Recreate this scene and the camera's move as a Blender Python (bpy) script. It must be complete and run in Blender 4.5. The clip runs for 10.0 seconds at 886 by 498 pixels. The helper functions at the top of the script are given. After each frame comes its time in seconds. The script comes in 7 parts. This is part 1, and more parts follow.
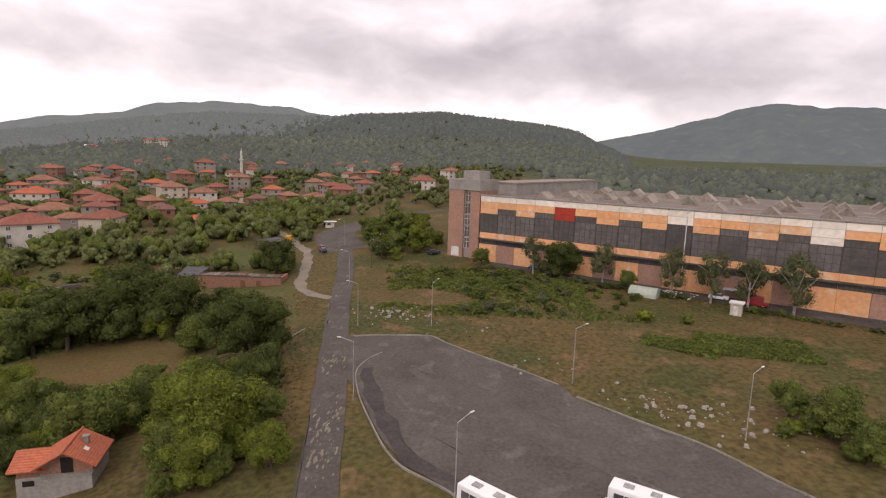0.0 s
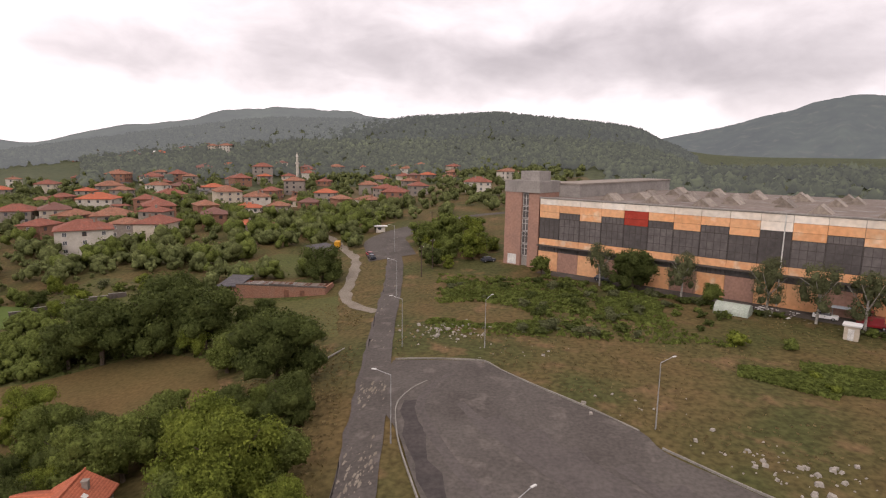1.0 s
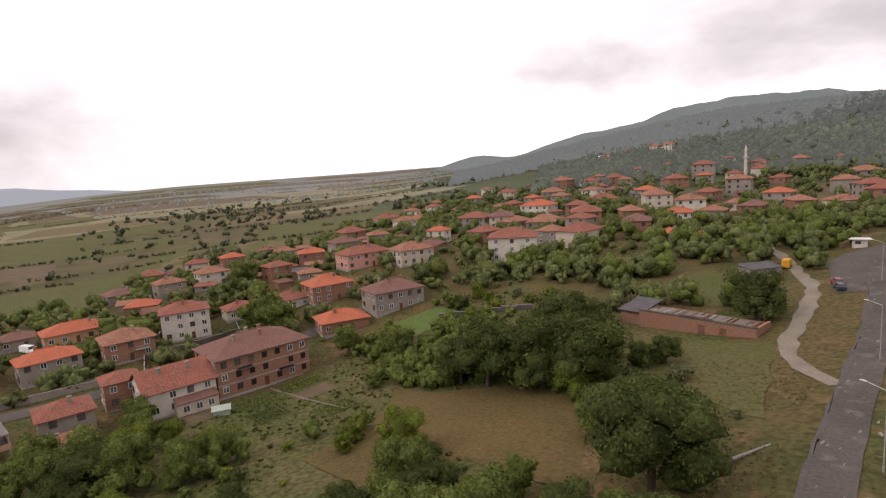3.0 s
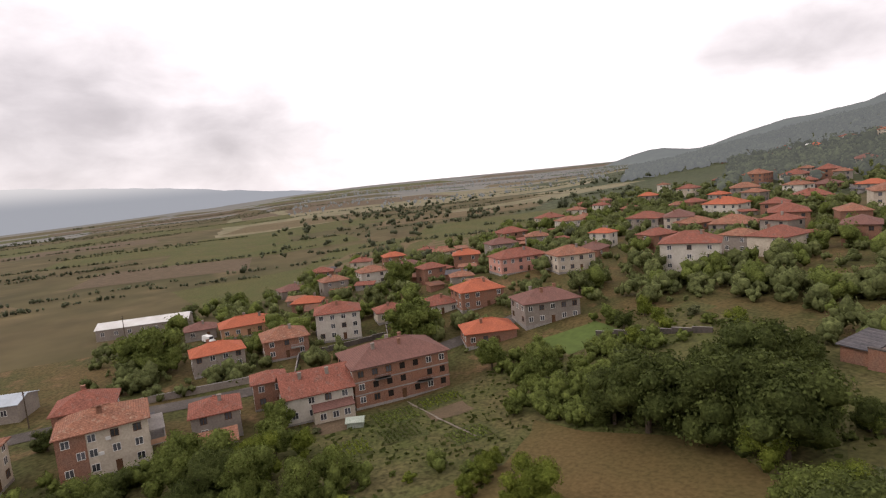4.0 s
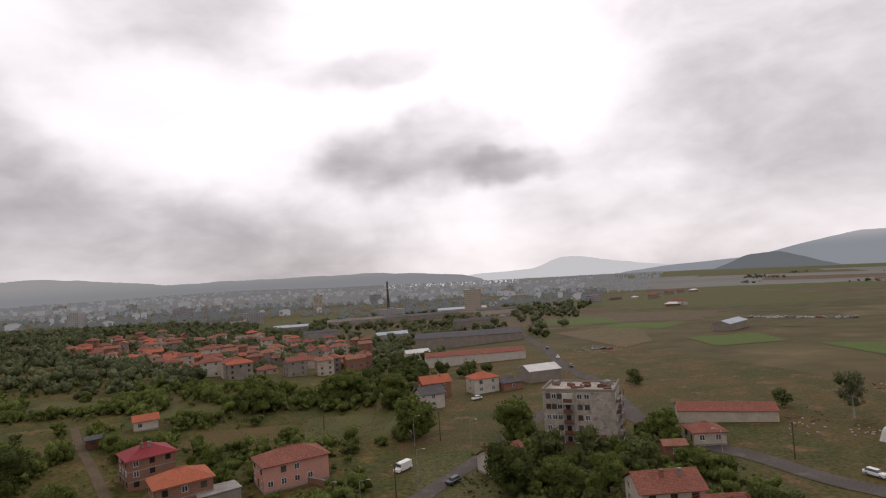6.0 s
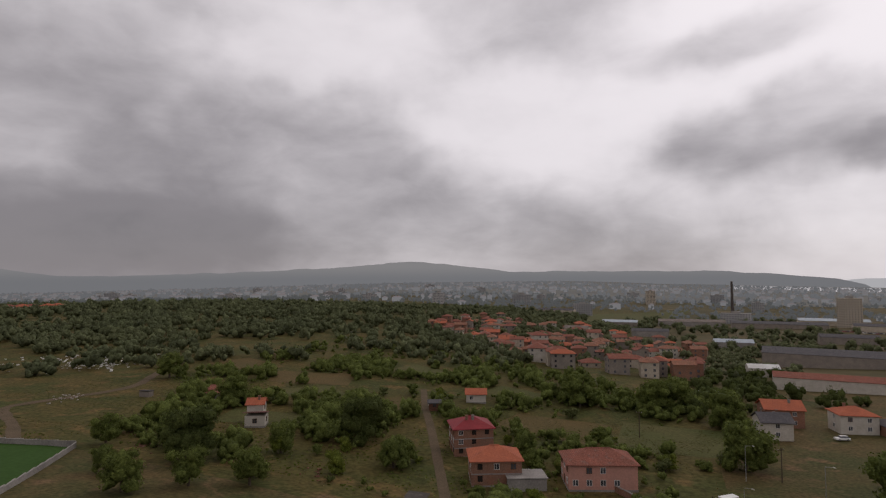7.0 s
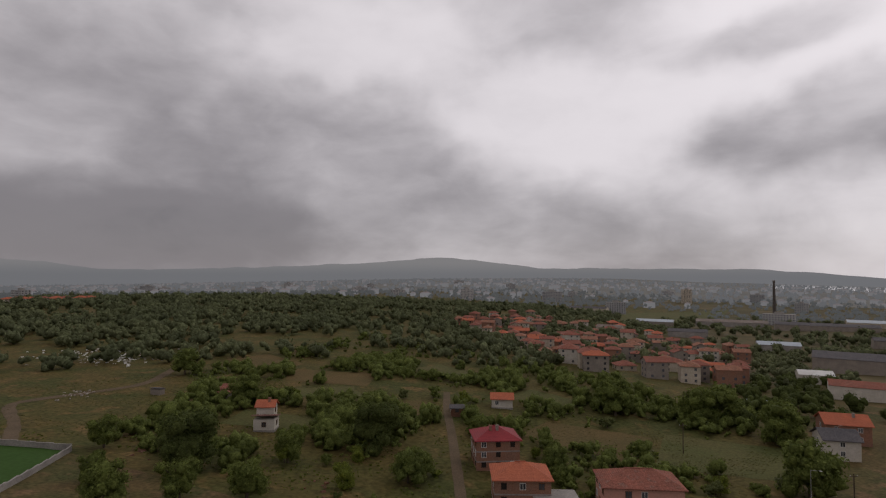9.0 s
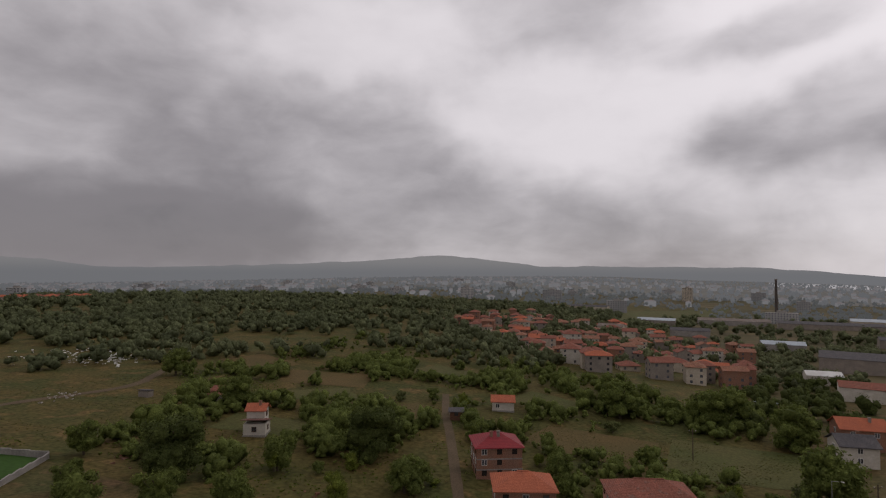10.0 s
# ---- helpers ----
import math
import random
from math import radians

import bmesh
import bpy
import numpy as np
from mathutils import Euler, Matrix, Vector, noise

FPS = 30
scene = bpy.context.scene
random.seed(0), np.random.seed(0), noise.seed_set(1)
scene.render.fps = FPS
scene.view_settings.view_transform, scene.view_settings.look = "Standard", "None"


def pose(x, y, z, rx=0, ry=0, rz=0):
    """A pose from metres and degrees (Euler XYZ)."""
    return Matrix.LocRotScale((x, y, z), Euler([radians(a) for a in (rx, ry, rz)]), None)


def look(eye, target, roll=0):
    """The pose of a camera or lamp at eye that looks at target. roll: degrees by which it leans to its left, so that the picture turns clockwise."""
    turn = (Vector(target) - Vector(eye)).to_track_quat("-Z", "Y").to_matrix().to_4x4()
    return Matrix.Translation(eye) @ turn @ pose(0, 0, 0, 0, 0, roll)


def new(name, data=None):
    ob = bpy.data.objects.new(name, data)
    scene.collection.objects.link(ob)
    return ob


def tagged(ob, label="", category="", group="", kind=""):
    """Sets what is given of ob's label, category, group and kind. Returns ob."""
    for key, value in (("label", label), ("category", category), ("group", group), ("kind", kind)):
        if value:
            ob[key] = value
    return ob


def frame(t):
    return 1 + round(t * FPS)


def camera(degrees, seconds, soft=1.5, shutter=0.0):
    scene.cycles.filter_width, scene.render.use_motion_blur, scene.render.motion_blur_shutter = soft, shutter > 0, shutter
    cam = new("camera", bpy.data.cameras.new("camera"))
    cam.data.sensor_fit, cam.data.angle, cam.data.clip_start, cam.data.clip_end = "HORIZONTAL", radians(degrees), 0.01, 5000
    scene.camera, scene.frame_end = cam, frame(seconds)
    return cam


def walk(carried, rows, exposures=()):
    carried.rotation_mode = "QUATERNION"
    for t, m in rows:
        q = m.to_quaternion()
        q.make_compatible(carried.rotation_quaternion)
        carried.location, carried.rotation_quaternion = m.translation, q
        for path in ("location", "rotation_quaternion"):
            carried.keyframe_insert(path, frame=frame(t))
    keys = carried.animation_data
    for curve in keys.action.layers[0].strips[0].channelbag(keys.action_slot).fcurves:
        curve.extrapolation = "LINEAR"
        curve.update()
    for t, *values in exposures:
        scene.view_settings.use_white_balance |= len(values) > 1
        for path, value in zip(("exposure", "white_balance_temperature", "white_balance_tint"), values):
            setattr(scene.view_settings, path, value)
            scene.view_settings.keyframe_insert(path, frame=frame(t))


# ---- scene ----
cam = camera(77.06, 10.0, soft=1.2)
# seconds, place, yaw to the left, pitch, roll
PATH = [
    (0.0, 0.00, 0.00, 40.00, 0.00, -9.18, 1.83),
    (0.5, 0.27, 5.98, 40.10, 0.86, -9.21, 1.62),
    (1.0, 0.28, 12.84, 39.76, 5.91, -9.21, 0.91),
    (1.5, 0.04, 18.77, 39.59, 7.33, -9.16, 0.69),
    (2.0, -2.33, 26.55, 39.60, 23.14, -9.16, -1.24),
    (2.2, -2.67, 29.12, 39.53, 34.43, -8.82, -2.36),
    (3.3, -5.55, 44.58, 39.88, 56.24, -7.85, -4.13),
    (3.5, -7.12, 47.64, 39.85, 62.96, -7.41, -4.57),
    (4.0, -12.93, 51.75, 39.96, 67.48, -7.15, -4.98),
    (4.5, -18.06, 53.46, 40.84, 91.08, -5.02, -6.62),
    (5.0, -25.27, 55.26, 41.75, 136.24, -0.40, -6.37),
    (5.5, -32.3, 54.9, 40.8, 155.8, 1.75, -4.4),
    (6.0, -36.44, 52.75, 40.93, 168.31, 2.56, -3.71),
    (6.2, -37.3, 51.4, 40.9, 180.4, 3.0, -2.45),
    (7.3, -41.48, 45.54, 42.12, 202.59, 2.96, -0.16),
    (7.5, -41.50, 44.34, 42.10, 202.86, 2.95, -0.05),
    (8.0, -40.51, 41.27, 41.98, 203.39, 2.83, 0.04),
    (8.5, -39.02, 37.34, 41.93, 204.23, 2.69, 0.18),
    (9.0, -37.40, 33.23, 41.89, 204.91, 2.56, 0.26),
    (9.5, -36.06, 29.56, 41.79, 204.95, 2.50, 0.22),
    (10.0, -34.62, 26.54, 41.92, 204.89, 2.35, 0.33),
]


def aim(yaw, pitch, roll):
    """The turn of a camera that looks yaw degrees left of +y, pitch degrees up, leaning roll degrees to its left."""
    return pose(0, 0, 0, 0, 0, yaw) @ pose(0, 0, 0, 90 + pitch) @ pose(0, 0, 0, 0, 0, roll)


walk(cam, [(t, Matrix.Translation((x, y, z)) @ aim(a, p, r)) for t, x, y, z, a, p, r in PATH],
     exposures=[(0, 0.22, 6750, 18), (1.5, 0.28, 6750, 17), (3.5, 0.24, 6650, 15), (4.5, 0.08, 6600, 14), (5.5, -0.25, 6550, 14), (6.2, -0.45, 6500, 14), (7.3, -0.9, 6450, 13), (10, -0.94, 6450, 13)])

# ---- sky and sun ----
SUN_AZ, SUN_EL = 158, 42
world = bpy.data.worlds.new("overcast_sky")
scene.world = world
world.use_nodes = True
wn, wl = world.node_tree.nodes, world.node_tree.links
wn.clear()


def wnode(kind, **values):
    n = wn.new(kind)
    for k, v in values.items():
        n.inputs[k].default_value = v
    return n


def wmath(op, a, b=0.0, clamp=False):
    n = wn.new("ShaderNodeMath")
    n.operation, n.use_clamp = op, clamp
    for slot, v in zip(n.inputs, (a, b)):
        if isinstance(v, (int, float)):
            slot.default_value = v
        else:
            wl.new(v, slot)
    return n.outputs[0]


sky = wn.new("ShaderNodeTexSky")
sky.sky_type, sky.sun_disc = "NISHITA", False
sky.sun_elevation, sky.sun_rotation = radians(SUN_EL), radians(-SUN_AZ)
way = wn.new("ShaderNodeTexCoord").outputs["Generated"]
# the cloud deck: billows a little wider than high, over the whole sky
deck = wn.new("ShaderNodeVectorMath")
deck.operation = "MULTIPLY"
deck.inputs[1].default_value = (1.0, 1.0, 2.1)
wl.new(way, deck.inputs[0])
big = wnode("ShaderNodeTexNoise", Scale=2.3, Detail=7.0, Roughness=0.5, Distortion=0.35)
fine = wnode("ShaderNodeTexNoise", Scale=8.0, Detail=6.0, Roughness=0.55, Distortion=0.3)
wl.new(deck.outputs[0], big.inputs["Vector"])
wl.new(deck.outputs[0], fine.inputs["Vector"])
thick = wmath("ADD", wmath("ADD", wmath("MULTIPLY", big.outputs[0], 0.4), wmath("MULTIPLY", fine.outputs[0], 0.18)), 0.2)


def wvector(op, a, b):
    n = wn.new("ShaderNodeVectorMath")
    n.operation = op
    for slot, v in zip(n.inputs, (a, b)):
        if isinstance(v, tuple):
            slot.default_value = v
        else:
            wl.new(v, slot)
    return n


# ragged edges for the cloud masses: the way is bent by coarse and fine billows
bent = way
for scale, amount in ((3.2, 0.16), (9.0, 0.075), (26.0, 0.03)):
    ragged = wnode("ShaderNodeTexNoise", Scale=scale, Detail=2.0, Roughness=0.5)
    wl.new(way, ragged.inputs["Vector"])
    off = wvector("SUBTRACT", ragged.outputs["Color"], (0.5, 0.5, 0.5)).outputs[0]
    bent = wvector("ADD", bent, wvector("MULTIPLY", off, (amount, amount, amount * 0.7)).outputs[0]).outputs[0]
wseen = wn.new("ShaderNodeSeparateXYZ")
wl.new(wvector("NORMALIZE", bent, (0.0, 0.0, 0.0)).outputs[0], wseen.inputs[0])
bearing = wmath("MULTIPLY", wmath("ARCTAN2", wmath("MULTIPLY", wseen.outputs[0], -1.0), wseen.outputs[1]), 57.29578)
rising = wmath("MULTIPLY", wmath("ARCSINE", wseen.outputs[2]), 57.29578)


def toward(azimuth, elevation):
    """How nearly a way points to a bearing: 1 straight at it."""
    a, e = radians(azimuth), radians(elevation)
    return wvector("DOT_PRODUCT", way, (-math.sin(a) * math.cos(e), math.cos(a) * math.cos(e), math.sin(e))).outputs["Value"]


def mass(azimuth, elevation, wide, high, tilt, amount, core):
    """A bank of thicker cloud (amount over 0) or a thin bright gap, an uneven oval of degrees round a bearing;
    tilt: degrees by which it climbs towards greater bearings; core: how much of it is of full thickness."""
    global thick
    turn = wn.new("ShaderNodeMath")
    turn.operation = "WRAP"
    turn.inputs[1].default_value, turn.inputs[2].default_value = 180.0, -180.0
    wl.new(wmath("SUBTRACT", bearing, float(azimuth)), turn.inputs[0])
    du, dv = turn.outputs[0], wmath("SUBTRACT", rising, float(elevation))
    c, q = math.cos(radians(tilt)), math.sin(radians(tilt))
    u = wmath("ADD", wmath("MULTIPLY", du, c / wide), wmath("MULTIPLY", dv, q / wide))
    v = wmath("SUBTRACT", wmath("MULTIPLY", dv, c / high), wmath("MULTIPLY", du, q / high))
    far = wmath("SQRT", wmath("ADD", wmath("MULTIPLY", u, u), wmath("MULTIPLY", v, v)))
    n = wn.new("ShaderNodeMapRange")
    n.interpolation_type = "SMOOTHSTEP"
    n.inputs[1].default_value, n.inputs[2].default_value = 1.0, core
    n.inputs[3].default_value, n.inputs[4].default_value = 0.0, amount
    wl.new(far, n.inputs[0])
    thick = wmath("ADD", thick, n.outputs[0])


# north and west
mass(-6, 10, 52, 13, 0, 0.08, 0.3)
mass(-31, 8, 20, 6, 0, 0.07, 0.2)
mass(4, 9.5, 16, 4, 0, 0.05, 0.2)
mass(8, 2.5, 34, 4, 0, -0.07, 0.2)
mass(58, 12, 27, 18, 0, -0.12, 0.3)
mass(96, 6, 30, 9, 0, 0.085, 0.1)
mass(38, 9.5, 13, 4.5, 0, 0.1, 0.2)
mass(-9, 9, 17, 5.5, 0, 0.08, 0.2)
mass(118, 9, 24, 10, 0, 0.05, 0.1)
# south: one dark cloud before a bright gap, a heavy bank low in the east of it
mass(167, 19, 26, 13, 0, -0.2, 0.35)
mass(-166, 15, 15, 9, 0, -0.2, 0.3)
mass(170, 13, 16.5, 6, 0, 0.26, 0.3)
mass(160, 10.2, 8, 2.4, 0, 0.14, 0.3)
mass(173, 21, 14, 3.6, 0, 0.2, 0.2)
mass(-141, 8.5, 33, 11.5, -14, 0.1, 0.3)
mass(-120, 11, 26, 13, 0, 0.08, 0.2)
mass(-119, 2, 38, 8, 0, 0.2, 0.2)
mass(-172, 1.5, 32, 7, 0, 0.1, 0.2)
mass(-146, 23, 18, 5.5, 0, -0.13, 0.3)
mass(-131.5, 14, 4, 3, 0, -0.06, 0.0)
ramp = wn.new("ShaderNodeValToRGB")
ramp.color_ramp.interpolation = "EASE"
ramp.color_ramp.elements[0].position, ramp.color_ramp.elements[0].color = 0.3, (1.0, 0.955, 0.965, 1)
ramp.color_ramp.elements[1].position, ramp.color_ramp.elements[1].color = 0.76, (0.3, 0.28, 0.29, 1)
low_cloud = ramp.color_ramp.elements.new(1.0)
low_cloud.color = (0.16, 0.155, 0.165, 1)
wl.new(thick, ramp.inputs[0])
glow = wmath("POWER", wmath("MAXIMUM", toward(SUN_AZ, SUN_EL), 0.0), 7.0)
gain = wmath("ADD", wmath("MULTIPLY", glow, 0.35), 1.42)
cloud = wn.new("ShaderNodeMix")
cloud.data_type, cloud.blend_type = "RGBA", "MIX"
cloud.inputs["Factor"].default_value = 0.94
dim = wn.new("ShaderNodeVectorMath")
dim.operation = "SCALE"
dim.inputs["Scale"].default_value = 0.1
wl.new(sky.outputs[0], dim.inputs[0])
lit = wn.new("ShaderNodeVectorMath")
lit.operation = "SCALE"
wl.new(ramp.outputs[0], lit.inputs[0])
wl.new(gain, lit.inputs["Scale"])
wl.new(dim.outputs[0], cloud.inputs[6])
wl.new(lit.outputs[0], cloud.inputs[7])
back = wn.new("ShaderNodeBackground")
wl.new(cloud.outputs[2], back.inputs["Color"])
back.inputs["Strength"].default_value = 1.0
wl.new(back.outputs[0], wn.new("ShaderNodeOutputWorld").inputs[0])

sun = new("sun", bpy.data.lights.new("sun", "SUN"))
sun.data.energy, sun.data.angle, sun.data.color = 0.8, radians(25), (1.0, 0.96, 0.9)
sun.matrix_world = look((0, 0, 300), (math.sin(radians(SUN_AZ)) * math.cos(radians(SUN_EL)), -math.cos(radians(SUN_AZ)) * math.cos(radians(SUN_EL)), 300 - math.sin(radians(SUN_EL))))

# ---- materials ----
def material(name, colour, second=None, rough=0.85, scale=0.6, fine_scale=6.0, mixing=0.5, bump=0.0, metal=0.0,
             spread=0.0, bands=0.0, third=None, leaf=False, contrast=0.18, spec=0.06):
    """A surface with large stains and a fine grain, at real-world size. spread: change of value from object to object.
    bands: courses per metre of height. third: a rarer patch colour. leaf: varies piece by piece and lets light through."""
    m = bpy.data.materials.new(name)
    m.use_nodes = True
    n, l = m.node_tree.nodes, m.node_tree.links
    b = n["Principled BSDF"]
    b.inputs["Roughness"].default_value, b.inputs["Metallic"].default_value = rough, metal
    b.inputs["Specular IOR Level"].default_value = spec
    place = n.new("ShaderNodeNewGeometry").outputs["Position"]
    second = second or tuple(c * 0.72 for c in colour)

    def tex(sc, detail=5.0):
        t = n.new("ShaderNodeTexNoise")
        t.inputs["Scale"].default_value, t.inputs["Detail"].default_value = sc, detail
        l.new(place, t.inputs["Vector"])
        return t.outputs[0]

    def ramped(value, lo, hi):
        r = n.new("ShaderNodeMapRange")
        r.inputs[1].default_value, r.inputs[2].default_value = lo, hi
        l.new(value, r.inputs[0])
        return r.outputs[0]

    def mixed(fac, a, c, mode="MIX"):
        x = n.new("ShaderNodeMix")
        x.data_type, x.blend_type = "RGBA", mode
        for v, slot in ((fac, x.inputs[0]), (a, x.inputs[6]), (c, x.inputs[7])):
            if isinstance(v, (tuple, list)):
                slot.default_value = (*v, 1)
            elif isinstance(v, float):
                slot.default_value = v
            else:
                l.new(v, slot)
        return x.outputs[2]

    large = tex(scale)
    col = mixed(ramped(large, 0.5 - contrast, 0.5 + contrast), colour, second)
    if third:
        col = mixed(ramped(tex(scale * 2.3 + 0.013), 0.56, 0.68), col, third)
    grain = tex(fine_scale, 3.0)
    g = n.new("ShaderNodeMapRange")
    g.inputs[1].default_value, g.inputs[2].default_value = 0.3, 0.7
    g.inputs[3].default_value, g.inputs[4].default_value = 1 - 0.45 * mixing, 1 + 0.45 * mixing
    l.new(grain, g.inputs[0])
    value = g.outputs[0]
    if spread:
        info = n.new("ShaderNodeNewGeometry").outputs["Random Per Island"] if leaf else n.new("ShaderNodeObjectInfo").outputs["Random"]
        r = n.new("ShaderNodeMapRange")
        r.inputs[3].default_value, r.inputs[4].default_value = 1 - spread, 1 + spread
        l.new(info, r.inputs[0])
        x = n.new("ShaderNodeMath")
        x.operation = "MULTIPLY"
        l.new(value, x.inputs[0]), l.new(r.outputs[0], x.inputs[1])
        value = x.outputs[0]
    if bands:
        w = n.new("ShaderNodeTexWave")
        w.bands_direction, w.wave_profile = "Z", "SAW"
        w.inputs["Scale"].default_value, w.inputs["Distortion"].default_value = bands / 2, 0.6
        w.inputs["Detail Scale"].default_value = 2.0
        l.new(place, w.inputs["Vector"])
        r = n.new("ShaderNodeMapRange")
        r.inputs[3].default_value, r.inputs[4].default_value = 0.72, 1.1
        l.new(w.outputs["Fac"], r.inputs[0])
        x = n.new("ShaderNodeMath")
        x.operation = "MULTIPLY"
        l.new(value, x.inputs[0]), l.new(r.outputs[0], x.inputs[1])
        value = x.outputs[0]
    v = n.new("ShaderNodeVectorMath")
    v.operation = "SCALE"
    l.new(col, v.inputs[0]), l.new(value, v.inputs["Scale"])
    l.new(v.outputs[0], b.inputs["Base Color"])
    if bump:
        k = n.new("ShaderNodeBump")
        k.inputs["Strength"].default_value, k.inputs["Distance"].default_value = 0.6, bump
        l.new(grain, k.inputs["Height"]), l.new(k.outputs[0], b.inputs["Normal"])
    if leaf:
        b.inputs["Subsurface Weight"].default_value = 0.0
        t = n.new("ShaderNodeBsdfTranslucent")
        l.new(v.outputs[0], t.inputs["Color"])
        s = n.new("ShaderNodeMixShader")
        s.inputs[0].default_value = 0.25
        out = n["Material Output"]
        l.new(b.outputs[0], s.inputs[1]), l.new(t.outputs[0], s.inputs[2]), l.new(s.outputs[0], out.inputs[0])
    return m


M = {}
M["ground"] = material("dry_grassland", (0.102, 0.072, 0.031), (0.06, 0.061, 0.022), scale=0.06, fine_scale=1.2, mixing=0.8, bump=0.08, third=(0.134, 0.087, 0.044), contrast=0.14)
M["forest_floor"] = material("hillside_green", (0.052, 0.062, 0.032), (0.07, 0.076, 0.04), scale=0.01, fine_scale=0.2, mixing=0.8)
M["meadow"] = material("brown_mown_meadow", (0.118, 0.08, 0.034), (0.088, 0.07, 0.028), scale=0.06, fine_scale=1.5, mixing=0.5, bump=0.1)
M["grass"] = material("green_grass", (0.07, 0.078, 0.026), (0.095, 0.084, 0.034), scale=0.05, fine_scale=1.4, mixing=0.6, bump=0.1)
M["crop"] = material("bright_green_crop", (0.08, 0.113, 0.03), (0.088, 0.115, 0.036), scale=0.02, fine_scale=0.6, mixing=0.25)
M["plough"] = material("ploughed_field", (0.135, 0.098, 0.055), (0.115, 0.092, 0.048), scale=0.01, fine_scale=0.3, mixing=0.4)
M["bed"] = material("vegetable_bed_green", (0.055, 0.068, 0.022), (0.075, 0.07, 0.03), scale=0.3, fine_scale=2.5, mixing=0.8, bump=0.2)
M["soil"] = material("bare_soil", (0.125, 0.09, 0.058), (0.095, 0.072, 0.045), scale=0.2, fine_scale=3)
M["asphalt"] = material("worn_asphalt", (0.1, 0.088, 0.078), (0.074, 0.064, 0.057), scale=0.12, fine_scale=2.2, mixing=0.4, third=(0.122, 0.106, 0.093), rough=0.9)
M["tar"] = material("dark_patched_asphalt", (0.083, 0.072, 0.066), (0.1, 0.087, 0.079), scale=0.3, fine_scale=2.0, mixing=0.35)
M["gravel"] = material("pale_gravel", (0.22, 0.19, 0.152), (0.16, 0.135, 0.105), scale=0.2, fine_scale=4)
M["kerb"] = material("pale_concrete_kerb", (0.25, 0.23, 0.2), scale=0.4, fine_scale=5)
M["concrete"] = material("weathered_concrete", (0.3, 0.275, 0.25), (0.22, 0.2, 0.185), scale=0.25, fine_scale=2.5, mixing=0.35)
M["plaster_pink"] = material("tan_pink_cladding", (0.36, 0.21, 0.155), (0.3, 0.18, 0.14), scale=0.3, fine_scale=2.0, mixing=0.3)
M["orange"] = material("faded_orange_panel", (0.7, 0.34, 0.16), (0.66, 0.37, 0.2), scale=0.12, fine_scale=1.2, mixing=0.25, third=(0.68, 0.48, 0.32), spread=0.1)
M["cream"] = material("peeling_cream_panel", (0.74, 0.68, 0.6), (0.7, 0.6, 0.49), scale=0.15, fine_scale=1.0, mixing=0.25, spread=0.1)
M["red_panel"] = material("red_panel", (0.4, 0.06, 0.04), scale=0.4)
M["dark_glass"] = material("dirty_dark_glazing", (0.12, 0.106, 0.1), (0.086, 0.076, 0.072), scale=0.35, fine_scale=1.2, mixing=0.4, rough=0.45, spread=0.3, spec=0.3)
M["mullion"] = material("dark_steel_mullion", (0.1, 0.087, 0.081), rough=0.6)
M["bitumen"] = material("bitumen_roof", (0.15, 0.122, 0.105), (0.19, 0.155, 0.13), scale=0.08, fine_scale=1.0, mixing=0.4, third=(0.22, 0.2, 0.18))
M["skylight"] = material("grimy_skylight_glass", (0.27, 0.23, 0.19), (0.18, 0.15, 0.125), scale=0.3, fine_scale=1.5, spread=0.2, rough=0.6)
M["rust"] = material("rusty_sheet", (0.17, 0.08, 0.05), (0.12, 0.07, 0.055), scale=0.3, fine_scale=2)
M["white_wall"] = material("whitewashed_wall", (0.52, 0.48, 0.42), (0.42, 0.38, 0.32), scale=0.4, fine_scale=2.5, mixing=0.2)
M["cream_wall"] = material("cream_plaster_wall", (0.49, 0.425, 0.34), (0.39, 0.335, 0.265), scale=0.4, fine_scale=2.5, mixing=0.25)
M["grey_wall"] = material("grey_render_wall", (0.27, 0.232, 0.195), (0.21, 0.18, 0.155), scale=0.3, fine_scale=2.5, mixing=0.3)
M["pink_wall"] = material("salmon_pink_wall", (0.5, 0.255, 0.2), (0.44, 0.24, 0.19), scale=0.4, fine_scale=2.5, mixing=0.2)
M["brick_wall"] = material("bare_brick_wall", (0.28, 0.138, 0.09), (0.25, 0.145, 0.105), scale=0.5, fine_scale=4.0, mixing=0.5, bands=6.0)
M["orange_wall"] = material("orange_painted_wall", (0.46, 0.25, 0.15), (0.4, 0.24, 0.155), scale=0.4, fine_scale=2.5, mixing=0.25)
M["new_tile"] = material("new_orange_roof_tiles", (0.43, 0.132, 0.072), (0.35, 0.115, 0.068), scale=0.4, fine_scale=3.0, mixing=0.4, bands=4.0, bump=0.06)
M["red_tile"] = material("red_roof_tiles", (0.27, 0.102, 0.072), (0.21, 0.088, 0.064), scale=0.4, fine_scale=3.0, mixing=0.7, bands=4.0, bump=0.06, third=(0.21, 0.115, 0.09))
M["old_tile"] = material("weathered_roof_tiles", (0.3, 0.138, 0.088), (0.215, 0.108, 0.074), scale=0.5, fine_scale=3.0, mixing=0.7, bands=4.0, bump=0.08, third=(0.3, 0.19, 0.135))
M["brown_tile"] = material("brown_roof_tiles", (0.2, 0.105, 0.085), (0.165, 0.09, 0.075), scale=0.4, fine_scale=3.0, mixing=0.35, bands=4.0, bump=0.05)
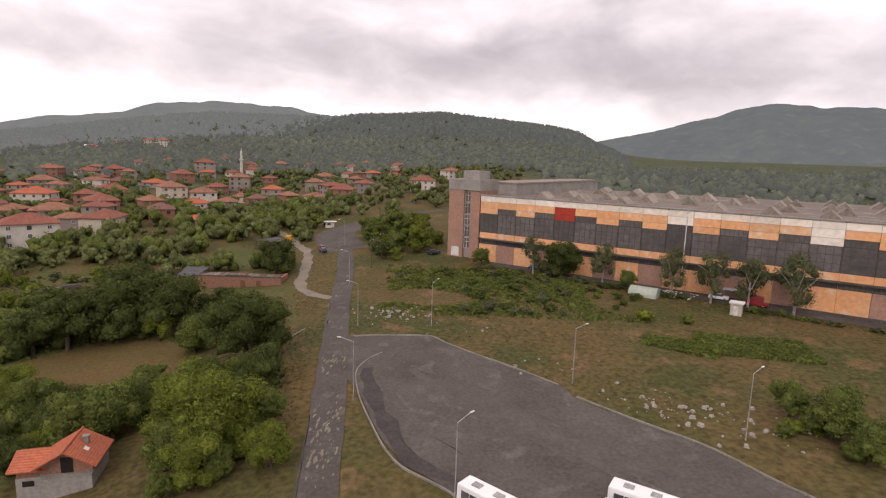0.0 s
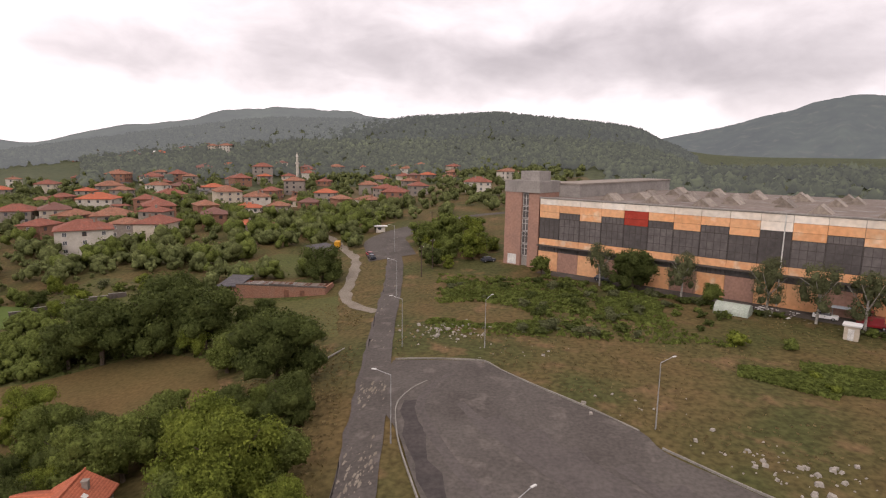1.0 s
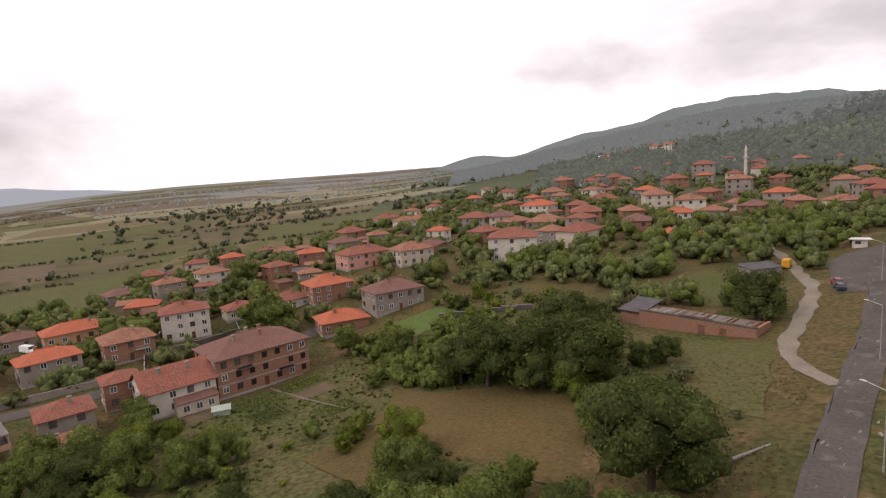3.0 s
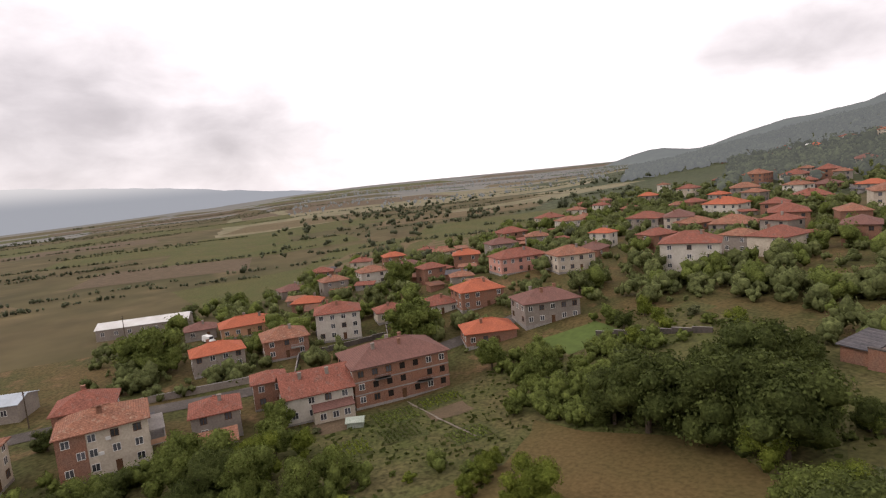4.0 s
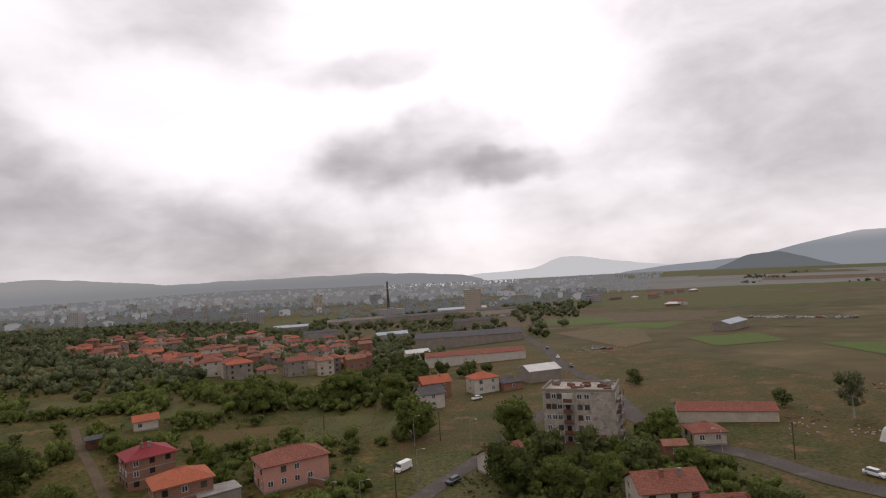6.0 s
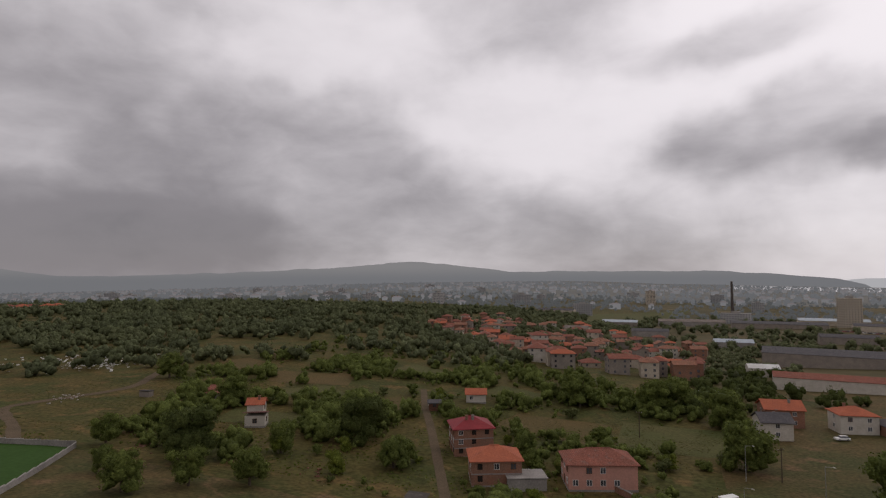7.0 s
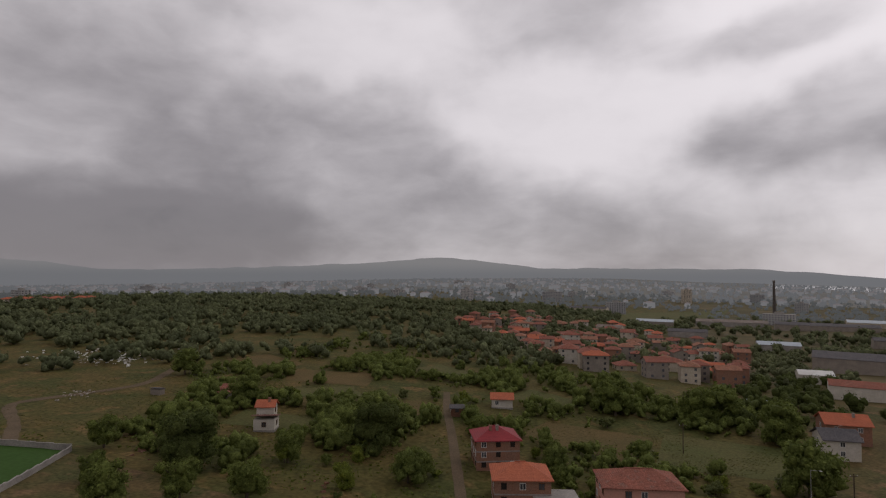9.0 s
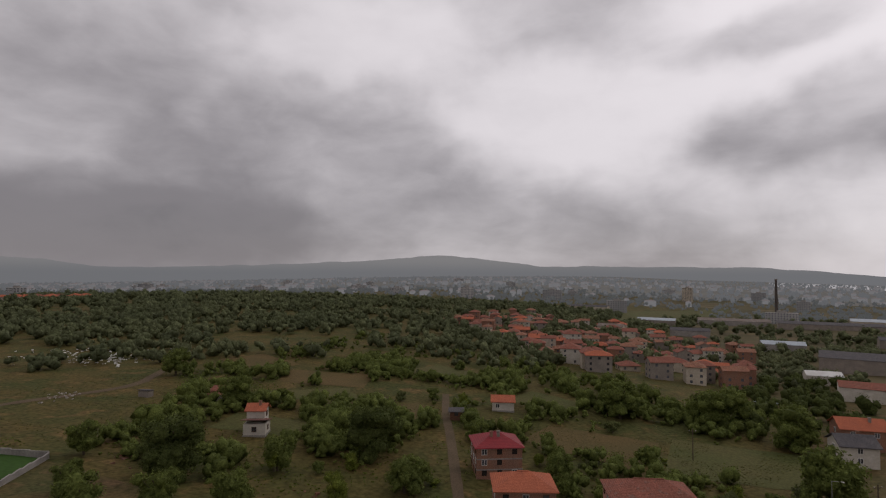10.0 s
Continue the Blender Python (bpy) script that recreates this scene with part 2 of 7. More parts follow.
M["maroon_tile"] = material("maroon_metal_roof", (0.27, 0.04, 0.045), (0.23, 0.04, 0.045), scale=0.4, fine_scale=2.0, mixing=0.2, rough=0.5, bands=3.0)
M["slate"] = material("dark_grey_roof", (0.09, 0.085, 0.09), (0.12, 0.11, 0.11), scale=0.4, fine_scale=2.5, bands=4.0)
M["white_sheet"] = material("white_roof_sheet", (0.62, 0.615, 0.59), (0.53, 0.51, 0.48), scale=0.25, fine_scale=2.0, mixing=0.12)
M["blue_sheet"] = material("pale_blue_grey_sheet", (0.42, 0.46, 0.5), (0.36, 0.39, 0.42), scale=0.25, fine_scale=2.0, mixing=0.15)
M["pane"] = material("window_pane", (0.05, 0.052, 0.058), (0.09, 0.09, 0.1), scale=0.8, fine_scale=2.0, rough=0.15, spread=0.5, spec=0.5)
# near-black colour that paints the shade inside unglazed openings
M["hole"] = material("unlit_opening_slab", (0.03, 0.025, 0.022), rough=0.9)
M["frame"] = material("white_window_frame", (0.66, 0.64, 0.6), rough=0.5)
M["door"] = material("brown_wooden_door", (0.13, 0.07, 0.04), scale=1.0)
M["steel"] = material("galvanised_steel", (0.38, 0.37, 0.36), rough=0.5, metal=0.3, scale=1.0)
M["bark"] = material("grey_brown_bark", (0.1, 0.075, 0.055), (0.07, 0.055, 0.04), scale=3, fine_scale=12)
M["birch_bark"] = material("pale_birch_bark", (0.4, 0.37, 0.33), (0.2, 0.18, 0.16), scale=3, fine_scale=8)
M["leaf_dark"] = material("dark_green_leaves", (0.055, 0.069, 0.021), (0.084, 0.1, 0.029), scale=0.3, fine_scale=2.2, mixing=1.0, bump=0.3, spread=0.25, leaf=True)
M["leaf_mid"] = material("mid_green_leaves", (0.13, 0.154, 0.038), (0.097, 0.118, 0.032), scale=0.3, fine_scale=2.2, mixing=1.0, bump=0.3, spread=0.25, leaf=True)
M["leaf_light"] = material("yellow_green_leaves", (0.155, 0.178, 0.03), (0.112, 0.138, 0.026), scale=0.3, fine_scale=2.2, mixing=1.0, bump=0.3, spread=0.25, leaf=True)
M["leaf_grey"] = material("grey_green_leaves", (0.125, 0.132, 0.064), (0.095, 0.104, 0.05), scale=0.3, fine_scale=2.2, mixing=1.0, bump=0.3, spread=0.25, leaf=True)
# leaves of far trees, paled and greyed to hold the haze in their colour
M["leaf_hazed"] = material("hazed_green_leaves", (0.132, 0.146, 0.054), (0.096, 0.111, 0.042), scale=0.3, fine_scale=1.4, mixing=1.0, bump=0.3, spread=0.28, leaf=True)
M["straw"] = material("dry_straw_grass", (0.2, 0.15, 0.075), (0.155, 0.125, 0.058), scale=0.1, fine_scale=1.5, spread=0.3, leaf=True)
M["grass_blades"] = material("olive_grass_blades", (0.1, 0.09, 0.032), (0.075, 0.082, 0.027), scale=0.08, fine_scale=1.0, spread=0.35, leaf=True)
# base colour lightened and greyed, with the haze over the plain painted in
M["wood_far"] = material("hazed_woodland_leaves", (0.08, 0.09, 0.052), (0.104, 0.112, 0.066), scale=0.02, fine_scale=0.6, mixing=0.8, bump=0.4, spread=0.45, leaf=True)
M["white_paint"] = material("white_vehicle_paint", (0.75, 0.74, 0.72), (0.7, 0.69, 0.67), rough=0.3, mixing=0.08, spec=0.5)
M["red_paint"] = material("dark_red_vehicle_paint", (0.3, 0.02, 0.025), rough=0.3, mixing=0.1, spec=0.5)
M["dark_paint"] = material("dark_blue_vehicle_paint", (0.03, 0.035, 0.05), rough=0.3, mixing=0.1, spec=0.5)
M["yellow_paint"] = material("yellow_vehicle_paint", (0.6, 0.3, 0.03), rough=0.4, mixing=0.1)
M["rubber"] = material("black_rubber", (0.02, 0.02, 0.02), rough=0.9)
M["stone"] = material("pale_rubble", (0.33, 0.3, 0.26), (0.24, 0.215, 0.185), scale=1.2, fine_scale=5)
M["plastic"] = material("translucent_grey_green_film", (0.28, 0.32, 0.26), (0.36, 0.39, 0.33), scale=0.5, rough=0.5)
M["water"] = material("pale_lake_water", (0.5, 0.5, 0.5), (0.46, 0.47, 0.48), scale=0.002, fine_scale=0.02, rough=0.2, mixing=0.1)


# greyish pale leaf colour that includes the valley haze before these trees
M["far_wood"] = material("hazed_southern_leaves", (0.094, 0.107, 0.054), (0.132, 0.144, 0.07), scale=0.02, fine_scale=0.9, mixing=1.0, bump=0.4, spread=0.3, leaf=True)
M["tar_edge"] = material("black_damp_tar", (0.05, 0.044, 0.042), (0.07, 0.06, 0.056), scale=0.4, fine_scale=2.0, mixing=0.4)
M["panel_concrete"] = material("stained_panel_concrete", (0.4, 0.355, 0.3), (0.29, 0.255, 0.215), scale=0.22, fine_scale=1.6, mixing=0.4, third=(0.22, 0.19, 0.165))
M["pitch"] = material("dark_mown_turf", (0.032, 0.07, 0.014), (0.04, 0.08, 0.018), scale=0.05, fine_scale=1.0, mixing=0.3)
M["plinth"] = material("stained_dark_concrete", (0.11, 0.092, 0.08), (0.075, 0.065, 0.058), scale=0.2, fine_scale=2.0)
M["garden"] = material("damp_garden_ground", (0.066, 0.073, 0.024), (0.09, 0.078, 0.034), scale=0.09, fine_scale=1.2, mixing=1.0, bump=0.1, contrast=0.12)
M["orchard"] = material("orchard_grass", (0.092, 0.07, 0.024), (0.056, 0.06, 0.018), scale=0.05, fine_scale=0.8, mixing=0.9, bump=0.1, third=(0.125, 0.085, 0.033), contrast=0.13)
# tan stubble, its colour raised further to paint in the haze over it
M["stubble"] = material("hazed_stubble_plain", (0.2, 0.17, 0.105), (0.15, 0.14, 0.08), scale=0.005, fine_scale=0.05, mixing=0.4, third=(0.22, 0.185, 0.125))
M["plain"] = material("open_plain_pasture", (0.104, 0.08, 0.041), (0.07, 0.064, 0.029), scale=0.006, fine_scale=0.05, mixing=0.4, third=(0.125, 0.096, 0.05))


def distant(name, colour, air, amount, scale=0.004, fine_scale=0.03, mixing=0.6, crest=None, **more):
    """Far mountains, plain, woods and town, the moist air before them painted in as a glow (air, amount); crest:
    heights between which that glow turns to cloud, and its colour.
    """
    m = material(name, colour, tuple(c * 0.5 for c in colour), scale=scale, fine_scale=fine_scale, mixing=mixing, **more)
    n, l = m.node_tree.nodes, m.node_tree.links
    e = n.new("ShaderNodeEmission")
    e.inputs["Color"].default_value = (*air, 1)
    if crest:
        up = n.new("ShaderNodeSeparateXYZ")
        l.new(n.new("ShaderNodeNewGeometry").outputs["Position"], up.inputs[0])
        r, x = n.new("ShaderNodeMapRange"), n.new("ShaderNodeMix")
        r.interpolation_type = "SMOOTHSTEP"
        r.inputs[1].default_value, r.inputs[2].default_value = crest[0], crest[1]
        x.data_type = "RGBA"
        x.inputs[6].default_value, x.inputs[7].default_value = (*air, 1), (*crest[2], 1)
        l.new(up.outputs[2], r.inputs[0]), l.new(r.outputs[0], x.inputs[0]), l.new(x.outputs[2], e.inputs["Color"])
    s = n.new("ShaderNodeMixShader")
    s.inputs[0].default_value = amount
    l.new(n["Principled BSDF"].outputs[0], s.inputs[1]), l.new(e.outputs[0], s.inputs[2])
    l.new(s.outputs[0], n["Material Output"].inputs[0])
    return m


# ---- mesh helpers ----
def mesh(name, verts, faces, mat, smooth=False):
    me = bpy.data.meshes.new(name)
    me.from_pydata([tuple(v) for v in verts], [], faces)
    for one in (mat if isinstance(mat, (list, tuple)) else [mat]):
        me.materials.append(one)
    if smooth:
        me.polygons.foreach_set("use_smooth", [True] * len(me.polygons))
    me.update()
    return me


class Form:
    """Collects boxes and other solids into one mesh."""

    def __init__(self):
        self.v, self.f = [], []

    def add(self, verts, faces):
        k = len(self.v)
        self.v += [tuple(p) for p in verts]
        self.f += [tuple(i + k for i in face) for face in faces]
        return self

    def box(self, x0, x1, y0, y1, z0, z1, taper=0.0):
        t = taper
        return self.add([(x0, y0, z0), (x1, y0, z0), (x1, y1, z0), (x0, y1, z0),
                         (x0 + t, y0 + t, z1), (x1 - t, y0 + t, z1), (x1 - t, y1 - t, z1), (x0 + t, y1 - t, z1)],
                        [(3, 2, 1, 0), (4, 5, 6, 7), (0, 1, 5, 4), (1, 2, 6, 5), (2, 3, 7, 6), (3, 0, 4, 7)])

    def tube(self, a, b, ra, rb, sides=7):
        a, b = Vector(a), Vector(b)
        turn = (b - a).to_track_quat("Z", "Y").to_matrix()
        ring = [Vector((math.cos(i * math.tau / sides), math.sin(i * math.tau / sides), 0)) for i in range(sides)]
        return self.add([a + turn @ (p * ra) for p in ring] + [b + turn @ (p * rb) for p in ring],
                        [(i, (i + 1) % sides, sides + (i + 1) % sides, sides + i) for i in range(sides)]
                        + [tuple(range(sides))[::-1], tuple(range(sides, 2 * sides))])

    def mesh(self, name, mat, smooth=False):
        return mesh(name, self.v, self.f, mat, smooth)


def piece(name, data, parent, at=(0, 0, 0), turn=0.0, label=""):
    ob = new(name, data)
    ob.parent = parent
    ob.matrix_basis = pose(*at, 0, 0, turn)
    return tagged(ob, label)


def thing(name, x, y, z, turn, label, category, group="", kind=""):
    ob = new(name)
    ob.empty_display_size = 0.5
    ob.matrix_basis = pose(x, y, z, 0, 0, turn)
    return tagged(ob, label, category, group, kind)


def bevelled(me, width):
    bm = bmesh.new()
    bm.from_mesh(me)
    bmesh.ops.bevel(bm, geom=bm.edges[:], offset=width, segments=2, affect="EDGES", profile=0.6)
    bm.to_mesh(me)
    bm.free()
    return me


# ---- ground ----
KX = [-1200, -300, -190, -130, -60, -10, 60, 200, 700]
KY = [-1200, -450, -200, -90, 20, 85, 145, 210, 440]
RELIEF = [[-30, -25, -25, -25, -25, -25, -22, -15, 0],
          [-15, -14, -16, -19, -21, -20, -14, -2, 12],
          [-10, -8, -8, -9, -10, -8, -5, 0, 8],
          [-8, -6, -5.5, -6.5, -8, -8, -4.5, 0, 6],
          [-8, -6, -6, -6.5, -5, 3, 6, 5, 8],
          [-8, -6, -5, -7.5, -1, 6.8, 8.2, 9.5, 12],
          [-7, -3, 3, 0.5, 3, 8.5, 10.8, 11.5, 20],
          [-5, 2, 7, 7, 8.5, 13, 14, 14, 30],
          [-5, 16, 20, 20, 23, 27, 30, 32, 60]]


def hermite(knots, rows, q):
    """Smooth curve through rows (one per knot), at positions q."""
    k, v = np.asarray(knots, float), np.asarray(rows, float)
    q = np.clip(q, k[0], k[-1])
    i = np.clip(np.searchsorted(k, q) - 1, 0, len(k) - 2)
    slope = np.diff(v, axis=0) / np.diff(k)[:, None]
    tan = np.zeros_like(v)
    a, b = slope[:-1], slope[1:]
    tan[1:-1] = np.where(a * b > 0, 2 * a * b / np.where(a + b == 0, 1, a + b), 0)
    tan[0], tan[-1] = slope[0], slope[-1]
    h = (k[i + 1] - k[i])
    s = (q - k[i]) / h
    return i, s, h, tan, v


def curve(knots, values, q):
    """Monotone cubic curve through (knots, values)."""
    i, s, h, tan, v = hermite(knots, np.asarray(values, float)[:, None], q)
    v, tan = v[:, 0], tan[:, 0]
    return (v[i] * (1 + 2 * s) * (1 - s) ** 2 + v[i + 1] * s * s * (3 - 2 * s)
            + h * (tan[i] * s * (1 - s) ** 2 - tan[i + 1] * s * s * (1 - s)))


RIDGE_AZ = [-180, -70, -40, -24, -20, -18, -16.4, -14.5, -12.9, -9, -2.3, 1.7, 8.4, 11.4, 22, 30, 38, 46, 60, 90, 180]
RIDGE_H = [0, -25, -50, -50, -36, -12, 14, 36, 58, 76, 93, 104, 99, 92, 96, 76, 48, 20, 0, 0, 0]
PLAIN_AZ = [-180, -157, -136, -119, -60, 20, 46, 60, 73, 81, 90, 107, 129, 140, 161, 180]
PLAIN_H = [14, 6, -27, -45, 40, 60, 60, 54, 45, 20, -20, -45, -35, -20, -8, 14]


def relief(x, y):
    """Height of the open ground at (x, y): the near relief, and the wooded hills behind it."""
    x, y = np.atleast_1d(np.asarray(x, float)), np.atleast_1d(np.asarray(y, float))
    i, s, h, tan, v = hermite(KY, RELIEF, y)
    s1, h1 = s[:, None], h[:, None]
    rows = (v[i] * (1 + 2 * s1) * (1 - s1) ** 2 + v[i + 1] * s1 * s1 * (3 - 2 * s1)
            + h1 * (tan[i] * s1 * (1 - s1) ** 2 - tan[i + 1] * s1 * s1 * (1 - s1)))
    kx = np.asarray(KX, float)
    q = np.clip(x, kx[0], kx[-1])
    j = np.clip(np.searchsorted(kx, q) - 1, 0, len(kx) - 2)
    h = kx[j + 1] - kx[j]
    s = (q - kx[j]) / h
    n = np.arange(len(q))
    sl = np.diff(rows, axis=1) / np.diff(kx)[None]
    t = np.zeros_like(rows)
    a, b = sl[:, :-1], sl[:, 1:]
    t[:, 1:-1] = np.where(a * b > 0, 2 * a * b / np.where(a + b == 0, 1, a + b), 0)
    z = (rows[n, j] * (1 + 2 * s) * (1 - s) ** 2 + rows[n, j + 1] * s * s * (3 - 2 * s)
         + h * (t[n, j] * s * (1 - s) ** 2 - t[n, j + 1] * s * s * (1 - s)))
    r, az = np.hypot(x, y), np.degrees(np.arctan2(-x, y))
    top = curve(RIDGE_AZ, RIDGE_H, az)
    up = np.clip((r - 380) / 1000, 0, 1)
    down = np.clip((r - 1380) / 900, 0, 1)
    hill = top * (up * up * (3 - 2 * up)) * (1 - 0.6 * down * down * (3 - 2 * down))
    far = np.clip((r - 700) / 3900, 0, 1)
    return z + hill + curve(PLAIN_AZ, PLAIN_H, az) * far


TABLE = [np.arange(-700.0, 701.0, 2.0)] * 2
TABLE.append(relief(*(q.ravel() for q in np.meshgrid(TABLE[0], TABLE[1]))).reshape(701, 701).tolist())


def height(x, y):
    """Height of the ground at one place: from a fine table near by, else worked out."""
    if abs(x) > 698 or abs(y) > 698:
        return float(relief(x, y)[0])
    u, v = (x + 700) / 2, (y + 700) / 2
    i, j = int(u), int(v)
    u, v, z = u - i, v - j, TABLE[2]
    return (z[j][i] * (1 - u) + z[j][i + 1] * u) * (1 - v) + (z[j + 1][i] * (1 - u) + z[j + 1][i + 1] * u) * v


def axis(lo, hi, step, reach, growth):
    """Even steps between lo and hi, and growing ones out to reach."""
    q = list(np.arange(lo, hi + step, step))
    for end, sign in ((0, -1), (-1, 1)):
        d, more, at = step, [], q[end]
        while abs(at) < reach:
            d *= growth
            at += sign * d
            more.append(sign * min(abs(at), reach))
        q = more[::-1] + q if sign < 0 else q + more
    return np.array(q)


gx, gy = axis(-260, 160, 4.5, 4500, 1.055), axis(-240, 260, 4.5, 4500, 1.055)
xx, yy = np.meshgrid(gx, gy)
zz = relief(xx.ravel(), yy.ravel())
nx, ny = len(gx), len(gy)
gverts = np.stack([xx.ravel(), yy.ravel(), zz], 1)
gfaces = [(j * nx + i, j * nx + i + 1, (j + 1) * nx + i + 1, (j + 1) * nx + i) for j in range(ny - 1) for i in range(nx - 1)]
# the outermost plain has its haze mixed in as emission
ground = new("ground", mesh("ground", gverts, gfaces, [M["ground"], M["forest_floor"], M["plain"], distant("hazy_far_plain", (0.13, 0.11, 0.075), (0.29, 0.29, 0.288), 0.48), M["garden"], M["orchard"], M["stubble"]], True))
tagged(ground, "dry grassland with scrub, sloping down to a wide plain", "ground", kind="structure")
centre = gverts[[f[0] for f in gfaces]]
az = np.degrees(np.arctan2(-centre[:, 0], centre[:, 1]))
rad = np.hypot(centre[:, 0], centre[:, 1])
edge = np.array([noise.noise((p[0] * 0.006, p[1] * 0.006, 3.0)) for p in centre])
wooded = (az > -62) & (az < -8) & (rad > 225) & (centre[:, 1] > 60) | (az > -60) & (az < 52 + 22 * edge) & (rad > 400 + 60 * edge)
cx, cy = centre[:, 0] + 9 * edge, centre[:, 1] - 9 * edge
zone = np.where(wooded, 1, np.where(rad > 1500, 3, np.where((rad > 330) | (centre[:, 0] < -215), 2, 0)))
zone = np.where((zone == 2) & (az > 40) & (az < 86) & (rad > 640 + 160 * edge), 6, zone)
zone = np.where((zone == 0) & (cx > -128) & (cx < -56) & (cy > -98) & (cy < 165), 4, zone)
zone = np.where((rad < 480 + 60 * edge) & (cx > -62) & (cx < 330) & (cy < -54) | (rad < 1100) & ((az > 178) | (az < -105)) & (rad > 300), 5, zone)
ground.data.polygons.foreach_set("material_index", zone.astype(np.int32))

KEEP_OUT = []      # (x, y, radius) where no tree may stand
STRIPS = []        # (points, half width) of roads and tracks


def patch(name, corners, mat, label, category, kind="structure", lift=0.07, n=14, clear=True):
    """A four-cornered sheet laid on the ground."""
    a, b, c, d = (np.array(p, float) for p in corners)
    v = []
    for j in range(n + 1):
        for i in range(n + 1):
            s, t = i / n, j / n
            p = (a * (1 - s) + b * s) * (1 - t) + (d * (1 - s) + c * s) * t
            wob = 0.8 * noise.noise((p[0] * 0.2, p[1] * 0.2, 1.7)) if 0 in (i, j) or n in (i, j) else 0
            v.append((p[0] + wob, p[1] + wob, height(*p) + lift))
    f = [(j * (n + 1) + i, j * (n + 1) + i + 1, (j + 1) * (n + 1) + i + 1, (j + 1) * (n + 1) + i) for j in range(n) for i in range(n)]
    ob = tagged(new(name, mesh(name, v, f, mat, True)), label, category, kind=kind)
    if clear:
        CLEAR.append([tuple(p) for p in (a, b, c, d)])
    return ob


CLEAR = []


def smooth_line(points, step=3.0):
    pts = np.array(points, float)
    d = np.r_[0, np.cumsum(np.hypot(*np.diff(pts, axis=0).T))]
    q = np.arange(0, d[-1], step)
    return np.stack([curve(d, pts[:, 0], q), curve(d, pts[:, 1], q)], 1)


def ribbon(name, points, width, mat, label, category, lift=0.1, across=3, rag=0.15, offset=0.0):
    """A road or track along points, laid on the ground."""
    line = smooth_line(points)
    way = np.gradient(line, axis=0)
    side = np.stack([-way[:, 1], way[:, 0]], 1) / np.hypot(way[:, 0], way[:, 1])[:, None]
    v, f = [], []
    for k, (p, s) in enumerate(zip(line, side)):
        for i in range(across + 1):
            o = (i / across - 0.5) * width + offset
            if i in (0, across):
                o += rag * noise.noise((p[0] * 0.21, p[1] * 0.21, i * 3.1))
            q = p + s * o
            v.append((q[0], q[1], height(*q) + lift))
    n = across + 1
    for k in range(len(line) - 1):
        for i in range(across):
            f.append((k * n + i + 1, k * n + i, (k + 1) * n + i, (k + 1) * n + i + 1))
    STRIPS.append((line, width / 2 + 0.8, line.min(0) - width - 3, line.max(0) + width + 3))
    return tagged(new(name, mesh(name, v, f, mat, True)), label, category, kind="structure")


def free(x, y, margin=0.0):
    for cx, cy, r in KEEP_OUT:
        if (x - cx) ** 2 + (y - cy) ** 2 < (r + margin) ** 2:
            return False
    for line, half, low, high in STRIPS:
        if low[0] < x < high[0] and low[1] < y < high[1] and ((line - (x, y)) ** 2).sum(1).min() < (half + margin) ** 2 + 2:
            return False
    for quad in CLEAR:
        side = [(bx - ax) * (y - ay) - (by - ay) * (x - ax) for (ax, ay), (bx, by) in zip(quad, quad[1:] + quad[:1])]
        if all(s > 0 for s in side) or all(s < 0 for s in side):
            return False
    return True


# roads and tracks
MAIN = [(-3, 8), (-8.5, 32), (-12.4, 53), (-15.6, 75.7), (-19.5, 100), (-21.8, 114), (-27.8, 157), (-31.8, 179), (-37, 200), (-38, 218), (-31, 232), (-20, 244), (-6, 256), (18, 268)]
ribbon("road", MAIN, 4.8, M["asphalt"], "cracked grey asphalt road climbing to the village", "road", lift=0.12, rag=0.2)
ribbon("road", [(12, -70), (6, -40), (1, -12), (-2.6, 6)], 4.8, M["asphalt"], "cracked grey asphalt road below the lot", "road", lift=0.105, rag=0.35)
ribbon("road", [(-33, 182), (-38, 198), (-41.5, 211), (-38, 224), (-30, 232)], 15, M["asphalt"], "widened asphalt turning place before the village", "road", lift=0.09)
ribbon("road", [(-300, -820), (-190, -383), (-169, -284), (-147, -202), (-142, -161), (-129, -115), (-125, -99), (-126.6, -77), (-132, -62), (-135, -46), (-140, -35), (-150, -8), (-152, 20), (-151, 50), (-151, 78), (-149, 112), (-150, 150)], 6.0, M["asphalt"], "grey asphalt valley road past the village edge", "road", lift=0.12)
ribbon("road", [(-30, -45), (-59.5, -77), (-79, -98), (-102, -123), (-138, -160)], 5, M["asphalt"], "narrow asphalt lane beside the apartment block", "road", lift=0.1)
ribbon("track", [(2, -62), (7.5, -73.7), (17.8, -94.7), (31, -121), (44, -146), (55, -170)], 2.6, M["soil"], "earth track between orchards", "track")
ribbon("track", [(105, -40), (135, -58), (165, -76), (158, -110), (177, -146)], 3.5, M["soil"], "worn earth track over the pasture", "track", rag=0.8)
ribbon("track", [(-26, 129), (-33.7, 136.7), (-38.5, 148), (-40.6, 161.5), (-45, 182.7), (-54, 200), (-63.3, 216.8), (-76, 234)], 2.8, M["gravel"], "pale gravel drive curving up from the road", "track", rag=1.1)

# turning lot
LOT = [(99.5, -16.5, -2.3), (95, -16.8, 1.5), (90, -16, 5.9), (84, -15.4, 12.2), (77.3, -12.2, 18.5), (74.7, -11, 19.2), (68, -8.6, 25.5),
       (61.6, -5.8, 32), (53, 1.5, 37.5), (40, 11, 50), (28, 20, 60), (20, 28, 66)]
v, f, across = [], [], 16
lot_y = np.arange(20, 99.6, 1.0)
lot_l = curve([r[0] for r in LOT[::-1]], [r[1] for r in LOT[::-1]], lot_y)
lot_r = curve([r[0] for r in LOT[::-1]], [r[2] for r in LOT[::-1]], lot_y)
